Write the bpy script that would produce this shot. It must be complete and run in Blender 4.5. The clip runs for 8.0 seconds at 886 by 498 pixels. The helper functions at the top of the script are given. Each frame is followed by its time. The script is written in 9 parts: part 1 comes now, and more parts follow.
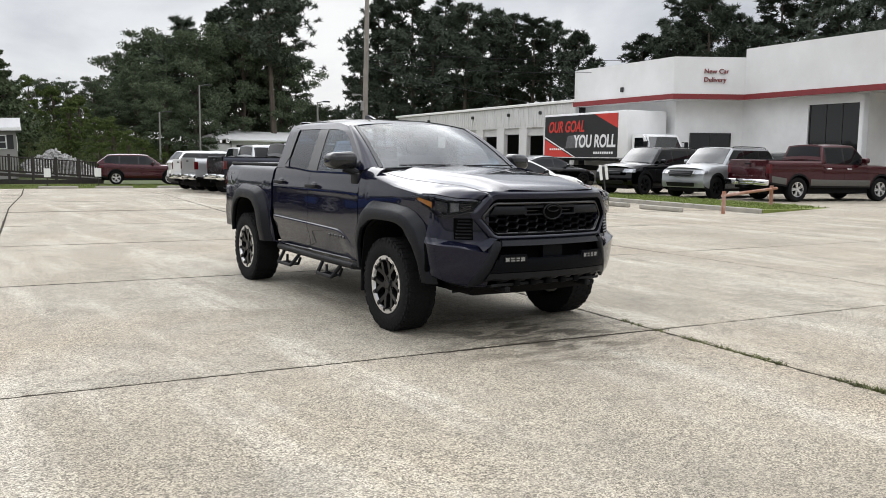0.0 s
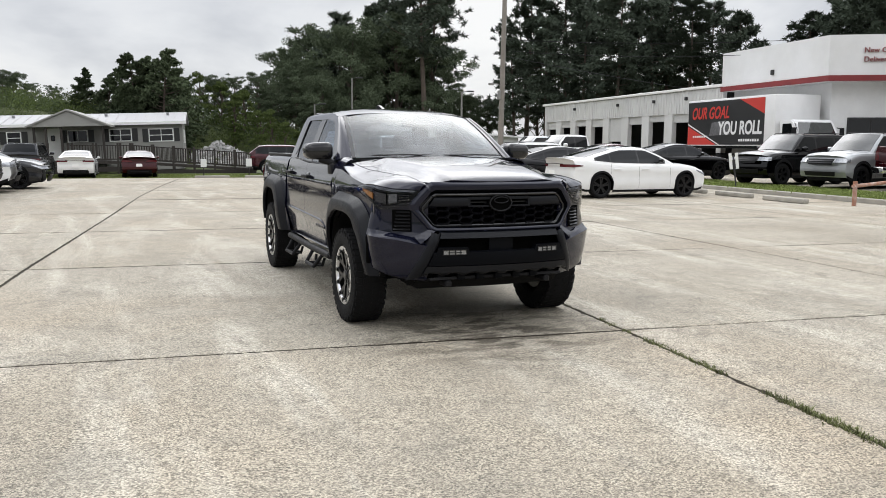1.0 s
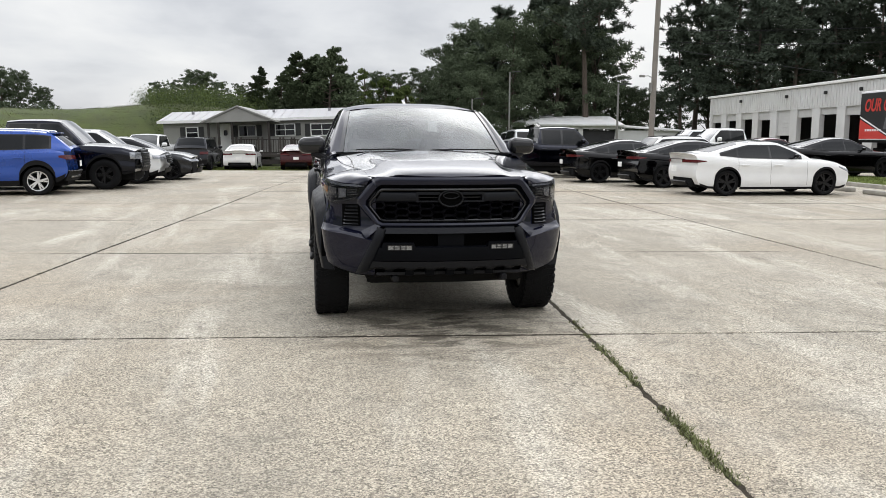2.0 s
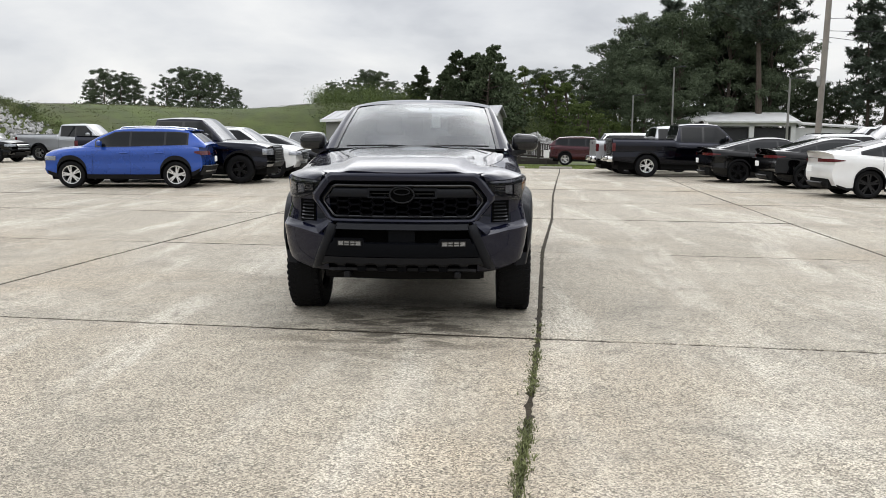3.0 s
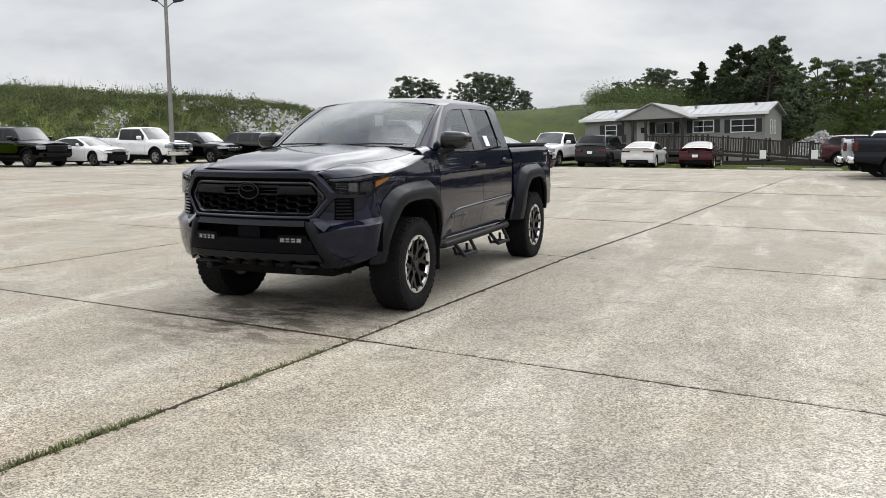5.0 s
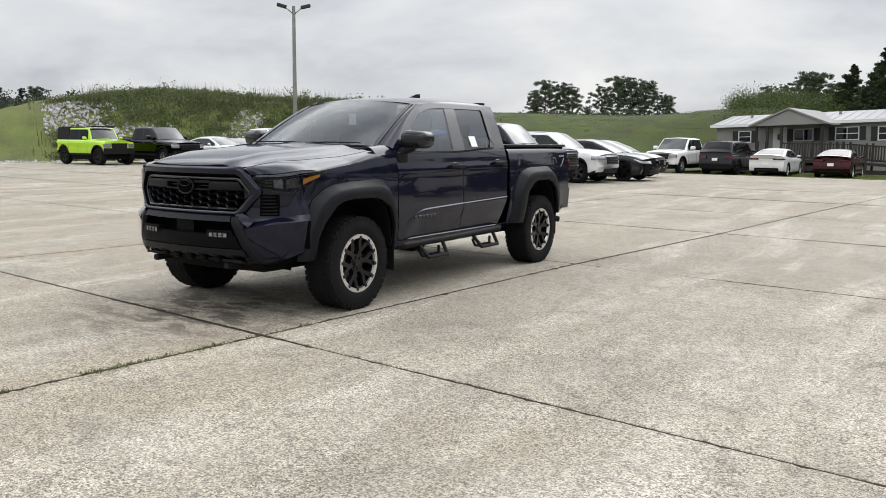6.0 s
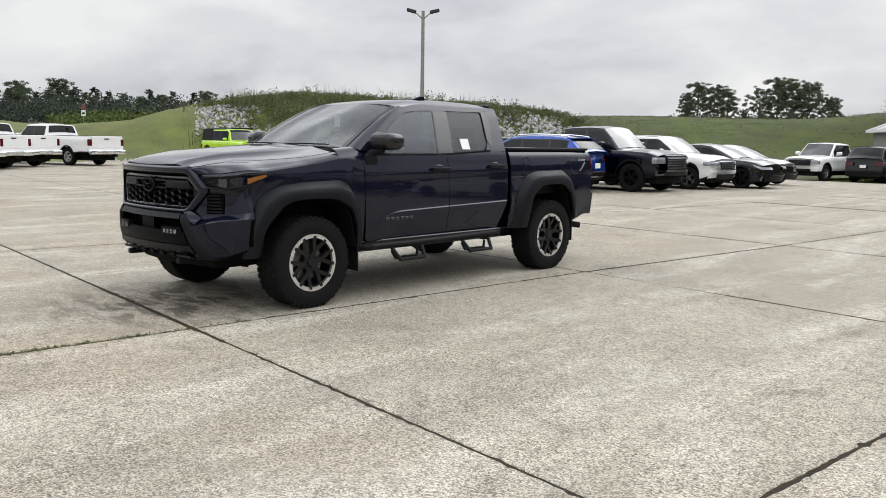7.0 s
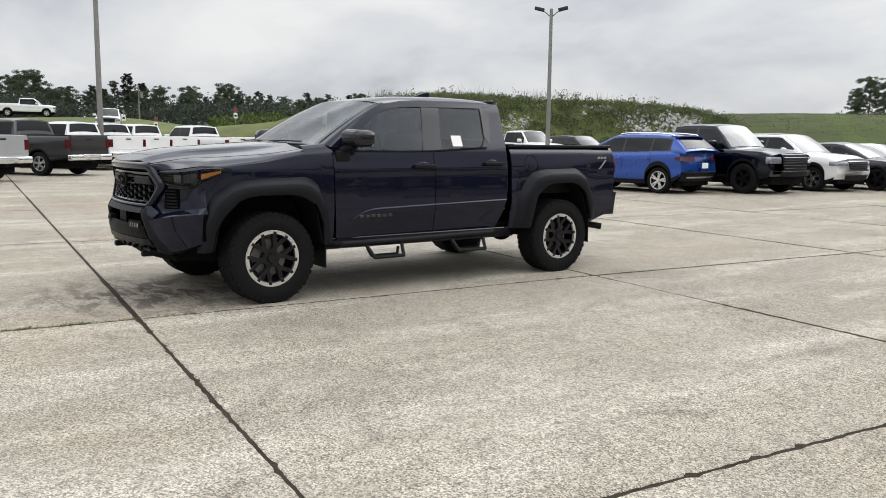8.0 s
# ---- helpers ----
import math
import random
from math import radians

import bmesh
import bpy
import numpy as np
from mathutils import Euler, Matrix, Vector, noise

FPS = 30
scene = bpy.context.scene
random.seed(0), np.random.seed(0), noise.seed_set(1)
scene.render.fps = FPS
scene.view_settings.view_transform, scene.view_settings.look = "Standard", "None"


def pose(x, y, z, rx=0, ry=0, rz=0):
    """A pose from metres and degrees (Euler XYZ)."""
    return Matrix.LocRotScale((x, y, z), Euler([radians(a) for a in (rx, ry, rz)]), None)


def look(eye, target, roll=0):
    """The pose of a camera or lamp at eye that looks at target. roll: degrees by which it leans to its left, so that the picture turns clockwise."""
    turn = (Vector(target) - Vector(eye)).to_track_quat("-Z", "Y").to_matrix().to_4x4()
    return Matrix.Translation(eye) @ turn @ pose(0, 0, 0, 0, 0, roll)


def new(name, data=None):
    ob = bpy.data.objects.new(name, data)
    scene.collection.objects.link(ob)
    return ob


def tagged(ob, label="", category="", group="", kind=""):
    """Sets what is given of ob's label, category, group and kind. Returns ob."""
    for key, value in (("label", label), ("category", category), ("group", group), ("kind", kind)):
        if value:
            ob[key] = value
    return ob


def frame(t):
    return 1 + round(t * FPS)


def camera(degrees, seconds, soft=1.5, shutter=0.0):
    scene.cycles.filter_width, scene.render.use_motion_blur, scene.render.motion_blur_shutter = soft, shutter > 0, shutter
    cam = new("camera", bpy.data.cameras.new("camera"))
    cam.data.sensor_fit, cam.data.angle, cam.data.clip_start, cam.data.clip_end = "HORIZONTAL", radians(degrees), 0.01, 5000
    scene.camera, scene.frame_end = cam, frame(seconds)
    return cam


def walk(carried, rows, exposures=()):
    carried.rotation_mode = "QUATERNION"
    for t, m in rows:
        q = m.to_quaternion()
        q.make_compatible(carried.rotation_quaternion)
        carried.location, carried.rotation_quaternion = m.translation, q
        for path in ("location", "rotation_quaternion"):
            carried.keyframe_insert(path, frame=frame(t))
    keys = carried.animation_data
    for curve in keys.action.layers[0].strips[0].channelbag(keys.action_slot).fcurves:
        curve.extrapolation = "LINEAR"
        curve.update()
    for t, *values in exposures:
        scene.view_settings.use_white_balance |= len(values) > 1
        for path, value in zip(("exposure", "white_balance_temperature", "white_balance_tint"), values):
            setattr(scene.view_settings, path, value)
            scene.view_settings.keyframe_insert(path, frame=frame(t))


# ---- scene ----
cam = camera(56.0, 8.0, 0.72)
PATH = [
    (0, (-4.372, -6.05, 1.453), (-3.286, -4.384, 1.234), 0.7),
    (0.5, (-3.588, -6.407, 1.463), (-2.672, -4.644, 1.229), 0.5),
    (1, (-2.773, -6.713, 1.473), (-2.039, -4.869, 1.225), 0.3),
    (1.5, (-1.958, -6.932, 1.486), (-1.419, -5.024, 1.228), 0.3),
    (2, (-1.114, -7.109, 1.485), (-0.78, -5.155, 1.221), 0.3),
    (2.2, (-0.761, -7.191, 1.477), (-0.513, -5.224, 1.209), 0.4),
    (3.3, (1.078, -7.122, 1.481), (0.879, -5.151, 1.209), 0.2),
    (3.5, (1.439, -7.108, 1.458), (1.162, -5.146, 1.182), 0.1),
    (4, (2.279, -6.843, 1.422), (1.823, -4.915, 1.146), -0.2),
    (4.5, (3.105, -6.58, 1.418), (2.483, -4.699, 1.143), -0.3),
    (4.7, (3.441, -6.464, 1.456), (2.753, -4.606, 1.184), -0.3),
    (5.8, (5.064, -5.598, 1.43), (4.045, -3.898, 1.164), 0.4),
    (6, (5.33, -5.368, 1.416), (4.247, -3.707, 1.155), 0.5),
    (6.5, (6.013, -4.862, 1.43), (4.783, -3.307, 1.17), 0.8),
    (7, (6.605, -4.292, 1.429), (5.237, -2.856, 1.171), 0.9),
    (7.5, (7.12, -3.634, 1.414), (5.625, -2.331, 1.156), 0.8),
    (8, (7.556, -2.934, 1.416), (5.947, -1.775, 1.154), 0.7),
]
walk(cam, [(t, look(eye, target, roll)) for t, eye, target, roll in PATH], [(0, 0.13), (2.0, 0.08), (4.5, 0.05), (6.0, 0.0), (8.0, -0.02)])

# ---- world and light ----
world = bpy.data.worlds.new("overcast_sky")
scene.world = world
world.use_nodes = True


def overcast(nt):
    """A cloud deck over a pale Nishita sky."""
    nt.nodes.clear()
    out = nt.nodes.new("ShaderNodeOutputWorld")
    bg = nt.nodes.new("ShaderNodeBackground")
    sky = nt.nodes.new("ShaderNodeTexSky")
    sky.sky_type = "NISHITA"
    sky.sun_disc = False
    sky.sun_elevation = radians(49)
    sky.sun_rotation = radians(14)
    dim = nt.nodes.new("ShaderNodeMixRGB")
    dim.blend_type = "MULTIPLY"
    dim.inputs[0].default_value = 1.0
    dim.inputs[2].default_value = (0.09, 0.09, 0.09, 1)
    co = nt.nodes.new("ShaderNodeTexCoord")
    # the deck is a flat layer overhead: its clouds crowd together towards the horizon
    sp = nt.nodes.new("ShaderNodeSeparateXYZ")
    lift = nt.nodes.new("ShaderNodeMath")
    lift.operation = "ADD"
    lift.inputs[1].default_value = 0.40
    top = nt.nodes.new("ShaderNodeMath")
    top.operation = "MAXIMUM"
    top.inputs[1].default_value = 0.0
    inv = nt.nodes.new("ShaderNodeMath")
    inv.operation = "DIVIDE"
    inv.inputs[0].default_value = 1.0
    mp = nt.nodes.new("ShaderNodeVectorMath")
    mp.operation = "SCALE"
    n1 = nt.nodes.new("ShaderNodeTexNoise")
    n1.inputs["Scale"].default_value = 1.8
    n1.inputs["Detail"].default_value = 7
    n1.inputs["Roughness"].default_value = 0.50
    n1.inputs["Distortion"].default_value = 0.25
    ramp = nt.nodes.new("ShaderNodeValToRGB")
    e = ramp.color_ramp.elements
    e[0].position, e[0].color = 0.34, (0.54, 0.56, 0.61, 1)
    e[1].position, e[1].color = 0.66, (1.0, 1.0, 0.995, 1)
    m = ramp.color_ramp.elements.new(0.50)
    m.color = (0.80, 0.815, 0.845, 1)
    mix = nt.nodes.new("ShaderNodeMixRGB")
    mix.inputs[0].default_value = 0.92
    bg.inputs["Strength"].default_value = 0.91
    k = nt.links.new
    k(co.outputs["Generated"], sp.inputs["Vector"])
    k(sp.outputs["Z"], top.inputs[0])
    k(top.outputs["Value"], lift.inputs[0])
    k(lift.outputs["Value"], inv.inputs[1])
    k(co.outputs["Generated"], mp.inputs[0])
    k(inv.outputs["Value"], mp.inputs["Scale"])
    k(mp.outputs["Vector"], n1.inputs["Vector"])
    k(n1.outputs["Fac"], ramp.inputs["Fac"])
    k(sky.outputs["Color"], dim.inputs[1])
    k(dim.outputs["Color"], mix.inputs[1])
    k(ramp.outputs["Color"], mix.inputs[2])
    # an overcast deck is brighter overhead than low down, and more so about the hidden sun
    def ramped(sock, a, b, lo, hi):
        r = nt.nodes.new("ShaderNodeMapRange")
        r.interpolation_type = "SMOOTHSTEP"
        for key, val in (("From Min", a), ("From Max", b), ("To Min", lo), ("To Max", hi)):
            r.inputs[key].default_value = val
        k(sock, r.inputs["Value"])
        return r.outputs["Result"]

    def calc(op, a, b):
        n = nt.nodes.new("ShaderNodeMath")
        n.operation = op
        for i, val in enumerate((a, b)):
            if isinstance(val, float):
                n.inputs[i].default_value = val
            else:
                k(val, n.inputs[i])
        return n.outputs["Value"]

    dot = nt.nodes.new("ShaderNodeVectorMath")
    dot.operation = "DOT_PRODUCT"
    dot.inputs[1].default_value = (0.16, 0.62, 0.77)
    k(co.outputs["Generated"], dot.inputs[0])
    n2 = nt.nodes.new("ShaderNodeTexNoise")
    n2.inputs["Scale"].default_value = 1.7
    n2.inputs["Detail"].default_value = 5
    k(mp.outputs["Vector"], n2.inputs["Vector"])
    zenith = ramped(sp.outputs["Z"], 0.20, 0.80, 0.0, 2.2)
    sunward = ramped(dot.outputs["Value"], 0.64, 1.0, 0.0, 1.05)
    rift = ramped(n2.outputs["Fac"], 0.36, 0.66, 0.45, 1.60)
    thin = calc("ADD", calc("MULTIPLY", calc("ADD", zenith, calc("MULTIPLY", sunward, ramped(sp.outputs["Z"], 0.16, 0.5, 0.0, 1.0))), rift), 1.0)
    lit = nt.nodes.new("ShaderNodeVectorMath")
    lit.operation = "SCALE"
    k(mix.outputs["Color"], lit.inputs[0])
    k(thin, lit.inputs["Scale"])
    k(lit.outputs["Vector"], bg.inputs["Color"])
    k(bg.outputs["Background"], out.inputs["Surface"])


overcast(world.node_tree)
sun = new("sun", bpy.data.lights.new("sun", "SUN"))
sun.data.energy = 0.35
sun.data.angle = radians(70)
sun.data.color = (1.0, 0.97, 0.94)
sun.matrix_world = look((1.6, 6.2, 7.7), (0, 0, 0))

# ---- materials ----
def mat(name, rgb, rough=0.6, metal=0.0, scale=8.0, vary=0.12, fine=60.0, bump=0.0, coat=0.0, dirt=None, dirt_scale=0.6, dirt_amt=0.5, spread=0.0, spec=0.5, coat_ior=1.5):
    """A plain surface with two scales of variation, optional dirt of another colour, and relief."""
    m = bpy.data.materials.new(name)
    m.use_nodes = True
    nt = m.node_tree
    b = nt.nodes["Principled BSDF"]
    k = nt.links.new
    b.inputs["Metallic"].default_value = metal
    b.inputs["Specular IOR Level"].default_value = spec
    b.inputs["Coat Weight"].default_value = coat
    b.inputs["Coat Roughness"].default_value = 0.03
    b.inputs["Coat IOR"].default_value = coat_ior
    co = nt.nodes.new("ShaderNodeTexCoord")
    n1 = nt.nodes.new("ShaderNodeTexNoise")
    n1.inputs["Scale"].default_value = scale
    n1.inputs["Detail"].default_value = 5
    n2 = nt.nodes.new("ShaderNodeTexNoise")
    n2.inputs["Scale"].default_value = fine
    n2.inputs["Detail"].default_value = 3
    for n in (n1, n2):
        k(co.outputs["Object"], n.inputs["Vector"])
    add = nt.nodes.new("ShaderNodeMath")
    add.operation = "ADD"
    k(n1.outputs["Fac"], add.inputs[0])
    k(n2.outputs["Fac"], add.inputs[1])
    mr = nt.nodes.new("ShaderNodeMapRange")
    mr.inputs["From Min"].default_value = 0.7
    mr.inputs["From Max"].default_value = 1.3
    mr.inputs["To Min"].default_value = 1 - vary
    mr.inputs["To Max"].default_value = 1 + vary
    k(add.outputs[0], mr.inputs["Value"])
    mul = nt.nodes.new("ShaderNodeVectorMath")
    mul.operation = "SCALE"
    mul.inputs[0].default_value = rgb
    if spread:
        oi = nt.nodes.new("ShaderNodeObjectInfo")
        sr = nt.nodes.new("ShaderNodeMapRange")
        sr.inputs["To Min"].default_value = 1 - spread
        sr.inputs["To Max"].default_value = 1 + spread
        k(oi.outputs["Random"], sr.inputs["Value"])
        m2 = nt.nodes.new("ShaderNodeMath")
        m2.operation = "MULTIPLY"
        k(sr.outputs["Result"], m2.inputs[0])
        k(mr.outputs["Result"], m2.inputs[1])
        k(m2.outputs[0], mul.inputs["Scale"])
    else:
        k(mr.outputs["Result"], mul.inputs["Scale"])
    col = mul.outputs["Vector"]
    if dirt:
        n3 = nt.nodes.new("ShaderNodeTexNoise")
        n3.inputs["Scale"].default_value = dirt_scale
        n3.inputs["Detail"].default_value = 6
        n3.inputs["Roughness"].default_value = 0.65
        k(co.outputs["Object"], n3.inputs["Vector"])
        r3 = nt.nodes.new("ShaderNodeMapRange")
        r3.inputs["From Min"].default_value = 0.45
        r3.inputs["From Max"].default_value = 0.75
        r3.inputs["To Max"].default_value = dirt_amt
        k(n3.outputs["Fac"], r3.inputs["Value"])
        mx = nt.nodes.new("ShaderNodeMixRGB")
        k(r3.outputs["Result"], mx.inputs[0])
        k(col, mx.inputs[1])
        mx.inputs[2].default_value = (*dirt, 1)
        col = mx.outputs["Color"]
    k(col, b.inputs["Base Color"])
    rr = nt.nodes.new("ShaderNodeMapRange")
    rr.inputs["To Min"].default_value = max(0.02, rough * 0.85)
    rr.inputs["To Max"].default_value = min(1.0, rough * 1.15)
    k(n1.outputs["Fac"], rr.inputs["Value"])
    k(rr.outputs["Result"], b.inputs["Roughness"])
    if bump:
        bp = nt.nodes.new("ShaderNodeBump")
        bp.inputs["Strength"].default_value = bump
        bp.inputs["Distance"].default_value = 0.02
        k(n2.outputs["Fac"], bp.inputs["Height"])
        k(bp.outputs["Normal"], b.inputs["Normal"])
    return m


def paint(name, rgb, metal=0.3, rough=0.32, coat=0.9):
    return mat(name, rgb, rough, metal, 3.0, 0.05, 400.0, 0.0, coat=coat, spec=0.3)


def glass(name, tint=(0.5, 0.52, 0.52), rough=0.01, f0=0.05):
    """Thin automotive glass: a tinted sheet whose two faces each reflect more towards grazing."""
    m = bpy.data.materials.new(name)
    m.use_nodes = True
    nt = m.node_tree
    nt.nodes.clear()
    out = nt.nodes.new("ShaderNodeOutputMaterial")
    tr = nt.nodes.new("ShaderNodeBsdfTransparent")
    tr.inputs["Color"].default_value = (*(c ** 0.5 for c in tint), 1)
    gl = nt.nodes.new("ShaderNodeBsdfGlossy")
    gl.inputs["Roughness"].default_value = rough
    lw = nt.nodes.new("ShaderNodeLayerWeight")
    lw.inputs["Blend"].default_value = 0.5
    pw = nt.nodes.new("ShaderNodeMath")
    pw.operation = "POWER"
    pw.inputs[1].default_value = 5.0
    fr = nt.nodes.new("ShaderNodeMapRange")
    fr.inputs["To Min"].default_value = f0
    mx = nt.nodes.new("ShaderNodeMixShader")
    k = nt.links.new
    k(lw.outputs["Facing"], pw.inputs[0])
    k(pw.outputs["Value"], fr.inputs["Value"])
    k(fr.outputs["Result"], mx.inputs["Fac"])
    k(tr.outputs["BSDF"], mx.inputs[1])
    k(gl.outputs["BSDF"], mx.inputs[2])
    k(mx.outputs["Shader"], out.inputs["Surface"])
    return m


M_TINT = mat("privacy_glass", (0.005, 0.006, 0.007), 0.03, 0, 2, 0.1, 50, 0, coat=0.35, spec=0.08)
M_WIND = mat("windshield_glass", (0.025, 0.028, 0.028), 0.03, 0, 2, 0.2, 50, 0, coat=0.8, spec=0.35, coat_ior=1.5)
M_CLEAR = glass("clear_auto_glass", (0.46, 0.50, 0.51), 0.01, 0.09)
M_TINTED = glass("tinted_auto_glass", (0.48, 0.52, 0.55))
M_RUBBER = mat("tyre_rubber", (0.0075, 0.0075, 0.008), 0.75, 0, 20, 0.25, 150, 0.3, spec=0.12)
M_BLKPL = mat("black_plastic", (0.008, 0.008, 0.009), 0.5, 0, 12, 0.15, 500, 0.15, spec=0.16)
M_DARK = mat("underbody_black", (0.006, 0.006, 0.006), 0.85, 0, 10, 0.3, 60, 0.2, spec=0.1)
M_BLKGLOSS = mat("gloss_black_trim", (0.01, 0.01, 0.011), 0.14, 0, 5, 0.1, 100, 0, coat=0.4, spec=0.25)
M_BLKWHEEL = mat("black_alloy", (0.008, 0.008, 0.009), 0.3, 0.4, 10, 0.1, 100)
M_ALLOY = mat("machined_alloy", (0.72, 0.72, 0.73), 0.28, 1.0, 10, 0.08, 200)
M_CHROME = mat("chrome", (0.85, 0.86, 0.87), 0.06, 1.0, 4, 0.04, 50)
M_LAMP = mat("headlamp_lens", (0.24, 0.25, 0.27), 0.08, 0.5, 30, 0.6, 90, 0, coat=1.0)
M_LAMPDARK = mat("smoked_lamp_lens", (0.010, 0.011, 0.014), 0.06, 0.2, 30, 0.3, 90, 0, coat=0.5, spec=0.2)
M_AMBER = mat("amber_reflector", (0.46, 0.17, 0.02), 0.15, 0, 60, 0.2, 200, 0, coat=0.5)
M_TAIL = mat("red_tail_lens", (0.070, 0.003, 0.005), 0.12, 0, 30, 0.25, 90, 0, coat=0.4, spec=0.3)
M_SEAT = mat("dark_seat_cloth", (0.03, 0.03, 0.032), 0.85, 0, 15, 0.2, 300, 0.3)
M_PAPER = mat("white_paper", (0.78, 0.78, 0.76), 0.8, 0, 10, 0.05, 100)
M_INK = mat("printed_grey_ink", (0.25, 0.25, 0.26), 0.8, 0, 10, 0.1, 100)

# ---- mesh helpers ----
def mesh_of(name, verts, faces, material, smooth=True, angle=35):
    me = bpy.data.meshes.new(name)
    me.from_pydata([tuple(v) for v in verts], [], [tuple(f) for f in faces])
    me.materials.append(material)
    me.validate()
    if smooth:
        me.polygons.foreach_set("use_smooth", [True] * len(me.polygons))
        me.set_sharp_from_angle(angle=radians(angle))
    me.update()
    return me


def part(name, bm, material, parent=None, label="", smooth=True, angle=35):
    """One mesh object from a bmesh, under a thing or a part."""
    bmesh.ops.recalc_face_normals(bm, faces=bm.faces)
    me = bpy.data.meshes.new(name)
    bm.to_mesh(me)
    bm.free()
    me.materials.append(material)
    if smooth:
        me.polygons.foreach_set("use_smooth", [True] * len(me.polygons))
        me.set_sharp_from_angle(angle=radians(angle))
    return hang(name, me, parent, label)


def hang(name, me, parent=None, label="", m=None):
    ob = new(name, me)
    if parent is not None:
        ob.parent = parent
    if m is not None:
        ob.matrix_basis = m
    if label:
        ob["label"] = label
    return ob


def thing(name, label, category, group="", kind="", m=None):
    ob = tagged(new(name), label, category, group, kind)
    ob.empty_display_size = 0.2
    if m is not None:
        ob.matrix_basis = m
    return ob


def box(bm, x0, x1, y0, y1, z0, z1, bevel=0.0, m=None, seg=1):
    r = bmesh.ops.create_cube(bm, size=1.0)
    mat4 = Matrix.Translation(((x0 + x1) / 2, (y0 + y1) / 2, (z0 + z1) / 2)) @ Matrix.Diagonal((abs(x1 - x0), abs(y1 - y0), abs(z1 - z0), 1))
    bmesh.ops.transform(bm, matrix=mat4, verts=r["verts"])
    vs = r["verts"]
    if bevel > 0:
        es = list({e for v in vs for e in v.link_edges})
        o = bmesh.ops.bevel(bm, geom=es, offset=bevel, segments=seg, affect="EDGES", profile=0.5)
        vs = list({v for f in o["faces"] for v in f.verts} | {v for v in vs if v.is_valid})
    if m is not None:
        bmesh.ops.transform(bm, matrix=m, verts=vs)
    return vs


def cyl(bm, r, a, b, n=16, r2=None, caps=True):
    """A cylinder or cone from point a to point b."""
    a, b = Vector(a), Vector(b)
    d = b - a
    o = bmesh.ops.create_cone(bm, cap_ends=caps, segments=n, radius1=r, radius2=r if r2 is None else r2, depth=d.length)
    m = Matrix.Translation((a + b) / 2) @ d.to_track_quat("Z", "Y").to_matrix().to_4x4()
    bmesh.ops.transform(bm, matrix=m, verts=o["verts"])
    return o["verts"]


def tube(bm, pts, r, n=8):
    for a, b in zip(pts, pts[1:]):
        cyl(bm, r, a, b, n)
    for p in pts[1:-1]:
        o = bmesh.ops.create_icosphere(bm, subdivisions=1, radius=r)
        bmesh.ops.translate(bm, vec=p, verts=o["verts"])


def lathe(prof, n=40, axis="x"):
    """Rings of (r, h) turned round the axis."""
    vs, fs = [], []
    for r, h in prof:
        for i in range(n):
            a = 2 * math.pi * i / n
            vs.append((h, r * math.cos(a), r * math.sin(a)) if axis == "x" else (r * math.cos(a), r * math.sin(a), h))
    for j in range(len(prof) - 1):
        for i in range(n):
            fs.append((j * n + i, j * n + (i + 1) % n, (j + 1) * n + (i + 1) % n, (j + 1) * n + i))
    return vs, fs


def grid_faces(nu, nv, off=0, flip=False):
    fs = []
    for i in range(nu - 1):
        for j in range(nv - 1):
            q = (off + i * nv + j, off + (i + 1) * nv + j, off + (i + 1) * nv + j + 1, off + i * nv + j + 1)
            fs.append(q[::-1] if flip else q)
    return fs


def sheet(name, f, us, vs, material, parent=None, label="", thick=0.0, smooth=True, heart=(0, 1.5, 0.8)):
    """A surface f(u, v) -> point over two lists. Its thickness goes inwards, towards the heart of its thing."""
    nu, nv = len(us), len(vs)
    p = np.array([tuple(f(u, v)) for u in us for v in vs], float)
    faces = grid_faces(nu, nv)
    q = np.array(faces)
    nf = np.cross(p[q[:, 2]] - p[q[:, 0]], p[q[:, 3]] - p[q[:, 1]])
    mid = p[q].mean(1)
    if (nf * (mid - np.array(heart))).sum() < 0:
        faces = [g[::-1] for g in faces]
        nf = -nf
    verts = [tuple(v) for v in p]
    t = abs(thick)
    if t:
        vn = np.zeros_like(p)
        for i in range(4):
            np.add.at(vn, q[:, i], nf)
        vn /= np.maximum(1e-12, np.linalg.norm(vn, axis=1))[:, None]
        n = len(verts)
        verts += [tuple(v) for v in p - vn * t]
        back = [tuple(i + n for i in g[::-1]) for g in faces]
        loop = [j for j in range(nv)] + [i * nv + nv - 1 for i in range(1, nu)] + [(nu - 1) * nv + j for j in range(nv - 2, -1, -1)] + [i * nv for i in range(nu - 2, 0, -1)]
        side = [(loop[i], loop[(i + 1) % len(loop)], loop[(i + 1) % len(loop)] + n, loop[i] + n) for i in range(len(loop))]
        faces = faces + back + side
    bm = bmesh.new()
    bv = [bm.verts.new(v) for v in verts]
    for g in faces:
        try:
            bm.faces.new([bv[i] for i in g])
        except ValueError:
            pass
    bmesh.ops.remove_doubles(bm, verts=bm.verts, dist=2e-5)
    if t:
        bmesh.ops.recalc_face_normals(bm, faces=bm.faces)
    me = bpy.data.meshes.new(name)
    bm.to_mesh(me)
    bm.free()
    me.materials.append(material)
    if smooth:
        me.polygons.foreach_set("use_smooth", [True] * len(me.polygons))
        me.set_sharp_from_angle(angle=radians(35))
    return hang(name, me, parent, label)


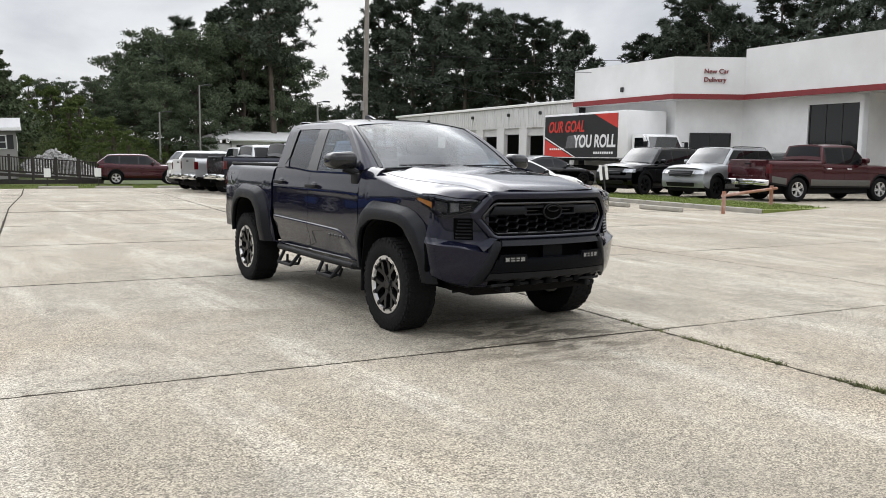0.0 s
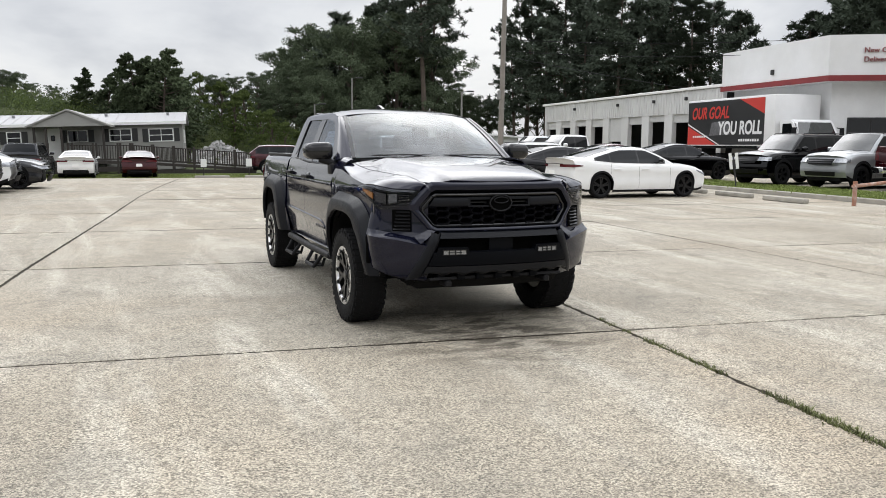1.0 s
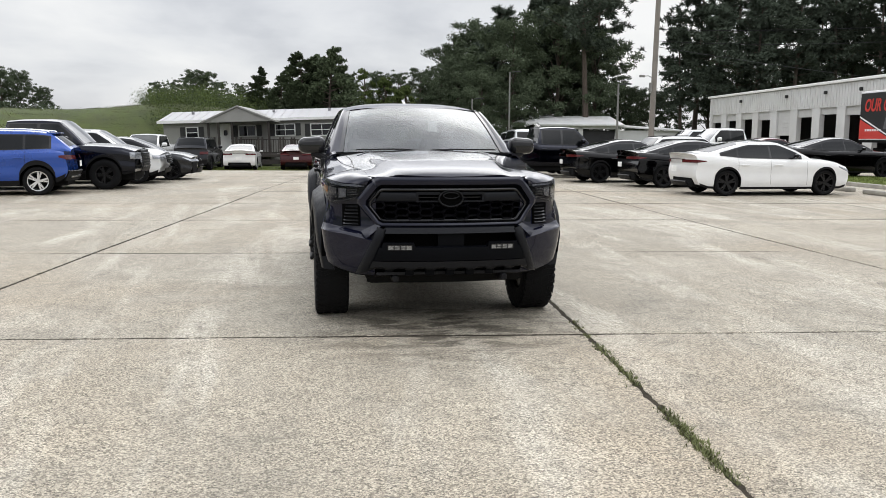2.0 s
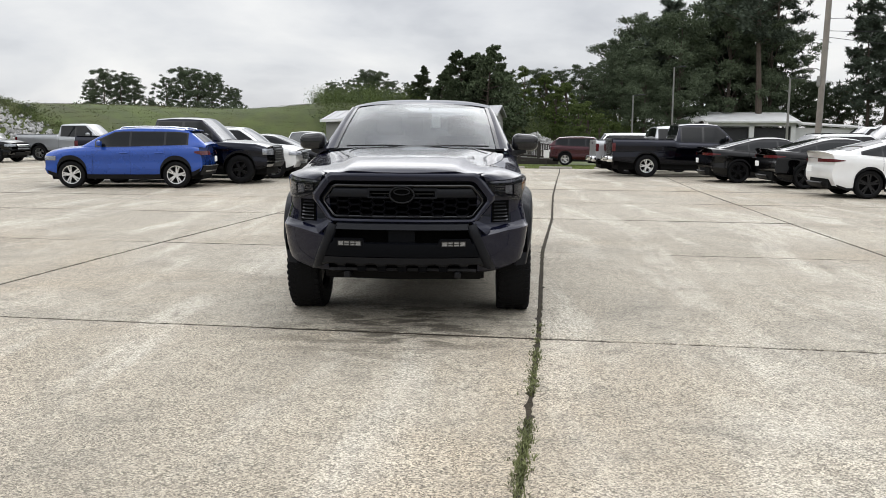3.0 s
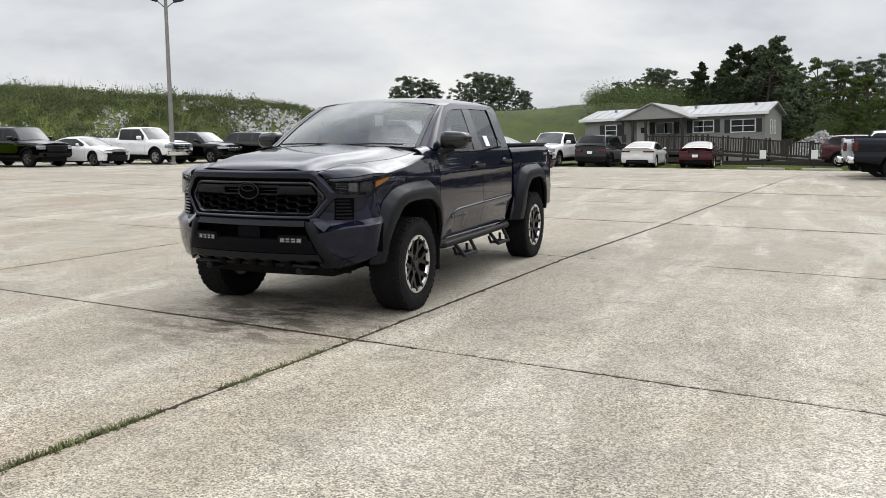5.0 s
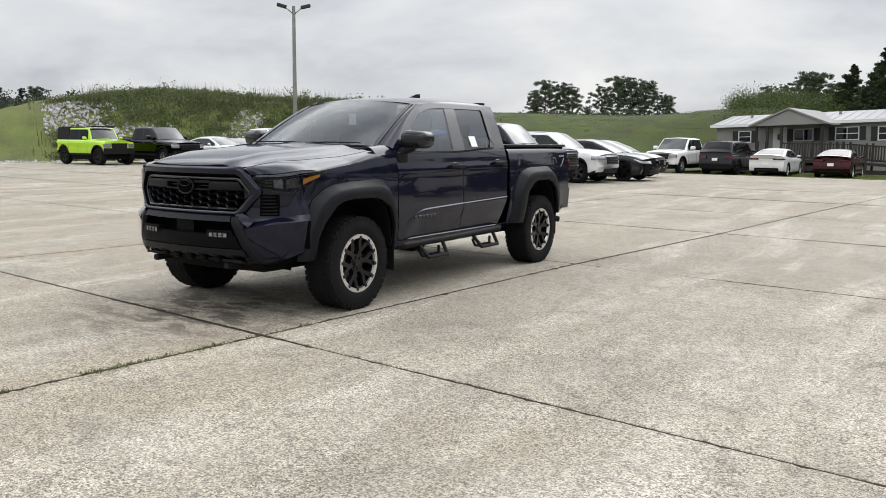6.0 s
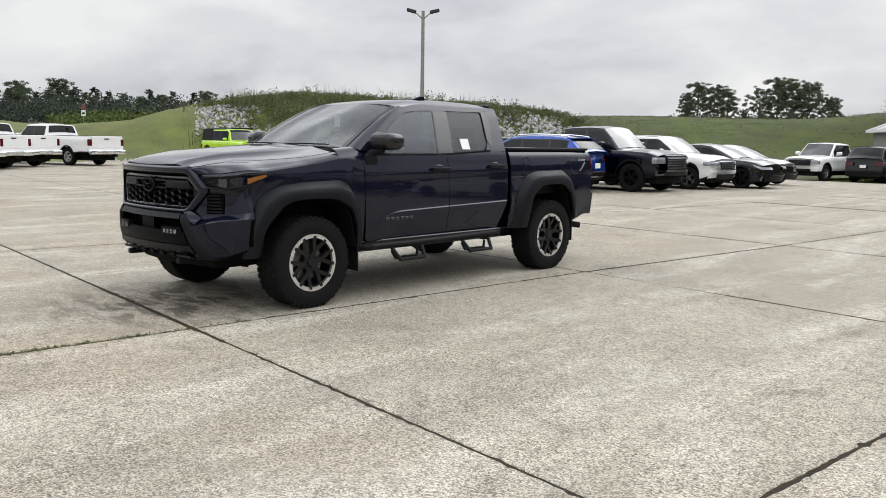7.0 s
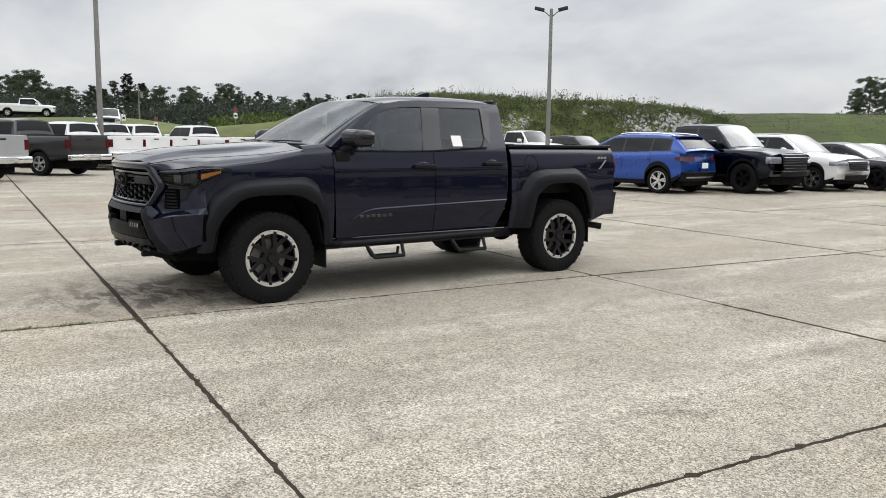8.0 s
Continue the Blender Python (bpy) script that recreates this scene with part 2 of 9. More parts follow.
def plate(bm, pts, thick, axis="x"):
    """A flat polygon, pts in the other two axes plus its level, given thickness along the axis."""
    vs = [bm.verts.new(p) for p in pts]
    f = bm.faces.new(vs)
    o = bmesh.ops.extrude_face_region(bm, geom=[f])
    ev = [g for g in o["geom"] if isinstance(g, bmesh.types.BMVert)]
    d = {"x": (thick, 0, 0), "y": (0, thick, 0), "z": (0, 0, thick)}[axis]
    bmesh.ops.translate(bm, vec=d, verts=ev)
    return vs + ev


def lerp(a, b, t):
    return a + (b - a) * t


def poly(pts):
    """A piecewise linear function through (s, value)."""
    xs, ys = [p[0] for p in pts], [p[1] for p in pts]
    return lambda s: float(np.interp(s, xs, ys))


def smooth01(t):
    t = min(1.0, max(0.0, t))
    return t * t * (3 - 2 * t)


def steps(a, b, n):
    return [a + (b - a) * i / n for i in range(n + 1)]


GRID = radians(-6.2)


def lot(u, v, z=0.0):
    """A place in the lot's own grid, which runs with the slab joints."""
    c, s = math.cos(GRID), math.sin(GRID)
    return (u * c - v * s, u * s + v * c, z + dip(u, v))


def dip(u, v):
    """How far the lot falls away towards the house."""
    return -0.0235 * min(16.0, max(0.0, v - 25.1)) * min(1.0, max(0.0, (u + 19.8) / 5.2))


def dip_at(x, y):
    c, s = math.cos(GRID), math.sin(GRID)
    return dip(x * c + y * s, -x * s + y * c)


LOT = Matrix.Rotation(GRID, 4, "Z")

# ---- vehicles ----
WHEELS = {}


def wheel_meshes(r, tw, rim_r, style, mface, mbarrel, spokes=5):
    key = (r, tw, rim_r, style, mface.name, spokes)
    if key in WHEELS:
        return WHEELS[key]
    h = tw / 2
    prof = [(rim_r - 0.01, -h * 0.8), (rim_r + 0.02, -h * 0.93), (lerp(rim_r, r, 0.5), -h), (r - 0.035, -h * 0.96), (r - 0.008, -h * 0.8), (r, -h * 0.5), (r, 0), (r, h * 0.5), (r - 0.008, h * 0.8), (r - 0.035, h * 0.96), (lerp(rim_r, r, 0.5), h), (rim_r + 0.02, h * 0.93), (rim_r - 0.01, h * 0.8)]
    v, f = lathe(prof, 36)
    tyre = mesh_of("tyre", v, f, M_RUBBER)
    bm = bmesh.new()
    v, f = lathe([(rim_r, h * 0.86), (rim_r - 0.02, h * 0.84), (rim_r - 0.03, h * 0.5), (rim_r - 0.05, -h * 0.7)], 36)
    bv = [bm.verts.new(p) for p in v]
    for q in f:
        bm.faces.new([bv[i] for i in q])
    for i in range(spokes):
        a = 2 * math.pi * i / spokes
        wd = 0.30 * rim_r if style == "wide" else 0.15 * rim_r
        pair = (0,) if style != "split" else (-0.16, 0.16)
        for da in pair:
            ca, sa = math.cos(a + da), math.sin(a + da)
            pts = []
            for rr, ww, hh in ((rim_r * 0.12, wd * 0.6, h * 0.78), (rim_r * 0.97, wd * 0.5, h * 0.82)):
                for sgn in (-1, 1):
                    pts.append((hh, rr * ca - sgn * ww * sa, rr * sa + sgn * ww * ca))
            q = [bm.verts.new(p) for p in (pts[0], pts[1], pts[3], pts[2])]
            fc = bm.faces.new(q)
            o = bmesh.ops.extrude_face_region(bm, geom=[fc])
            bmesh.ops.translate(bm, vec=(-0.03, 0, 0), verts=[g for g in o["geom"] if isinstance(g, bmesh.types.BMVert)])
    cyl(bm, rim_r * 0.2, (h * 0.6, 0, 0), (h * 0.85, 0, 0), 16)
    bmesh.ops.recalc_face_normals(bm, faces=bm.faces)
    rim = bpy.data.meshes.new("rim")
    bm.to_mesh(rim)
    bm.free()
    rim.materials.append(mface)
    bm = bmesh.new()
    cyl(bm, rim_r - 0.04, (-h * 0.7, 0, 0), (-h * 0.3, 0, 0), 28)
    disc = bpy.data.meshes.new("brake_disc")
    bm.to_mesh(disc)
    bm.free()
    disc.materials.append(mbarrel)
    WHEELS[key] = (tyre, rim, disc)
    return WHEELS[key]


def put_wheels(car, s, mface, mbarrel=None):
    ty, rim, disc = wheel_meshes(s["r"], s["tw"], s["rim"], s.get("wstyle", "split"), mface, mbarrel or M_DARK, s.get("spokes", 5))
    x = s["w"] - s["tw"] / 2 - 0.025
    for yy in (0.0, s["wb"]):
        for sx in (-1, 1):
            m = pose(sx * x, yy, s["r"], 0, 0, 0 if sx > 0 else 180) @ pose(0, 0, 0, 17 * yy + 31 * sx)
            t = hang("tyre", ty, car, "", m)
            hang("rim", rim, t, "")
            hang("brake_disc", disc, t, "")


def body_funcs(s):
    yf, yr = -s["fo"], s["wb"] + s["ro"]
    deck = poly(s["deck"])
    sill = poly(s["sillp"])
    ra = s["r"] + s.get("arch", 0.06)

    def low(y):
        z = sill(y)
        for yc in (0.0, s["wb"]):
            d = abs(y - yc)
            if d < ra - 0.002:
                z = max(z, s["r"] + math.sqrt(ra * ra - d * d))
        return z

    def wplan(y):
        a = smooth01((y - yf) / 0.9)
        b = smooth01((yr - y) / 0.9)
        return s["w"] * (1 - s.get("tf", 0.07) * (1 - a) - s.get("tr", 0.05) * (1 - b))

    sx = poly(s.get("barrel", [(0, 0.940), (0.16, 0.985), (0.30, 1.0), (0.44, 0.988), (0.60, 0.986), (0.76, 0.997), (0.84, 0.990), (0.93, 0.972), (1, 0.945)]))
    nose, tail = poly(s["nose"]), poly(s["tail"])
    zlo = min(p[1] for p in s["sillp"])

    def side_x(y, z):
        return wplan(y) * sx((z - zlo) / max(0.05, deck(y) - zlo))

    def warp(x, y, z):
        kf = max(0.0, 1 - (y - yf) / s.get("lf", 0.7)) ** 1.6
        kr = max(0.0, 1 - (yr - y) / s.get("lr", 0.6)) ** 1.6
        q = abs(x / s["w"]) ** 2.6
        return (x, y + kf * (s.get("cf", 0.22) * q + nose(z)) - kr * (s.get("cr", 0.12) * q + tail(z)), z)

    return yf, yr, deck, low, wplan, side_x, warp, ra


def loft_body(s):
    yf, yr, deck, low, wplan, side_x, warp, ra = body_funcs(s)
    ys = set(steps(yf, yr, 44))
    for yc in (0.0, s["wb"]):
        for i in range(13):
            ys.add(yc - ra * math.cos(math.pi * i / 12))
        ys.add(yc - ra - 0.004)
        ys.add(yc + ra + 0.004)
    for p in s["deck"]:
        ys.add(p[0])
    bed = s.get("bed")
    if bed:
        ys |= {bed, bed + 0.004}
    ys = sorted(y for y in ys if yf <= y <= yr)
    tl = (0, 0.06, 0.14, 0.24, 0.34, 0.46, 0.60, 0.70, 0.76, 0.80, 0.86, 0.93, 1.0)
    cr = s.get("crown", 0.05)
    rows = []
    for y in ys:
        zb, zt = low(y), deck(y)
        pts = [(side_x(y, lerp(zb, zt, t)), y, lerp(zb, zt, t)) for t in tl]
        w = pts[-1][0]
        if bed and y > bed:
            fl = s.get("bedfloor", zt - 0.5)
            pts += [(w - 0.02, y, zt + 0.025), (w - 0.09, y, zt + 0.025), (w - 0.10, y, zt), (w - 0.10, y, fl), (w * 0.4, y, fl), (0, y, fl)]
        else:
            pts += [(w * 0.965, y, zt + 0.018), (w * 0.88, y, zt + 0.03), (w * 0.72, y, zt + 0.03 + cr * 0.45), (w * 0.5, y, zt + 0.03 + cr * 0.75), (w * 0.25, y, zt + 0.03 + cr * 0.95), (0, y, zt + 0.03 + cr)]
        rows.append(pts)
    n = len(rows[0])
    verts, faces = [], []
    for row in rows:
        verts += [warp(*p) for p in row]
        verts += [warp(-p[0], p[1], p[2]) for p in row[:-1]]
    st = 2 * n - 1
    for i in range(len(rows) - 1):
        a, b = i * st, (i + 1) * st
        for j in range(n - 1):
            faces.append((a + j, b + j, b + j + 1, a + j + 1))
            p, q = n + j, n + j + 1
            if j == n - 2:
                q = n - 1
            faces.append((a + p, a + q, b + q, b + p))
    for base, rev in ((0, False), ((len(rows) - 1) * st, True)):
        for j in range(n - 1):
            p, q = n + j, n + j + 1
            if j == n - 2:
                f = (base + j, base + j + 1, base + p)
            else:
                f = (base + j, base + j + 1, base + q, base + p)
            faces.append(f[::-1] if rev else f)
    return verts, faces


def cabin_funcs(s):
    c = s["cab"]
    y0, y1, y2, y3, zr = c["y0"], c["y1"], c["y2"], c["y3"], c["z"]
    belt = poly(s["deck"])
    zb0, zb3 = c.get("zb0", belt(y0) + 0.03), c.get("zb3", belt(y3) + 0.03)
    wb, wt = c["wb"], c["wt"]
    sag = c.get("sag", 0.03)
    prof = [(y0, zb0), (lerp(y0, y1, 0.5), lerp(zb0, zr, 0.52)), (y1, zr - sag * 0.7), (lerp(y1, y2, 0.3), zr), (lerp(y1, y2, 0.7), zr - sag * 0.1), (y2, zr - sag), (lerp(y2, y3, 0.5), lerp(zr - sag, zb3, 0.47)), (y3, zb3)]
    top = poly(prof)

    def xs(y, z):
        zb = belt(y)
        t = min(1.0, max(0.0, (z - zb) / (zr - zb)))
        pinch = 1 - 0.06 * (1 - smooth01((y - y0) / 0.8)) - c.get("pr", 0.05) * (1 - smooth01((y3 - y) / 0.8))
        return lerp(wb, wt, t ** 1.15) * pinch

    return y0, y1, y2, y3, belt, top, xs


def loft_cabin(s, car, mbody, mglass, mwind, roof_mat):
    y0, y1, y2, y3, belt, top, xs = cabin_funcs(s)
    c = s["cab"]
    ys = sorted(set(steps(y0, y3, 30)) | {y1, y2, lerp(y0, y1, 0.5), lerp(y2, y3, 0.5)})
    rows = []
    cr = c.get("crown", 0.045)
    for y in ys:
        zt, zb = top(y), belt(y) - 0.03
        ze = max(zb, zt - 0.05)
        pts = []
        for t in (0, 0.3, 0.6, 0.85, 1.0):
            z = lerp(zb, ze, t)
            pts.append((xs(y, z), y, z))
        w = pts[-1][0]
        pts += [(w * 0.975, y, max(zb, zt - 0.018)), (w * 0.92, y, max(zb, zt)), (w * 0.6, y, max(zb, zt + cr * 0.6)), (0, y, max(zb, zt + cr))]
        rows.append(pts)
    n = len(rows[0])
    verts, faces = [], []

    def bow(x, y, z):
        k = max(0.0, 1 - (y - y0) / (y1 - y0 + 0.1))
        kr = max(0.0, 1 - (y3 - y) / (y3 - y2 + 0.1))
        q = 1 - min(1.0, abs(x / s["w"])) ** 2
        return (x, y - 0.10 * k * q + c.get("rbow", 0.05) * kr * q, z)

    for row in rows:
        verts += [bow(*p) for p in row] + [bow(-p[0], p[1], p[2]) for p in row[:-1]]
    st = 2 * n - 1
    for i in range(len(rows) - 1):
        a, b = i * st, (i + 1) * st
        for j in range(n - 1):
            faces.append((a + j, b + j, b + j + 1, a + j + 1))
            p, q = n + j, (n + j + 1 if j < n - 2 else n - 1)
            faces.append((a + p, a + q, b + q, b + p))
    hang("cabin", mesh_of("cabin", verts, faces, mbody), car)

    # windshield and rear window: strips of the same surface, just proud of it
    def pane(name, ya, yb, inset, material, rear=False, lift=0.006):
        us = steps(ya, yb, 8)
        vs = steps(-1, 1, 10)
        d = 1 if rear else -1

        def f(y, v):
            zt = top(y)
            w = xs(y, zt - 0.05) * 0.92 - inset
            x = v * w
            q = 1 - (x / (xs(y, zt - 0.05) * 0.92)) ** 2 * 0.999
            z = zt + cr * min(1.0, max(0.0, q)) * 0.9
            p = bow(x, y, z)
            return (p[0], p[1] + d * lift, p[2] + lift)

        return sheet(name, f, us, vs, material, car, thick=0.004)

    g = lambda a, b, t: lerp(a, b, t)
    pane("windshield", g(y0, y1, 0.05), g(y0, y1, 0.95), 0.02, mwind)
    if c.get("rearglass", True):
        pane("rear_window", g(y2, y3, c.get("rg0", 0.08)), g(y2, y3, c.get("rg1", 0.85)), 0.06, mglass, True)
    if roof_mat:
        pane("roof_panel", g(y0, y1, 0.97), g(y2, y3, c.get("rg0", 0.08) - 0.01), 0.0, roof_mat, False, 0.004)
    # black surround that ties the side windows together
    for sx in (-1, 1):
        def band(y, t, sx=sx):
            lo = belt(y) + 0.026
            hi = max(lo + 0.003, min(top(y) - 0.058, c["z"] - 0.085))
            z = lerp(lo, hi, t)
            return (sx * (xs(y, z) + 0.0025), y, z)

        sheet("window_surround", band, steps(c["wins"][0][0] - 0.06, c["wins"][-1][1] + 0.05, 24), steps(0, 1, 5), M_BLKGLOSS, car, thick=0.003)
    # side windows between the pillars
    for ya, yb in c["wins"]:
        for sx in (-1, 1):
            us = steps(ya, yb, 10)

            def f(y, t, sx=sx):
                lo = belt(y) + 0.045
                hi = max(lo + 0.004, min(top(y) - 0.085, c["z"] - 0.11))
                z = lerp(lo, hi, t)
                return (sx * (xs(y, z) + 0.007), y, z)

            sheet("side_window", f, us, steps(0, 1, 4), mglass, car, thick=0.003)


def make_car(s, mbody, label, category, m, name="car", group="parked vehicles on the lot", mface=None, clad=None, grille=M_BLKPL, mbump=None, mglass=None, mhandle=None, roof_rack=None, roof=None, lowbar=None, lower=None):
    car = thing(name, label, category, group, "", m)
    v, f = loft_body(s)
    hang("body", mesh_of("body", v, f, mbody), car)
    yf, yr, deck, low, wplan, side_x, warp, ra = body_funcs(s)
    mglass = mglass or M_TINT
    loft_cabin(s, car, mbody, mglass, M_WIND, roof)
    put_wheels(car, s, mface or M_ALLOY)
    # underbody
    bm = bmesh.new()
    box(bm, -s["w"] + 0.30, s["w"] - 0.30, yf + 0.25, yr - 0.25, s["r"] * 0.62, deck(s["wb"] / 2) - 0.25, 0.03)
    box(bm, -s["w"] + 0.12, s["w"] - 0.12, ra + 0.02, s["wb"] - ra - 0.02, s["r"] * 0.66, s["r"] + 0.2, 0.02)
    part("underbody", bm, M_DARK, car)
    # cladding band along sill and arches
    band = clad or M_BLKPL
    bw = s.get("band", 0.06)
    ys = sorted(set(steps(yf + 0.05, yr - 0.05, 40)) | {yc - ra * math.cos(math.pi * i / 12) for yc in (0, s["wb"]) for i in range(13)} | {yc + k * (ra + 0.004) for yc in (0, s["wb"]) for k in (-1, 1)})

    def bandf(sx):
        def f(y, t):
            z = low(y) - 0.015 + t * (bw + 0.015)
            x, yy, zz = warp(side_x(y, z) + 0.012, y, z)
            return (sx * x, yy, zz)
        return f

    for sx in (-1, 1):
        sheet("side_cladding", bandf(sx), ys, steps(0, 1, 2), band, car, thick=0.02)

    # painted lower panels between and behind the wheels
    if lower:
        for ya, yb in ((ra + 0.03, s["wb"] - ra - 0.03), (s["wb"] + ra + 0.03, yr - 0.12)):
            for sx in (-1, 1):
                def panelf(y, t, sx=sx):
                    z = low(y) + 0.02 + t * 0.24
                    x, yy, zz = warp(side_x(y, z) + 0.006, y, z)
                    return (sx * x, yy, zz)
                sheet("lower_panel", panelf, steps(ya, yb, 14), steps(0, 1, 4), lower, car, "grey lower panel", thick=0.006)

    # front: grille, lower grille, bumper insert, lamps
    def front(name, x0, x1, z0, z1, material, lift=0.012, taper=0.0, thick=0.02, nx=10, label=""):
        def f(a, t):
            z = lerp(z0, z1, t)
            x = lerp(x0, x1, a) * (1 - taper * (1 - t))
            p = warp(x, yf, z)
            return (p[0], p[1] - lift, p[2])
        return sheet(name, f, steps(0, 1, nx), steps(0, 1, 4), material, car, label, thick=thick)

    def rear(name, x0, x1, z0, z1, material, lift=0.012, thick=0.02, nx=8, label=""):
        def f(a, t):
            z = lerp(z0, z1, t)
            p = warp(lerp(x0, x1, a), yr, z)
            return (p[0], p[1] + lift, p[2])
        return sheet(name, f, steps(0, 1, nx), steps(0, 1, 4), material, car, label, thick=thick)

    def corner(name, xin, ylen, z0, z1, material, at_front=True, zr0=None, zr1=None, label=""):
        """A lamp that wraps a corner from the face round to the flank."""
        for sx in (-1, 1):
            def f(a, t, sx=sx):
                ye = yf if at_front else yr
                we = side_x(ye, lerp(z0, z1, t))
                if a <= 1:
                    x, y = lerp(xin, we, a), ye
                else:
                    y = ye + (a - 1) * ylen * (1 if at_front else -1)
                    x = 0
                za, zb = lerp(z0, zr0 or z0, max(0, a - 1)), lerp(z1, zr1 or z1, max(0, a - 1))
                z = lerp(za, zb, t)
                if a > 1:
                    x = side_x(y, z)
                p = warp(x, y, z)
                o = 0.012
                return (sx * (p[0] + (o if a >= 1 else o * a)), p[1] + (-o if at_front else o) * (1 if a <= 1 else max(0, 2 - a)), p[2])
            sheet(name, f, [0, 0.25, 0.5, 0.75, 0.92, 1.0, 1.15, 1.4, 1.7, 2.0], steps(0, 1, 4), material, car, label, thick=0.012)

    fr = s["front"]
    w = s["w"]
    front("grille", -fr["gw"], fr["gw"], fr["g0"], fr["g1"], grille, 0.014, fr.get("gt", 0.1))
    for i in range(fr.get("bars", 3)):
        z = lerp(fr["g0"], fr["g1"], (i + 1) / (fr.get("bars", 3) + 1))
        front("grille_bar", -fr["gw"] * 0.93, fr["gw"] * 0.93, z - 0.012, z + 0.012, fr.get("barmat", M_BLKGLOSS), 0.03, fr.get("gt", 0.1) * 0.5, 0.012)
    for i in range(fr.get("slots", 0)):
        x = lerp(-fr["gw"], fr["gw"], (i + 0.5) / fr["slots"]) * 0.9
        front("grille_slot", x - 0.028, x + 0.028, fr["g0"] + 0.02, fr["g1"] - 0.02, M_BLKPL, 0.022, 0.0, 0.008, 2)
    if fr.get("rim"):
        for z0, z1 in ((fr["g0"] - 0.03, fr["g0"] + 0.01), (fr["g1"] - 0.01, fr["g1"] + 0.03)):
            front("grille_rim", -fr["gw"] - 0.02, fr["gw"] + 0.02, z0, z1, fr["rim"], 0.034, 0.0, 0.02)
    front("lower_grille", -w * 0.62, w * 0.62, fr["l0"], fr["l1"], M_BLKPL, 0.012, 0.05)
    if mbump:
        front("front_bumper", -w * 0.93, w * 0.93, fr["l0"] - 0.03, fr["l1"] + 0.10, mbump, 0.03, 0.0, 0.05, 16)
    corner("headlight", fr["hx"], fr.get("hl", 0.35), fr["h0"], fr["h1"], M_LAMP, True, fr.get("hr0"), fr.get("hr1"))
    rr = s["rear"]
    corner("tail_light", rr["tx"], rr.get("tl", 0.18), rr["t0"], rr["t1"], M_TAIL, False, rr.get("r0"), rr.get("r1"))
    rear("rear_bumper", -w * rr.get("bw", 0.9), w * rr.get("bw", 0.9), rr["b0"], rr["b1"], lowbar or M_BLKPL, 0.03 if s.get("bed") else 0.014, 0.05)
    for z0, z1, wide_, mm in rr.get("strips", ()):
        rear("bumper_strip", -w * wide_, w * wide_, z0, z1, mm, 0.030, 0.03)
    if s.get("spoiler"):
        y0, y1, y2, y3, belt, top, xs = cabin_funcs(s)
        sheet("roof_spoiler", lambda a, t: (a * xs(y2, top(y2) - 0.05) * 0.94, lerp(y2 - 0.10, y2 + s["spoiler"] - 0.05 * a * a, t), top(y2) + 0.052 - 0.02 * a * a - 0.02 * t), steps(-1, 1, 10), [0, 0.4, 0.8, 1], roof or mbody, car, thick=0.03)
    bm = bmesh.new()
    p = warp(0, yr, rr["p"])
    box(bm, -0.15, 0.15, p[1] + 0.014, p[1] + 0.026, rr["p"] - 0.075, rr["p"] + 0.075, 0.004)
    part("licence_plate", bm, M_PAPER, car)
    # door seams, handles, mirrors
    hz = deck(s["wb"] * 0.5) - 0.14
    for yd in s["seams"]:
        for sx in (-1, 1):
            def f(z, t, sx=sx, yd=yd):
                return (sx * (side_x(yd, z) + 0.003), yd + (t - 0.5) * 0.005, z)
            sheet("door_seam", f, steps(low(yd) + 0.1, deck(yd) - 0.01, 8), [0, 1], M_DARK, car, thick=0.002)
    for yd in s["handles"]:
        for sx in (-1, 1):
            bm = bmesh.new()
            x = sx * (side_x(yd, hz) + 0.022)
            box(bm, x - 0.014, x + 0.014, yd - 0.11, yd + 0.11, hz - 0.014, hz + 0.014, 0.008)
            box(bm, x - sx * 0.03 - 0.012, x - sx * 0.03 + 0.012, yd - 0.1, yd - 0.07, hz - 0.012, hz + 0.012)
            box(bm, x - sx * 0.03 - 0.012, x - sx * 0.03 + 0.012, yd + 0.07, yd + 0.1, hz - 0.012, hz + 0.012)
            part("door_handle", bm, mhandle or mbody, car)
    c = s["cab"]
    ym = lerp(c["y0"], c["y1"], 0.62)
    zm = deck(ym) + s.get("mz", 0.10)
    ms = s.get("ms", 1.0)
    for sx in (-1, 1):
        bm = bmesh.new()
        box(bm, sx * (w + 0.09 * ms) - 0.115 * ms, sx * (w + 0.09 * ms) + 0.115 * ms, ym - 0.07 * ms, ym + 0.05 * ms, zm - 0.07 * ms, zm + 0.08 * ms, 0.05 * ms, None, 3)
        cyl(bm, 0.025, (sx * (c["wb"] - 0.04), ym, deck(ym) + 0.04), (sx * (w + 0.03), ym, zm - 0.03), 8)
        part("wing_mirror", bm, s.get("mirror_mat") or mbody, car)
    if roof_rack:
        for sx in (-1, 1):
            bm = bmesh.new()
            y0, y1, y2, y3, belt, top, xs = cabin_funcs(s)
            pts = [(sx * c["wt"] * 0.9, y, top(y) + 0.05) for y in steps(y1 + 0.15, y2 - 0.1, 6)]
            tube(bm, [(pts[0][0], pts[0][1] - 0.06, pts[0][2] - 0.05)] + pts + [(pts[-1][0], pts[-1][1] + 0.06, pts[-1][2] - 0.05)], 0.016)
            part("roof_rail", bm, roof_rack, car)
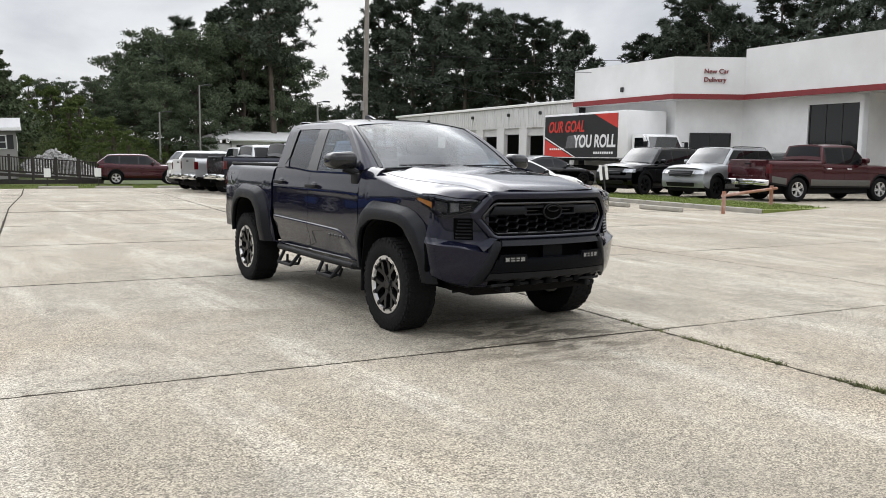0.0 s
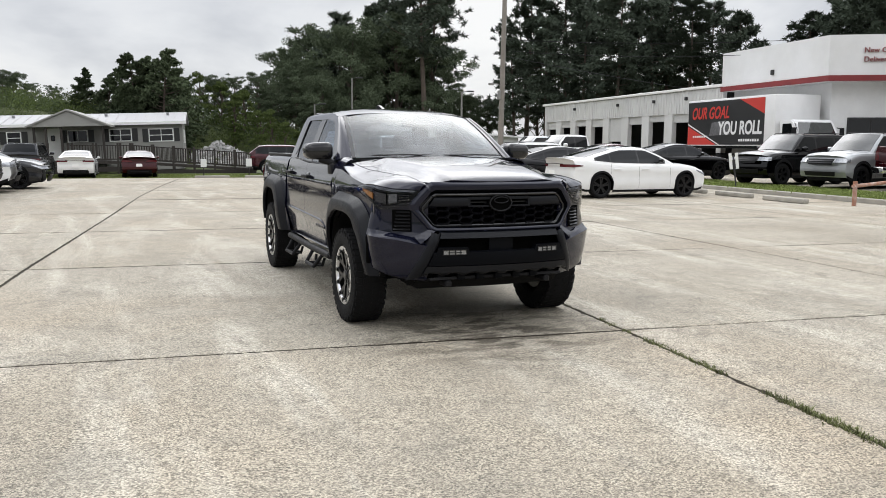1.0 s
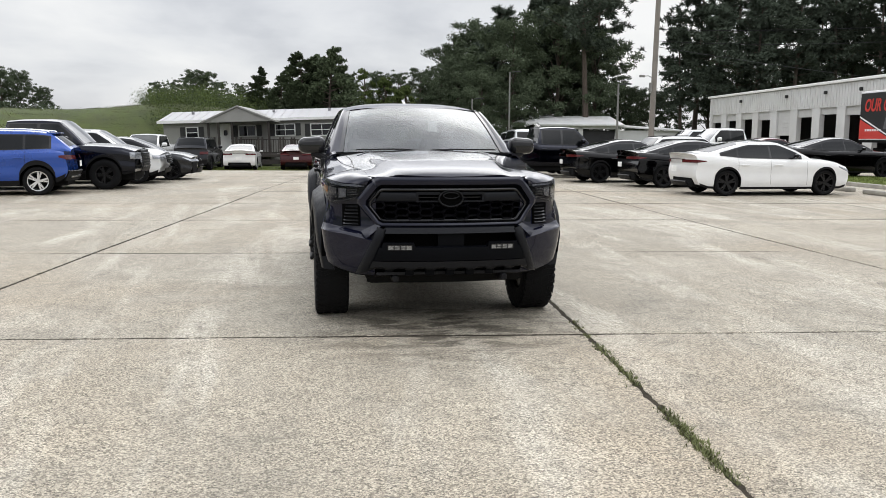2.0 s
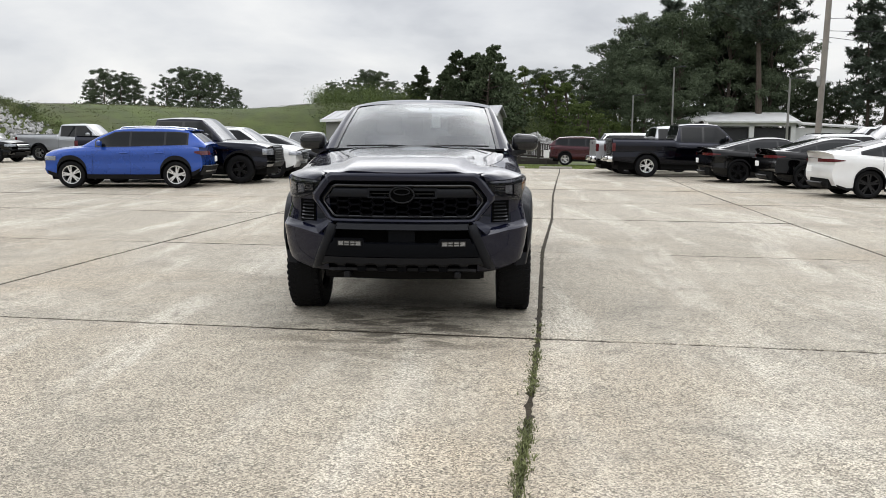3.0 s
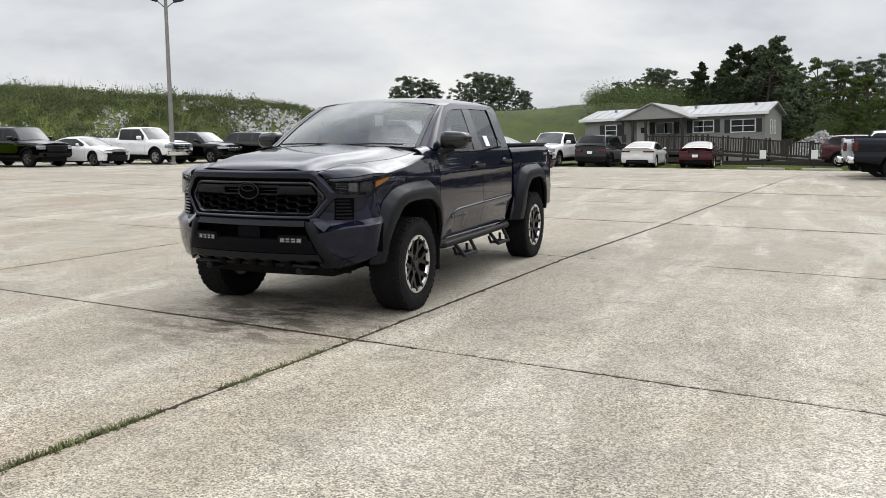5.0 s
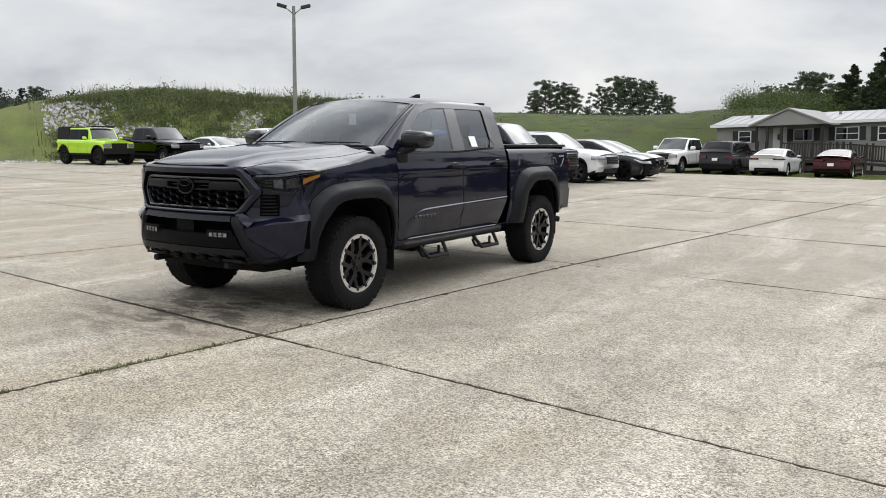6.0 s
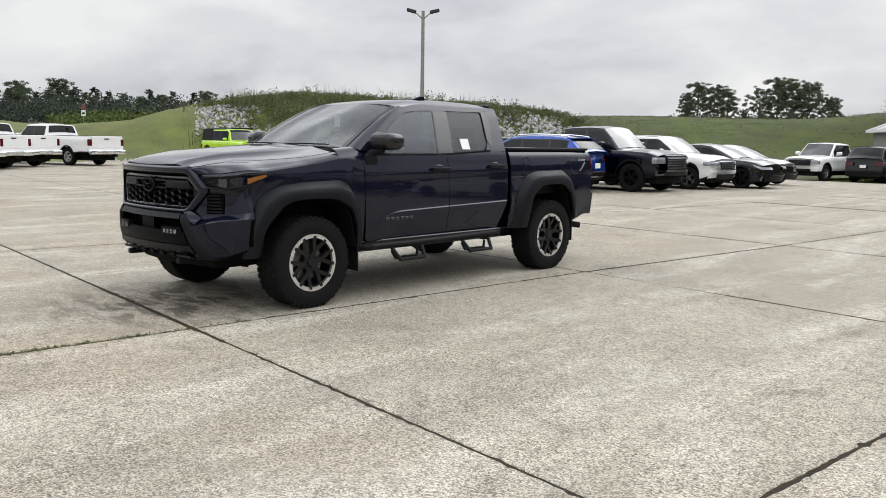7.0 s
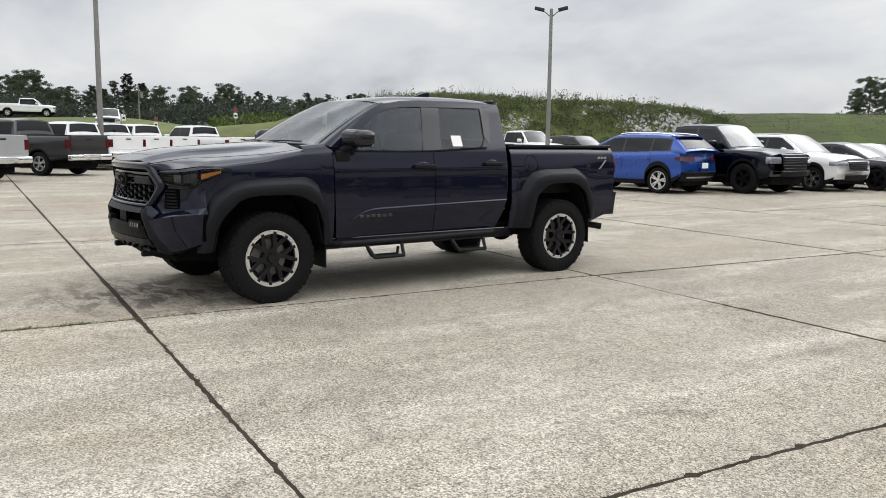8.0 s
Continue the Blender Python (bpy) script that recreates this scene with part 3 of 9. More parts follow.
    if s.get("bed"):
        # tailgate and bed lip
        bm = bmesh.new()
        zt = deck(yr)
        wv = side_x(yr, zt - 0.05)
        box(bm, -wv + 0.13, wv - 0.13, yr - 0.03, yr + 0.02, zt - 0.52, zt + 0.02, 0.012)
        part("tailgate", bm, mbody, car)
        bm = bmesh.new()
        box(bm, -0.14, 0.14, yr + 0.02, yr + 0.04, zt - 0.13, zt - 0.08, 0.006)
        part("tailgate_handle", bm, M_BLKPL, car)
        bm = bmesh.new()
        zb_ = rr["b0"]
        box(bm, -0.42, 0.42, yr + 0.03, yr + 0.17, zb_ + 0.10, zb_ + 0.20, 0.02, None, 2)
        for sx in (-1, 1):
            box(bm, sx * 0.70 - 0.30, sx * 0.70 + 0.30, yr - 0.02, yr + 0.16, zb_, zb_ + 0.20, 0.04, None, 3)
        box(bm, -0.9, 0.9, yr - 0.03, yr + 0.10, zb_ + 0.02, zb_ + 0.12, 0.02, None, 2)
        part("step_bumper", bm, lowbar or M_BLKPL, car)
        bm = bmesh.new()
        box(bm, -0.06, 0.06, yr - 0.2, yr + 0.19, zb_ - 0.10, zb_ - 0.01, 0.01)
        box(bm, -0.75, 0.75, yr - 0.25, yr - 0.1, zb_ - 0.12, zb_ + 0.02, 0.01)
        part("tow_hitch", bm, M_DARK, car)
        for sx in (-1, 1):
            bm = bmesh.new()
            box(bm, sx * (wv - 0.05) - 0.045, sx * (wv - 0.05) + 0.045, s["bed"] + 0.02, yr - 0.04, zt + 0.02, zt + 0.038, 0.008)
            part("bed_rail_cap", bm, M_BLKPL, car)
    return car


def sedan(**k):
    s = dict(fo=0.95, wb=2.825, ro=1.10, w=0.92, r=0.345, tw=0.225, rim=0.255, arch=0.04, band=0.045, crown=0.05,
             deck=[(-0.95, 0.74), (-0.6, 0.84), (0.0, 0.905), (0.6, 0.94), (1.5, 0.955), (2.4, 0.975), (2.9, 1.02), (3.3, 1.05), (3.7, 1.06), (3.92, 1.06)],
             sillp=[(-0.95, 0.26), (-0.6, 0.20), (0.6, 0.19), (2.2, 0.19), (3.4, 0.21), (3.92, 0.30)],
             nose=[(0.2, 0.08), (0.45, 0.0), (0.62, 0.01), (0.76, 0.09), (0.9, 0.26)], tail=[(0.25, 0.14), (0.45, 0.02), (0.62, 0.0), (0.80, 0.04), (0.96, 0.05), (1.07, 0.025), (1.2, 0.05)],
             cab=dict(y0=0.36, y1=1.30, y2=2.30, y3=3.42, z=1.435, wb=0.865, wt=0.61, sag=0.055, wins=[(0.74, 1.56), (1.62, 2.50), (2.54, 2.98)]),
             front=dict(gw=0.55, g0=0.42, g1=0.52, l0=0.24, l1=0.40, hx=0.46, h0=0.64, h1=0.72, hr0=0.76, hr1=0.79, hl=0.42, bars=2),
             rear=dict(tx=0.36, t0=0.875, t1=0.955, tl=0.42, r0=0.905, r1=0.925, b0=0.26, b1=0.36, bw=0.52, p=0.70, strips=((0.955, 0.966, 0.52, M_BLKGLOSS),)), seams=[0.55, 1.60, 2.52], handles=[1.40, 2.34], mz=0.11, ms=0.72, lf=0.9, cf=0.32, lr=0.8, cr=0.26)
    s.update(k)
    return s


def suv(**k):
    s = dict(fo=0.92, wb=2.85, ro=1.0, w=0.96, r=0.37, tw=0.245, rim=0.245, arch=0.06, band=0.08, crown=0.06,
             deck=[(-0.92, 0.90), (-0.5, 1.0), (0.1, 1.05), (0.7, 1.08), (1.6, 1.1), (2.7, 1.13), (3.3, 1.17), (3.85, 1.17)],
             sillp=[(-0.92, 0.38), (-0.5, 0.28), (0.6, 0.27), (2.2, 0.27), (3.3, 0.33), (3.85, 0.45)],
             nose=[(0.3, 0.10), (0.55, 0.0), (0.85, 0.03), (1.0, 0.12), (1.15, 0.25)], tail=[(0.4, 0.08), (0.6, 0.0), (0.9, 0.03), (1.17, 0.08)],
             cab=dict(y0=0.45, y1=1.20, y2=3.25, y3=3.80, z=1.68, wb=0.91, wt=0.70, sag=0.05, wins=[(0.78, 1.62), (1.70, 2.62), (2.70, 3.40)], rg1=0.75, pr=0.03, rbow=0.03),
             front=dict(gw=0.55, g0=0.68, g1=0.86, l0=0.34, l1=0.5, hx=0.55, h0=0.78, h1=0.90, hl=0.35, bars=3),
             rear=dict(tx=0.5, t0=0.92, t1=1.06, tl=0.3, b0=0.36, b1=0.6, p=0.86), seams=[0.62, 1.66, 2.66], handles=[1.48, 2.48], mz=0.12, ms=0.95)
    s.update(k)
    return s


def pickup(**k):
    s = dict(fo=0.98, wb=3.70, ro=1.25, w=1.01, r=0.41, tw=0.275, rim=0.25, arch=0.08, band=0.05, crown=0.06,
             deck=[(-0.98, 1.06), (-0.5, 1.16), (0.2, 1.20), (0.8, 1.22), (1.8, 1.24), (2.6, 1.26), (2.69, 1.30), (2.72, 1.34), (4.95, 1.36)],
             sillp=[(-0.98, 0.50), (-0.6, 0.44), (0.6, 0.46), (2.6, 0.48), (4.2, 0.52), (4.95, 0.62)],
             nose=[(0.4, 0.08), (0.6, 0.0), (1.0, 0.02), (1.15, 0.08), (1.3, 0.2)], tail=[(0.5, 0.0), (1.4, 0.0)],
             cab=dict(y0=0.55, y1=1.18, y2=2.53, y3=2.66, z=1.92, wb=0.96, wt=0.76, sag=0.04, wins=[(0.88, 1.66), (1.75, 2.46)], rg0=0.1, rg1=0.7, pr=0.01, rbow=0.0),
             bed=2.72, bedfloor=0.85, front=dict(gw=0.62, g0=0.78, g1=1.06, l0=0.5, l1=0.62, hx=0.64, h0=0.86, h1=1.04, hl=0.2, bars=3),
             rear=dict(tx=0.84, t0=0.94, t1=1.24, tl=0.10, b0=0.54, b1=0.74, p=0.64), seams=[0.68, 1.70, 2.60], handles=[1.52, 2.42], mz=0.16, ms=1.25, cr=0.0, tr=0.01, lr=0.2, cf=0.20, tf=0.05)
    s.update(k)
    return s


P_WHITE = paint("white_paint", (0.74, 0.74, 0.73), 0.0, 0.3)
P_BLACK = paint("black_paint", (0.005, 0.005, 0.006), 0.9, 0.15, 0.6)
P_GREY = paint("silver_grey_paint", (0.30, 0.31, 0.32), 0.5, 0.35)
P_DGREY = paint("dark_grey_paint", (0.022, 0.023, 0.026), 0.8, 0.25, 0.7)
P_SILVER = paint("silver_paint", (0.45, 0.46, 0.47), 0.7, 0.35)
P_BLUE = paint("bright_blue_paint", (0.011, 0.060, 0.31), 0.35, 0.28)
P_RED = paint("red_paint", (0.048, 0.0032, 0.0065), 0.6, 0.22, 0.7)
P_TWOTONE = paint("stone_grey_paint", (0.10, 0.098, 0.092), 0.5, 0.35)
P_MAROON = paint("maroon_paint", (0.045, 0.004, 0.008), 0.5, 0.24, 0.7)
P_LIME = paint("lime_green_paint", (0.42, 0.68, 0.02), 0.0, 0.3)
P_NAVY = paint("navy_black_paint", (0.004, 0.005, 0.012), 0.9, 0.15, 0.6)


def at(x, y, heading, z=None):
    """A vehicle's pose from the ground point between its front wheels; heading 0 faces -y, 90 faces +x."""
    return pose(x, y, dip_at(x, y) if z is None else z, 0, 0, heading)

# ---- ground ----
def concrete(name):
    """Weathered exposed-aggregate concrete: fine stones, blotches, tyre scuffs and dark stains."""
    m = bpy.data.materials.new(name)
    m.use_nodes = True
    nt = m.node_tree
    b = nt.nodes["Principled BSDF"]
    k = nt.links.new
    co = nt.nodes.new("ShaderNodeTexCoord")

    def nz(scale, detail=4, rough=0.6, dist=0.0, stretch=None, turn=0.0):
        n = nt.nodes.new("ShaderNodeTexNoise")
        n.inputs["Scale"].default_value = scale
        n.inputs["Detail"].default_value = detail
        n.inputs["Roughness"].default_value = rough
        n.inputs["Distortion"].default_value = dist
        if stretch:
            mp = nt.nodes.new("ShaderNodeMapping")
            mp.inputs["Scale"].default_value = stretch
            mp.inputs["Rotation"].default_value = (0, 0, turn)
            k(co.outputs["Object"], mp.inputs["Vector"])
            k(mp.outputs["Vector"], n.inputs["Vector"])
        else:
            k(co.outputs["Object"], n.inputs["Vector"])
        return n.outputs["Fac"]

    def rng(sock, a, b_, lo, hi):
        r = nt.nodes.new("ShaderNodeMapRange")
        for key, val in (("From Min", a), ("From Max", b_), ("To Min", lo), ("To Max", hi)):
            r.inputs[key].default_value = val
        k(sock, r.inputs["Value"])
        return r.outputs["Result"]

    def mixc(fac, c1, c2, mode="MIX"):
        x = nt.nodes.new("ShaderNodeMixRGB")
        x.blend_type = mode
        for i, val in ((0, fac), (1, c1), (2, c2)):
            if isinstance(val, (tuple, float)):
                x.inputs[i].default_value = (*val, 1) if isinstance(val, tuple) else val
            else:
                k(val, x.inputs[i])
        return x.outputs["Color"]

    oi = nt.nodes.new("ShaderNodeObjectInfo")
    base = mixc(rng(nz(0.33, 6, 0.62, 0.4), 0.35, 0.68, 0, 1), (0.390, 0.350, 0.282), (0.540, 0.495, 0.412))
    base = mixc(rng(oi.outputs["Random"], 0, 1, 0.0, 0.35), base, (0.40, 0.385, 0.34))
    # pale worn streaks along the driving direction
    base = mixc(rng(nz(1.0, 5, 0.6, 0.6, (1.3, 0.22, 1), radians(8)), 0.50, 0.66, 0, 0.85), base, (0.64, 0.608, 0.532))
    # rusty-brown tint in broad patches
    base = mixc(rng(nz(0.21, 4, 0.6, 0.5), 0.50, 0.70, 0, 0.55), base, (0.42, 0.345, 0.25))
    # dark blotches
    base = mixc(rng(nz(0.8, 7, 0.7, 0.8), 0.52, 0.72, 0, 0.62), base, (0.25, 0.235, 0.20))
    base = mixc(rng(nz(2.6, 6, 0.7, 0.5), 0.55, 0.72, 0, 0.66), base, (0.235, 0.22, 0.185))
    base = mixc(rng(nz(9.0, 6, 0.75, 0.3), 0.52, 0.66, 0, 0.60), base, (0.27, 0.25, 0.21))
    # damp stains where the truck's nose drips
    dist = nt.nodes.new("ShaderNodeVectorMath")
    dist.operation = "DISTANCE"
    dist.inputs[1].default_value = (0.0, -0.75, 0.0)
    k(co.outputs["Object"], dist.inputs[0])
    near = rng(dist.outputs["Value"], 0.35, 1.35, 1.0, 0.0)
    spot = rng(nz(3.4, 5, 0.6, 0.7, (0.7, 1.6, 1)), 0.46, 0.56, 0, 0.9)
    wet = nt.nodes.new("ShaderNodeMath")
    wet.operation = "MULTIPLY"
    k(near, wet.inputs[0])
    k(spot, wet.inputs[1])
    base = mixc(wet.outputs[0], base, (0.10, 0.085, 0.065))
    # aggregate stones
    vo = nt.nodes.new("ShaderNodeTexVoronoi")
    vo.inputs["Scale"].default_value = 120
    k(co.outputs["Object"], vo.inputs["Vector"])
    st = nt.nodes.new("ShaderNodeSeparateColor")
    k(vo.outputs["Color"], st.inputs["Color"])
    stone = mixc(rng(st.outputs["Red"], 0, 1, 0, 1), (0.27, 0.255, 0.24), (1.72, 1.68, 1.60))
    patch = rng(nz(1.1, 4, 0.6), 0.35, 0.65, 0.7, 1.0)
    base = mixc(patch, base, mixc(1.0, base, stone, "MULTIPLY"))
    grit = rng(nz(170, 4, 0.8), 0.3, 0.7, 0.26, 1.09)
    sc = nt.nodes.new("ShaderNodeVectorMath")
    sc.operation = "SCALE"
    k(base, sc.inputs[0])
    k(grit, sc.inputs["Scale"])
    k(sc.outputs["Vector"], b.inputs["Base Color"])
    b.inputs["Roughness"].default_value = 0.82
    b.inputs["Specular IOR Level"].default_value = 0.35
    bp = nt.nodes.new("ShaderNodeBump")
    bp.inputs["Strength"].default_value = 0.14
    bp.inputs["Distance"].default_value = 0.006
    k(vo.outputs["Distance"], bp.inputs["Height"])
    bp2 = nt.nodes.new("ShaderNodeBump")
    bp2.inputs["Strength"].default_value = 0.04
    bp2.inputs["Distance"].default_value = 0.01
    k(nz(30, 4), bp2.inputs["Height"])
    k(bp.outputs["Normal"], bp2.inputs["Normal"])
    k(bp2.outputs["Normal"], b.inputs["Normal"])
    return m


M_CONC = concrete("aggregate_concrete")
M_JOINT = mat("joint_soil", (0.036, 0.030, 0.022), 0.95, 0, 6, 0.45, 60, 0.5, spec=0.1)
M_KERB = mat("kerb_concrete", (0.34, 0.32, 0.28), 0.85, 0, 3, 0.15, 80, 0.4, dirt=(0.10, 0.095, 0.08), dirt_scale=2.0)
M_LAWN = mat("lawn", (0.088, 0.108, 0.020), 0.95, 0, 0.5, 0.5, 14, 0.7, dirt=(0.105, 0.095, 0.030), dirt_scale=0.18, dirt_amt=0.7)


def shade_slope(m, far):
    """The same turf with the hill face's shade put into its colour past a line in y."""
    nt = m.node_tree
    b = nt.nodes["Principled BSDF"]
    src = b.inputs["Base Color"].links[0].from_socket
    co = nt.nodes.new("ShaderNodeTexCoord")
    sp = nt.nodes.new("ShaderNodeSeparateXYZ")
    mr = nt.nodes.new("ShaderNodeMapRange")
    mx = nt.nodes.new("ShaderNodeMixRGB")
    mx.blend_type = "MULTIPLY"
    mr.inputs["From Min"].default_value = 33.0
    mr.inputs["From Max"].default_value = 42.0
    mx.inputs[2].default_value = (*far, 1)
    k = nt.links.new
    k(co.outputs["Object"], sp.inputs["Vector"])
    k(sp.outputs["Y"], mr.inputs["Value"])
    k(mr.outputs["Result"], mx.inputs[0])
    k(src, mx.inputs[1])
    k(mx.outputs["Color"], b.inputs["Base Color"])
    return m


M_ISLE = mat("island_turf", (0.135, 0.165, 0.034), 0.95, 0, 1.5, 0.3, 20, 0.6)
# the far slope's dimmer light is multiplied into the lawn colour
shade_slope(M_LAWN, (0.52, 0.58, 0.50))
M_BLADE = mat("grass_blades", (0.150, 0.190, 0.042), 0.8, 0, 3.0, 0.35, 30)
# slope blades toned down to match the shade put into the turf
M_TURF = mat("long_slope_grass", (0.062, 0.078, 0.017), 0.9, 0, 0.25, 0.45, 8)
M_OLIVE = mat("olive_slope_grass", (0.070, 0.070, 0.024), 0.9, 0, 0.25, 0.4, 8)
M_MOSS = mat("joint_moss", (0.110, 0.120, 0.045), 0.9, 0, 3.0, 0.45, 30)
M_DRY = mat("dry_weeds", (0.17, 0.17, 0.06), 0.85, 0, 2.0, 0.35, 30)
M_WEED = mat("tall_weeds", (0.100, 0.112, 0.042), 0.85, 0, 1.0, 0.4, 30)
M_ROCK = mat("pale_riprap_stone", (0.36, 0.355, 0.345), 0.85, 0, 1.5, 0.35, 30, 0.6)

U_LINES = [-40.3, -35.2, -30.1, -24.9, -19.8, -14.6, -9.5, -4.17, 1.05, 5.40, 10.2]
EDGE_U = 14.6
V_LINES = [-19.3, -14.8, -10.2, -5.6, -1.02, 3.61, 7.97, 11.85, 16.2, 20.7, 25.1, 29.8, 34.6, 39.5]

FOOT = [(-150, -40), (-62, 4), (-48, 12), (-40, 18.5), (-35, 28), (-29.5, 36.5), (-23, 44), (-17, 58), (0, 62), (22, 66), (60, 70), (150, 80)]
CREST = poly([(-150, 1.0), (-62, 1.5), (-50, 1.9), (-44, 2.5), (-40, 3.2), (-37.5, 4.0), (-35, 4.4), (-29, 4.0), (-23, 3.4), (-17, 3.6), (-8, 4.4), (4, 4.0), (22, 1.2), (60, 0.6), (150, 0.4)])


def foot_distance(x, y):
    """Signed distance to the foot of the bank, positive on the far side, and where along it in x."""
    best, sign, at_x = 1e9, 1, x
    for (ax, ay), (bx, by) in zip(FOOT, FOOT[1:]):
        dx, dy = bx - ax, by - ay
        t = min(1, max(0, ((x - ax) * dx + (y - ay) * dy) / (dx * dx + dy * dy)))
        d = math.hypot(x - ax - t * dx, y - ay - t * dy)
        if d < best:
            best, at_x = d, ax + t * dx
            sign = 1 if dx * (y - ay) - dy * (x - ax) > 0 else -1
    return best * sign, at_x


def ground_z(x, y):
    d, ax = foot_distance(x, y)
    u = x * math.cos(GRID) + y * math.sin(GRID)
    v = -x * math.sin(GRID) + y * math.cos(GRID)
    z = -0.09
    if u > 14.6 or v > 39.0:
        z = (0.10 if u > 31 or v > 64 else -0.09) if u > 14.6 else lerp(-0.03, 0.06, smooth01((v - 39.4) / 4))
    z += dip(u, v) if u < 14.6 else 0.0
    if d > 0:
        bump = noise.noise((x * 0.09, y * 0.09, 3.1)) * 0.7 + noise.noise((x * 0.3, y * 0.3, 7.7)) * 0.22
        rise = smooth01(d / 9.0)
        z += CREST(ax) * rise + bump * rise * (0.8 if -38.5 < ax < -22 else 0.15) + min(60, max(0, d - 9)) * lerp(0.035, 0.012, smooth01((ax + 46) / 10))
    z += 1.35 * smooth01((-x - 66) / 16) * smooth01((30 - y) / 10)
    return z


def build_ground():
    xs = [-1500, -700, -350, -220] + list(np.arange(-150, 152, 2.0)) + [220, 350, 700, 1500]
    ys = [-1500, -600, -250, -120] + list(np.arange(-60, 122, 2.0)) + [160, 220, 350, 700, 1500]
    verts = [(x, y, ground_z(x, y)) for x in xs for y in ys]
    me = mesh_of("ground", verts, grid_faces(len(xs), len(ys)), M_LAWN)
    g = tagged(new("ground", me), "mown grass ground rising to an overgrown bank", "ground", "", "structure")
    return g


build_ground()


DRIFT = (
    (1.05, (-6, -1.02, 3.61, 7.97, 14, 30, 40), (0.12, 0.09, -0.03, 0.0, -0.10, -0.12, -0.25)),
    (-4.17, (-6, 3.5, 11, 18, 25, 40), (0.0, 0.0, 0.12, 0.18, 0.50, 0.62)),
    (5.40, (-6, 2, 9, 17, 25, 40), (0.03, -0.02, -0.32, -0.58, -0.60, -0.62)),
)


def wander(u, v):
    """The long joints do not run quite true."""
    for base, vs, offs in DRIFT:
        w = min(1.0, max(0.0, 1.4 - abs(u - base)))
        if w > 0:
            return u + w * float(np.interp(v, vs, offs))
    return u


GAP_V = poly([(-20, 0.022), (-8, 0.009), (-1.0, 0.011), (3.6, 0.014), (8.0, 0.026), (16, 0.045), (40, 0.05)])


def slab_mesh(u0, u1, v0, v1, rnd, fine):
    """One slab with crumbled edges and its joint left open, wider and more broken where it has spalled."""
    gu = 0.0105 if fine else 0.014
    u0, u1 = u0 + gu, u1 - gu
    step = 0.045 if fine else 0.4
    ring = []
    for (a, b), (c, d) in (((u0, v0), (u1, v0)), ((u1, v0), (u1, v1)), ((u1, v1), (u0, v1)), ((u0, v1), (u0, v0))):
        n = max(1, int(math.hypot(c - a, d - b) / step))
        for i in range(n):
            t = i / n
            j = rnd.uniform(-0.007, 0.006) if rnd.random() < 0.90 else rnd.uniform(0, 0.026)
            pu, pv = lerp(a, c, t), lerp(b, d, t)
            along = abs(c - a) > 0.1
            iu = (1 if pu < (u0 + u1) / 2 else -1) if not along or i == 0 else 0
            iv = (1 if pv < (v0 + v1) / 2 else -1) if along or i == 0 else 0
            open_ = GAP_V(pv) * (0.65 if pu > 1.6 and pv < 1 else 1.0) * min(1.9, max(0.4 if pv > 1 else 0.75, 0.95 + 1.5 * noise.noise((pu * 0.8, pv * 3.0, 1.7)))) if along or i == 0 else 0.0
            wide = 0.0045 * smooth01((pv + 1.0) / 1.5) if fine and pu < 4 else 0.0
            ring.append((pu + iu * (j + wide), pv + iv * (max(0.004, open_ + j * 0.7) if along or i == 0 else 0.0)))
    n = len(ring)
    cu, cv = (u0 + u1) / 2, (v0 + v1) / 2
    inner = [(cu + (p - cu) * (1 - 0.012 / (abs(p - cu) + 0.5)), cv + (q - cv) * (1 - 0.012 / (abs(q - cv) + 0.5))) for p, q in ring]
    dz = rnd.uniform(-0.003, 0.003)
    inner, ring = [(wander(p, q), q) for p, q in inner], [(wander(p, q), q) for p, q in ring]
    verts = [lot(p, q, dz) for p, q in inner] + [lot(p, q, dz - 0.008) for p, q in ring] + [lot(p, q, -0.08) for p, q in ring]
    verts.append(lot(wander(cu, cv), cv, dz))
    faces = []
    for i in range(n):
        j = (i + 1) % n
        faces += [(i, j, 3 * n), (n + i, n + j, j, i), (2 * n + i, 2 * n + j, n + j, n + i)]
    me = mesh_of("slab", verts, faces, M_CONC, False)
    return me


def build_lot():
    bm = bmesh.new()
    rows = [V_LINES[0], 25.1, V_LINES[-1] + 0.4]
    cols = [U_LINES[0] - 0.5, -19.8, -14.6, EDGE_U]
    g = [[bm.verts.new(lot(u, v, -0.0035)) for v in rows] for u in cols]
    for i in range(3):
        for j in range(2):
            bm.faces.new((g[i][j], g[i + 1][j], g[i + 1][j + 1], g[i][j + 1]))
    o = bmesh.ops.extrude_face_region(bm, geom=list(bm.faces))
    bmesh.ops.translate(bm, vec=(0, 0, -0.12), verts=[q for q in o["geom"] if isinstance(q, bmesh.types.BMVert)])
    lotob = part("pavement", bm, M_JOINT, None)
    tagged(lotob, "wide weathered concrete sales lot in jointed slabs", "pavement", "", "structure")
    rnd = random.Random(5)
    us = U_LINES + [EDGE_U]
    for i in range(len(us) - 1):
        for j in range(len(V_LINES) - 1):
            u0, u1, v0, v1 = us[i], us[i + 1], V_LINES[j], V_LINES[j + 1]
            near = -9.6 < u0 < 9 and -6 < v0 < 9
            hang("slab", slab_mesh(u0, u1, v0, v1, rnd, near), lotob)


build_lot()


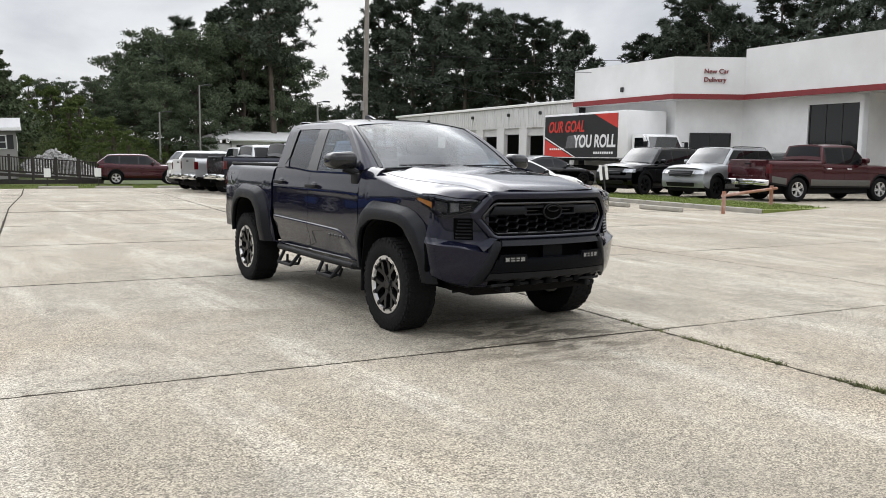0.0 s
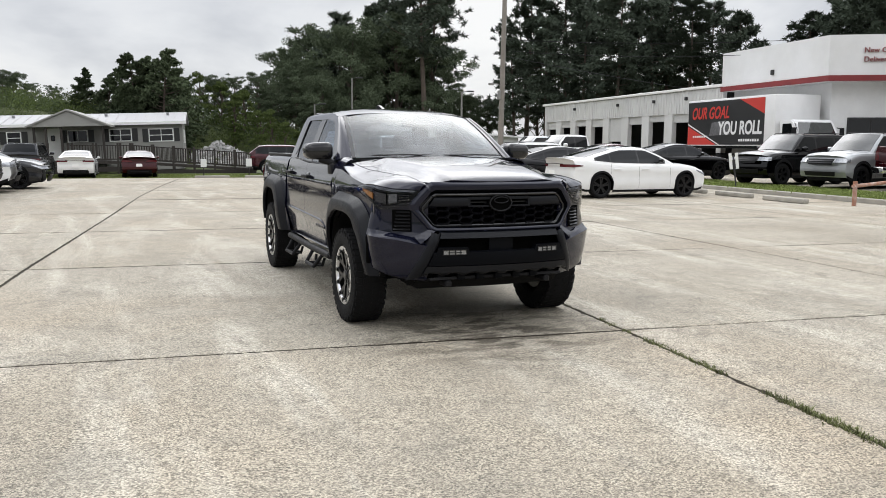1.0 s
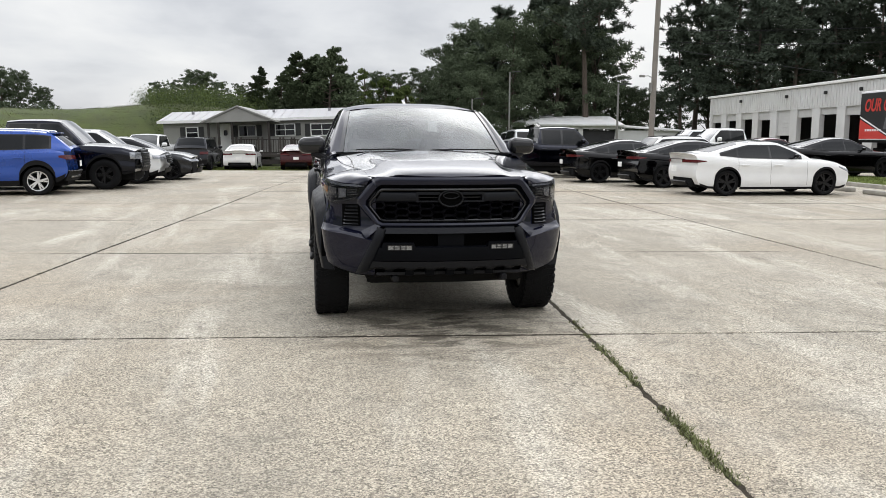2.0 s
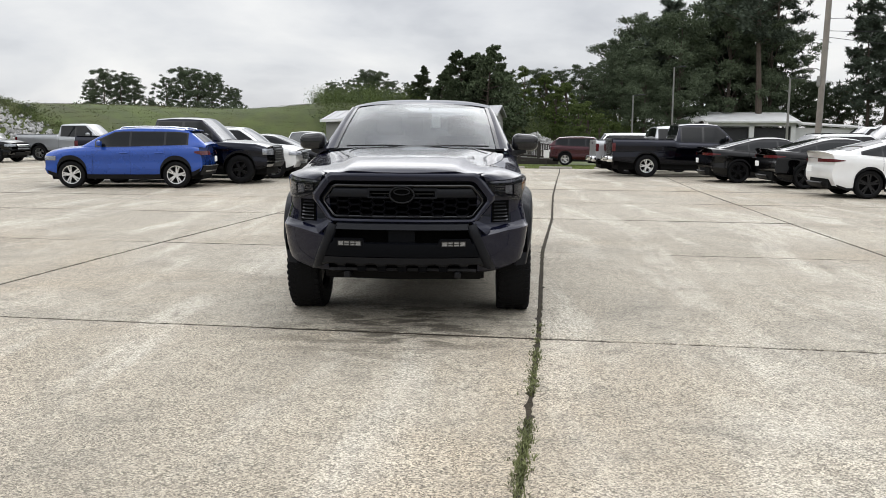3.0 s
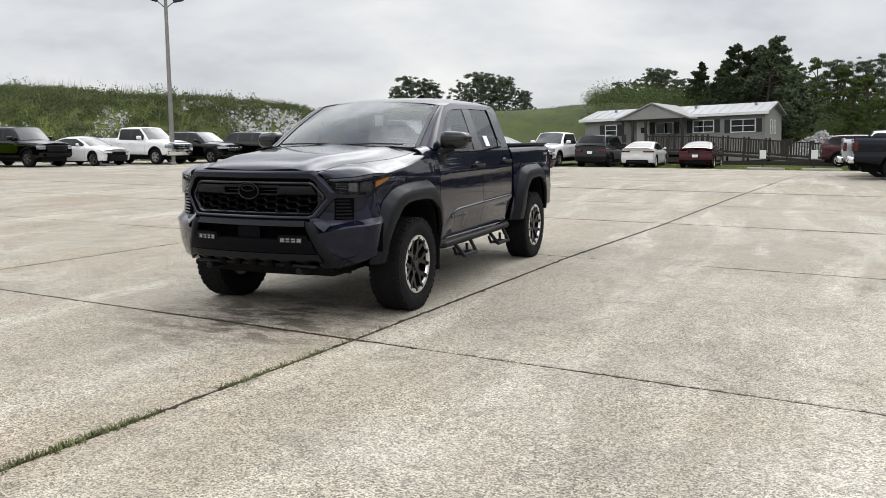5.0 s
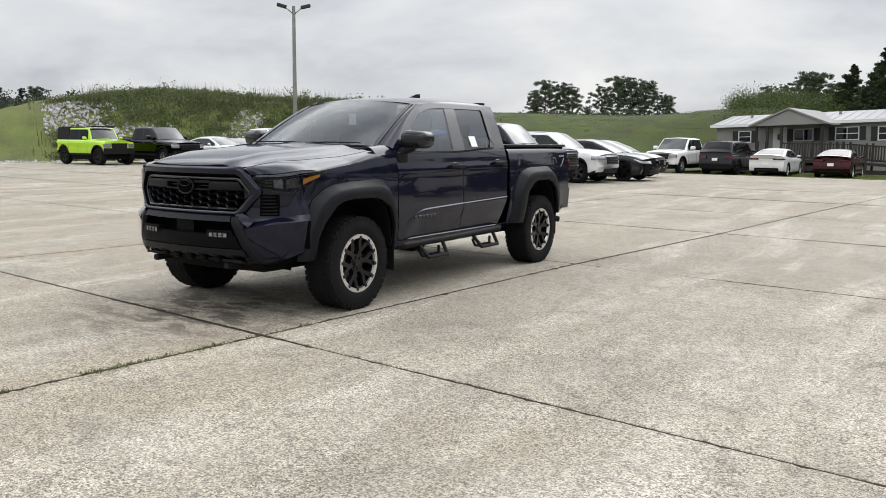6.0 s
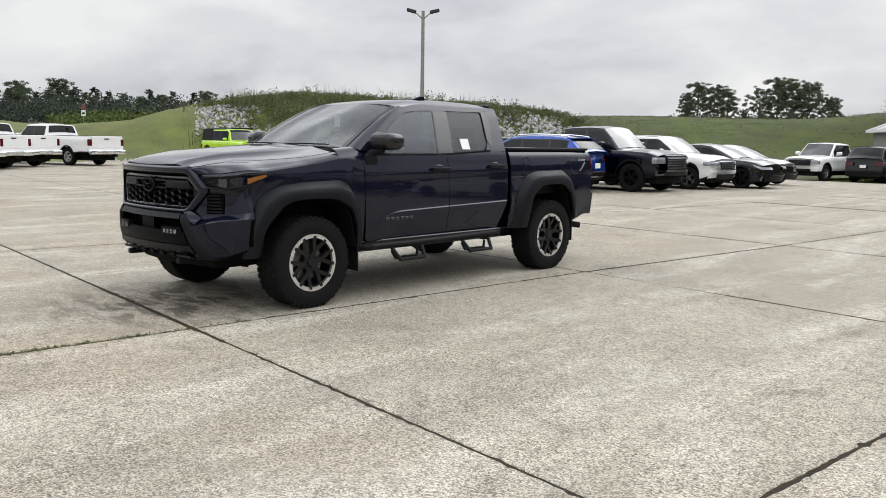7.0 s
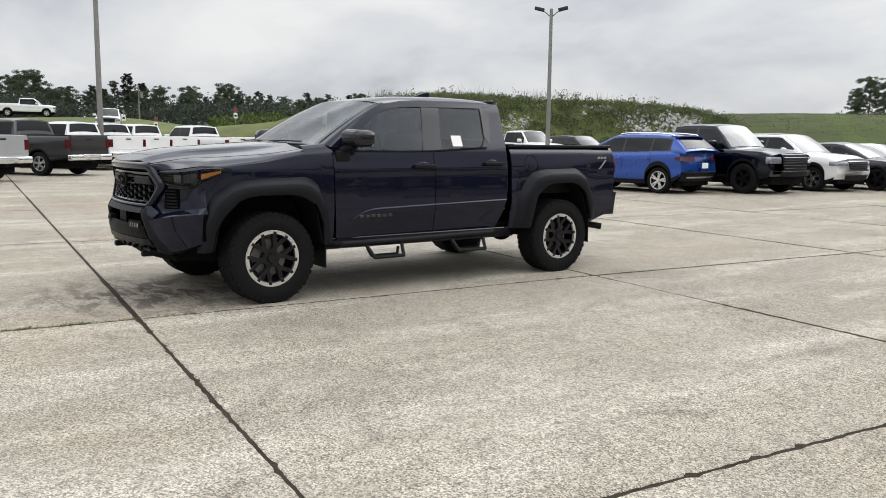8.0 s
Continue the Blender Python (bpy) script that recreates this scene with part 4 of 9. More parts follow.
def tufts(name, spots, material, label, hmin, hmax, n_each, spread, seed, width=0.006, lean=0.5):
    """Many grass blades, each a bent narrow triangle pair, in one mesh."""
    rnd = random.Random(seed)
    verts, faces = [], []
    for x, y, z, k in spots:
        for _ in range(max(1, int(n_each * k))):
            px, py = x + rnd.gauss(0, spread), y + rnd.gauss(0, spread)
            h = rnd.uniform(hmin, hmax) * (0.6 + 0.4 * k)
            a = rnd.uniform(0, 6.283)
            l = rnd.uniform(0.1, lean) * h
            w = width * rnd.uniform(0.7, 1.4)
            ca, sa = math.cos(a), math.sin(a)
            i = len(verts)
            verts += [(px - sa * w, py + ca * w, z), (px + sa * w, py - ca * w, z), (px + ca * l * 0.35 + sa * w * 0.8, py + sa * l * 0.35 - ca * w * 0.8, z + h * 0.6), (px + ca * l * 0.35 - sa * w * 0.8, py + sa * l * 0.35 + ca * w * 0.8, z + h * 0.6), (px + ca * l, py + sa * l, z + h)]
            faces += [(i, i + 1, i + 2, i + 3), (i + 3, i + 2, i + 4)]
    ob = new(name, mesh_of(name, verts, faces, material, False))
    return tagged(ob, label, "grass", "", "stuff")

# ---- buildings ----
M_SIDING = mat("grey_vinyl_siding", (0.25, 0.247, 0.23), 0.7, 0, 1.5, 0.08, 40, 0.1)
M_STUCCO = mat("white_stucco", (0.70, 0.70, 0.70), 0.8, 0, 1.0, 0.05, 80, 0.2, dirt=(0.5, 0.49, 0.46), dirt_scale=0.35, dirt_amt=0.35)
M_STUCCO2 = mat("pale_grey_stucco", (0.76, 0.76, 0.76), 0.8, 0, 1.0, 0.05, 80, 0.2, dirt=(0.36, 0.36, 0.35), dirt_scale=0.35, dirt_amt=0.35)
M_REDTRIM = mat("red_trim", (0.185, 0.018, 0.020), 0.5, 0, 3, 0.1, 60)
M_METALW = mat("white_metal_siding", (0.58, 0.58, 0.57), 0.5, 0, 1.0, 0.06, 30, 0.1, dirt=(0.4, 0.38, 0.34), dirt_scale=0.6, dirt_amt=0.3)
M_ROOFM = mat("pale_metal_roof", (0.25, 0.25, 0.26), 0.45, 0.2, 1.0, 0.08, 40, 0.1)
M_DECKW = mat("weathered_dark_wood", (0.030, 0.025, 0.021), 0.85, 0, 4, 0.3, 60, 0.4, spread=0.2)
M_WHITE = mat("white_trim_paint", (0.72, 0.72, 0.70), 0.6, 0, 3, 0.05, 60)
M_SHUT = mat("black_shutter", (0.02, 0.02, 0.02), 0.6, 0, 3, 0.1, 60)
M_PANE = mat("dark_window_pane", (0.008, 0.009, 0.010), 0.04, 0, 2, 0.2, 30, 0, coat=0.6, spec=0.1)
M_GALV = mat("galvanised_steel", (0.24, 0.235, 0.22), 0.55, 0.6, 4, 0.15, 60, 0.1)
M_POLEWOOD = mat("utility_pole_wood", (0.21, 0.19, 0.165), 0.9, 0, 3, 0.2, 60, 0.4)
# near-black: the shade inside the open bays put into a colour
M_BAYSHADE = mat("bay_shade", (0.03, 0.03, 0.032), 0.9, 0, 2, 0.3, 30)
M_DOORPANEL = mat("roller_door_panel", (0.50, 0.50, 0.49), 0.6, 0, 2, 0.08, 30)
M_RUST = mat("rusted_pipe", (0.30, 0.14, 0.09), 0.8, 0.1, 8, 0.3, 60, 0.3, dirt=(0.55, 0.53, 0.5), dirt_scale=3.0, dirt_amt=0.8)
M_SIGNRED = mat("dark_red_sign_face", (0.20, 0.045, 0.045), 0.5, 0, 3, 0.1, 60)


def lettering(name, text, size, material, parent, m, depth=0.02, shear=0.0, squeeze=1.0, bold=0.0):
    cu = bpy.data.curves.new(name, "FONT")
    cu.body = text
    cu.size = size
    cu.extrude = depth
    cu.shear = shear
    cu.align_x = "LEFT"
    cu.offset = bold
    tmp = bpy.data.objects.new(name, cu)
    scene.collection.objects.link(tmp)
    me = bpy.data.meshes.new_from_object(tmp.evaluated_get(bpy.context.evaluated_depsgraph_get()))
    bpy.data.objects.remove(tmp)
    me.materials.clear()
    me.materials.append(material)
    ob = hang(name, me, parent, "", m @ Matrix.Diagonal((squeeze, 1, 1, 1)))
    return ob


def window_unit(parent, m, w, h, name="window", frame_m=None, shutters=False, grid=(1, 1)):
    """A framed window, built in its own x-z plane facing -y, with a sunk pane."""
    fm = frame_m or M_WHITE
    bm = bmesh.new()
    t = 0.06
    box(bm, -w / 2, w / 2, -0.03, 0.05, -t, 0, 0.006, m)
    box(bm, -w / 2, w / 2, -0.03, 0.05, h, h + t, 0.006, m)
    box(bm, -w / 2 - t, -w / 2, -0.03, 0.05, -t, h + t, 0.006, m)
    box(bm, w / 2, w / 2 + t, -0.03, 0.05, -t, h + t, 0.006, m)
    for i in range(1, grid[0]):
        x = -w / 2 + w * i / grid[0]
        box(bm, x - 0.02, x + 0.02, -0.02, 0.04, 0, h, 0, m)
    for j in range(1, grid[1]):
        z = h * j / grid[1]
        box(bm, -w / 2, w / 2, -0.02, 0.04, z - 0.02, z + 0.02, 0, m)
    fr = part(name, bm, fm, parent, "", False)
    bm = bmesh.new()
    box(bm, -w / 2, w / 2, 0.0, 0.012, 0, h, 0, m)
    part("pane", bm, M_PANE, fr, "", False)
    if shutters:
        for sx in (-1, 1):
            bm = bmesh.new()
            x = sx * (w / 2 + t + 0.2)
            box(bm, x - 0.17, x + 0.17, -0.03, 0.01, -t, h + t, 0.006, m)
            for i in range(9):
                z = lerp(0.02, h - 0.02, i / 8)
                box(bm, x - 0.13, x + 0.13, -0.045, -0.03, z - 0.02, z + 0.02, 0, m)
            part("shutter", bm, M_SHUT, fr, "", False)
    return fr


def showroom():
    b = thing("dealership_building", "white stucco dealership building with red trim band", "building", "", "", LOT.copy())
    b["kind"] = "structure"
    # lower walls: front left wing, angled return, right front
    bm = bmesh.new()
    z0 = 0.05
    plan = [(25.4, 33.0), (25.4, 25.6), (28.3, 24.0), (28.3, 20.15)]

    def wallrun(bm, pts, za, zb, t=0.25):
        for (a, c), (d, e) in zip(pts, pts[1:]):
            L = math.hypot(d - a, e - c)
            ang = math.atan2(e - c, d - a)
            m = Matrix.Translation((a, c, 0)) @ Matrix.Rotation(ang, 4, "Z")
            box(bm, 0, L, 0, t, za, zb, 0, m)

    wallrun(bm, plan, z0, 4.4)
    part("lower_wall", bm, M_STUCCO2, b, "pale grey stucco lower wall", False)
    bm = bmesh.new()
    wallrun(bm, [(28.3, 17.55), (28.3, 17.1)], z0, 4.4)
    wallrun(bm, [(28.3, 20.15), (28.3, 17.55)], 4.0, 4.4)
    wallrun(bm, [(28.3, 20.15), (28.3, 17.55)], z0, 0.5)
    wallrun(bm, [(29.6, 17.1), (29.6, -6)], z0, 4.4)
    wallrun(bm, [(28.3, 17.1), (29.6, 17.1)], z0, 4.4)
    part("front_wall", bm, M_STUCCO2, b, "pale grey stucco front wall", False)
    # parapet
    bm = bmesh.new()
    wallrun(bm, [(24.6, 33.0), (24.6, 24.9), (27.7, 23.4)], 4.64, 6.4, 0.3)
    box(bm, 24.6, 45, 32.7, 33.0, 4.4, 6.4)
    part("parapet", bm, M_STUCCO, b, "white stucco parapet", False)
    bm = bmesh.new()
    wallrun(bm, [(27.7, 23.4), (27.7, -6)], 4.64, 6.8, 0.3)
    box(bm, 27.7, 45, 23.1, 23.4, 4.64, 6.8)
    part("high_parapet", bm, M_STUCCO, b, "taller white stucco parapet", False)
    # red band and soffit
    bm = bmesh.new()
    wallrun(bm, [(24.55, 33.05), (24.55, 24.87), (27.65, 23.37), (27.65, -6)], 4.39, 4.64, 0.36)
    part("trim_band", bm, M_REDTRIM, b, "red painted metal band", False)
    bm = bmesh.new()
    vs = [bm.verts.new(p) for p in ((24.6, 33, 4.385), (24.6, 24.9, 4.385), (27.7, 23.4, 4.385), (27.7, -6, 4.385), (30, -6, 4.385), (30, 33, 4.385))]
    bm.faces.new(vs)
    part("soffit", bm, M_STUCCO, b, "", False)
    bm = bmesh.new()
    vs = [bm.verts.new(p) for p in ((24.7, 33, 6.1), (24.7, 25, 6.1), (28, 23.6, 6.1), (28, -6, 6.1), (45, -6, 6.1), (45, 33, 6.1))]
    bm.faces.new(vs)
    part("roof", bm, M_ROOFM, b, "", False)
    bm = bmesh.new()
    box(bm, 25.7, 45, 32.6, 33.0, 0.05, 4.6)
    box(bm, 44.7, 45, -6, 33, 0.05, 6.4)
    part("rear_wall", bm, M_STUCCO2, b, "", False)
    # big showroom window and the dark side door
    rot = Matrix.Rotation(radians(-90), 4, "Z")
    window_unit(b, Matrix.Translation((28.4, 18.85, 0.5)) @ rot, 2.5, 3.5, "showroom_window", M_SHUT, False, (3, 1))
    window_unit(b, Matrix.Translation((29.55, 15.4, 0.5)) @ rot, 2.6, 3.4, "showroom_window", M_SHUT, False, (3, 1))
    window_unit(b, Matrix.Translation((29.55, 12.0, 0.5)) @ rot, 2.6, 3.4, "showroom_window", M_SHUT, False, (3, 1))
    ang = math.atan2(24.0 - 25.6, 28.3 - 25.4)
    mm = Matrix.Translation((25.4, 25.6, 0)) @ Matrix.Rotation(ang, 4, "Z")
    window_unit(b, mm @ Matrix.Translation((1.75, -0.03, 0.3)), 1.9, 2.45, "side_door", M_SHUT, False, (2, 1))
    bm = bmesh.new()
    box(bm, 0.35, 0.55, -0.10, 0, 4.95, 5.2, 0.02, Matrix.Translation((24.6, 29.2, 0)) @ Matrix.Rotation(radians(-90), 4, "Z"))
    part("wall_light", bm, M_SHUT, b, "", False)
    ang = math.atan2(23.4 - 24.9, 27.7 - 24.6)
    mm = Matrix.Translation((24.6, 24.9, 0)) @ Matrix.Rotation(ang, 4, "Z")
    for txt, x, z in (("New Car", 1.42, 5.62), ("Delivery", 1.42, 5.22)):
        lettering("sign_letters", txt, 0.32, M_SIGNRED, b, mm @ Matrix.Translation((x, -0.05, z)) @ Matrix.Rotation(radians(90), 4, "X"), 0.03)
    return b


def shed():
    b = thing("service_building", "long white ribbed metal service building with open bays", "building", "", "", LOT.copy())
    b["kind"] = "structure"
    u, v0, v1, zt, zb = 24.7, 33.0, 58.0, 4.72, 3.35
    n = 9
    pitch = (v1 - v0) / n
    bm = bmesh.new()
    for i in range(n + 1):
        v = v0 + pitch * i
        box(bm, u, u + 0.3, max(v0, v - 0.45), min(v1, v + 0.45), 0.05, zb)
    part("pier", bm, M_METALW, b, "", False)
    bm = bmesh.new()
    box(bm, u, u + 0.25, v0, v1, zb, zt)
    part("fascia_wall", bm, M_METALW, b, "", False)
    bm = bmesh.new()
    for i in range(int((v1 - v0) / 0.3)):
        v = v0 + 0.15 + 0.3 * i
        box(bm, u - 0.03, u, v - 0.03, v + 0.03, zb + 0.02, zt - 0.05)
    part("rib", bm, M_METALW, b, "ribs of the metal cladding", False)
    bm = bmesh.new()
    box(bm, u - 0.12, u + 0.3, v0, v1 + 0.3, zt - 0.06, zt + 0.1, 0.02)
    part("gutter", bm, M_WHITE, b, "", False)
    for i in range(n):
        va, vb = v0 + pitch * i + 0.45, v0 + pitch * (i + 1) - 0.45
        drop = (0.45, 0.5, 0.4, 0.5, 1.6, 0.55, 0.45, 0.5, 0.6)[i]
        bm = bmesh.new()
        box(bm, u + 0.12, u + 0.18, va, vb, zb - drop, zb)
        for q in range(int(drop / 0.25)):
            box(bm, u + 0.10, u + 0.12, va, vb, zb - drop + 0.25 * q + 0.03, zb - drop + 0.25 * q + 0.05)
        part("roller_door", bm, M_DOORPANEL, b, "", False)
    # enclosing walls, coloured near-black for the shade deep in the bays
    bm = bmesh.new()
    box(bm, u + 7, u + 7.2, v0, v1, 0.05, zt)
    box(bm, u + 0.3, u + 7, v1 - 0.2, v1, 0.05, zt)
    box(bm, u + 0.3, u + 7, v0, v0 + 0.2, 0.05, zt)
    part("bay_back_wall", bm, M_BAYSHADE, b, "", False)
    bm = bmesh.new()
    vs = [bm.verts.new(p) for p in ((u, v0, zt), (u, v1 + 0.3, zt), (u + 9, v1 + 0.3, zt + 0.8), (u + 9, v0, zt + 0.8))]
    f = bm.faces.new(vs)
    o = bmesh.ops.extrude_face_region(bm, geom=[f])
    bmesh.ops.translate(bm, vec=(0, 0, -0.1), verts=[g for g in o["geom"] if isinstance(g, bmesh.types.BMVert)])
    part("roof", bm, M_ROOFM, b, "", False)
    for vv in (40.2, 45.0, 52.0, 36.5):
        bm = bmesh.new()
        box(bm, u - 0.18, u, vv - 0.08, vv + 0.08, 4.1, 4.3, 0.03)
        part("wall_light", bm, M_SHUT, b, "", False)
    return b


def small_shed():
    b = thing("open_garage", "low white garage shed with open dark bays", "building", "", "", pose(20.5, 66, 0.05, 0, 0, -6))
    b["kind"] = "structure"
    bm = bmesh.new()
    for x in (0, 3.4, 6.8):
        box(bm, x - 0.2, x + 0.2, 0, 0.3, 0, 2.5)
    box(bm, -0.2, 7.0, 0, 0.25, 2.3, 2.75)
    box(bm, -0.2, 7.0, 6, 6.2, 0, 2.5)
    box(bm, 6.8, 13, 0.5, 0.7, 0, 2.2)
    box(bm, -3.5, -0.2, 0.3, 0.5, 0, 2.3)
    part("wall", bm, M_METALW, b, "", False)
    # dark panels across the openings stand in for the shade within
    bm = bmesh.new()
    for x0, x1 in ((0.2, 3.2), (3.6, 6.6)):
        box(bm, x0, x1, 0.35, 0.4, 0, 2.2)
    part("bay_shade_panel", bm, M_BAYSHADE, b, "", False)
    bm = bmesh.new()
    for pts in (((-0.5, -0.4, 2.72), (7.3, -0.4, 2.72), (7.3, 5, 3.6), (-0.5, 5, 3.6)), ((7.0, 0.2, 2.6), (13.5, 0.2, 2.2), (13.5, 6, 2.5), (7.0, 6, 2.9)), ((-4.0, 0.2, 2.2), (-0.5, 0.2, 2.9), (-0.5, 6, 3.4), (-4, 6, 2.4))):
        f = bm.faces.new([bm.verts.new(p) for p in pts])
        o = bmesh.ops.extrude_face_region(bm, geom=[f])
        bmesh.ops.translate(bm, vec=(0, 0, -0.12), verts=[g for g in o["geom"] if isinstance(g, bmesh.types.BMVert)])
    part("roof", bm, M_METALW, b, "pale metal roof", False)


def house():
    """A grey single-storey prefab house with a gabled porch."""
    b = thing("prefab_house", "grey sided single-storey prefab house with metal roof", "house", "", "", pose(1.73, 50.5, -0.15, 0, -2.0, -6.2))
    b["kind"] = "structure"
    W, D, zf, ze, zr = 11.85, 7.5, 0.75, 2.95, 3.61
    bm = bmesh.new()
    box(bm, -W, 0, 0, 0.2, 0.0, ze)
    box(bm, -W, 0, D - 0.2, D, 0.0, ze)
    for x in (-W, -0.2):
        plate(bm, [(x, 0, 0), (x, D, 0), (x, D, ze), (x, D / 2, zr), (x, 0, ze)], 0.2, "x")
    part("wall", bm, M_SIDING, b, "", False)
    bm = bmesh.new()
    for i in range(18):
        z = 0.75 + 0.125 * i
        if z < ze - 0.05:
            box(bm, -W, 0, -0.02, 0.0, z, z + 0.1)
            box(bm, 0.0, 0.02, 0, D, z, z + 0.1)
    part("siding_board", bm, M_SIDING, b, "overlapping grey vinyl boards", False)
    bm = bmesh.new()
    for sy in (0, 1):
        y0, y1 = (-0.35, D / 2) if sy == 0 else (D + 0.35, D / 2)
        f = bm.faces.new([bm.verts.new(p) for p in ((-W - 0.3, y0, ze - 0.02), (0.3, y0, ze - 0.02), (0.3, y1, zr + 0.05), (-W - 0.3, y1, zr + 0.05))])
        o = bmesh.ops.extrude_face_region(bm, geom=[f])
        bmesh.ops.translate(bm, vec=(0, 0, 0.12), verts=[g for g in o["geom"] if isinstance(g, bmesh.types.BMVert)])
    for i in range(21):
        x = -W + 0.6 * i
        r = box(bm, x - 0.012, x + 0.012, -0.3, D / 2, 0, 0.025)
        for v in r:
            v.co.z += ze + 0.11 + (v.co.y + 0.3) / (D / 2 + 0.3) * (zr - ze + 0.06)
    part("roof", bm, M_ROOFM, b, "pale standing seam metal roof", False)
    bm = bmesh.new()
    box(bm, -W - 0.32, 0.32, -0.39, -0.35, ze - 0.06, ze + 0.12)
    part("fascia", bm, M_WHITE, b, "", False)
    for x in (-10.4, -4.8, -0.9):
        bm = bmesh.new()
        cyl(bm, 0.1, (x, 2.5, 3.3), (x, 2.5, 3.72), 10)
        part("roof_vent", bm, M_ROOFM, b)
    for x, w, z, h in ((-9.97, 0.72, 1.92, 0.65), (-3.76, 1.24, 1.92, 0.70), (-1.29, 1.42, 1.85, 0.73)):
        window_unit(b, Matrix.Translation((x, -0.03, z)), w, h, "window", M_WHITE, True, (2 if w > 1 else 1, 2))
    for y in (2.6, 4.2):
        window_unit(b, Matrix.Translation((0.03, y, 1.72)) @ Matrix.Rotation(radians(90), 4, "Z"), 0.6, 0.8, "window", M_WHITE, False, (1, 2))
    # door in the porch
    bm = bmesh.new()
    box(bm, -8.17, -7.30, -0.05, 0.0, zf, zf + 2.03, 0.01)
    d = part("door", bm, M_WHITE, b, "white entrance door", False)
    bm = bmesh.new()
    box(bm, -7.86, -7.62, -0.065, -0.05, zf + 1.25, zf + 1.6, 0.05, None, 2)
    part("door_light", bm, M_PANE, d, "", False)
    window_unit(b, Matrix.Translation((-6.3, -0.03, 1.94)), 1.08, 0.65, "window", M_WHITE, True, (2, 1))
    # porch
    px0, px1, py = -8.45, -4.40, -2.6
    bm = bmesh.new()
    box(bm, px0, px1, py, -0.02, zf - 0.18, zf)
    for i in range(16):
        y = py + 0.02 + i * 0.16
        box(bm, px0, px1, y, y + 0.14, zf, zf + 0.02)
    part("porch_floor", bm, M_DECKW, b, "dark weathered porch decking", False)
    for x in (px0 + 0.1, px0 + 0.75, -6.85, px1 - 0.1):
        bm = bmesh.new()
        box(bm, x - 0.07, x + 0.07, py, py + 0.14, 0, ze - 0.15, 0.01)
        part("porch_post", bm, M_DECKW, b, "", False)
    bm = bmesh.new()
    cx = (px0 + px1) / 2
    plate(bm, [(px0 - 0.25, py - 0.1, ze - 0.12), (px1 + 0.25, py - 0.1, ze - 0.12), (cx, py - 0.1, zr + 0.12)], 0.12, "y")
    part("porch_gable", bm, M_SIDING, b, "", False)
    bm = bmesh.new()
    for sx in (-1, 1):
        xe = px1 + 0.35 if sx > 0 else px0 - 0.35
        f = bm.faces.new([bm.verts.new(p) for p in ((xe, py - 0.2, ze - 0.18), (cx, py - 0.2, zr + 0.16), (cx, D / 2, zr + 0.16), (xe, D / 2, ze - 0.18))])
        o = bmesh.ops.extrude_face_region(bm, geom=[f])
        bmesh.ops.translate(bm, vec=(0, 0, 0.1), verts=[g for g in o["geom"] if isinstance(g, bmesh.types.BMVert)])
    part("porch_roof", bm, M_SIDING, b, "", False)
    return b


def railing(parent, p0, p1, h, n):
    """A run of wooden guard rail between two floor points; the balusters are parts."""
    p0, p1 = Vector(p0), Vector(p1)
    d = (p1 - p0)
    bm = bmesh.new()
    L = d.length
    m = Matrix.Translation(p0) @ d.to_track_quat("X", "Z").to_matrix().to_4x4()
    box(bm, 0, L, -0.045, 0.045, h - 0.05, h, 0.006, m)
    box(bm, 0, L, -0.03, 0.03, 0.08, 0.15, 0, m)
    part("handrail", bm, M_DECKW, parent, "", False)
    bm = bmesh.new()
    box(bm, -0.022, 0.022, -0.022, 0.022, 0.08, h - 0.05)
    me = bpy.data.meshes.new("baluster")
    bm.to_mesh(me)
    bm.free()
    me.materials.append(M_DECKW)
    for i in range(n):
        q = p0 + d * ((i + 0.5) / n)
        hang("baluster", me, parent, "", Matrix.Translation(q) @ Matrix.Rotation(math.atan2(d.y, d.x), 4, "Z"))


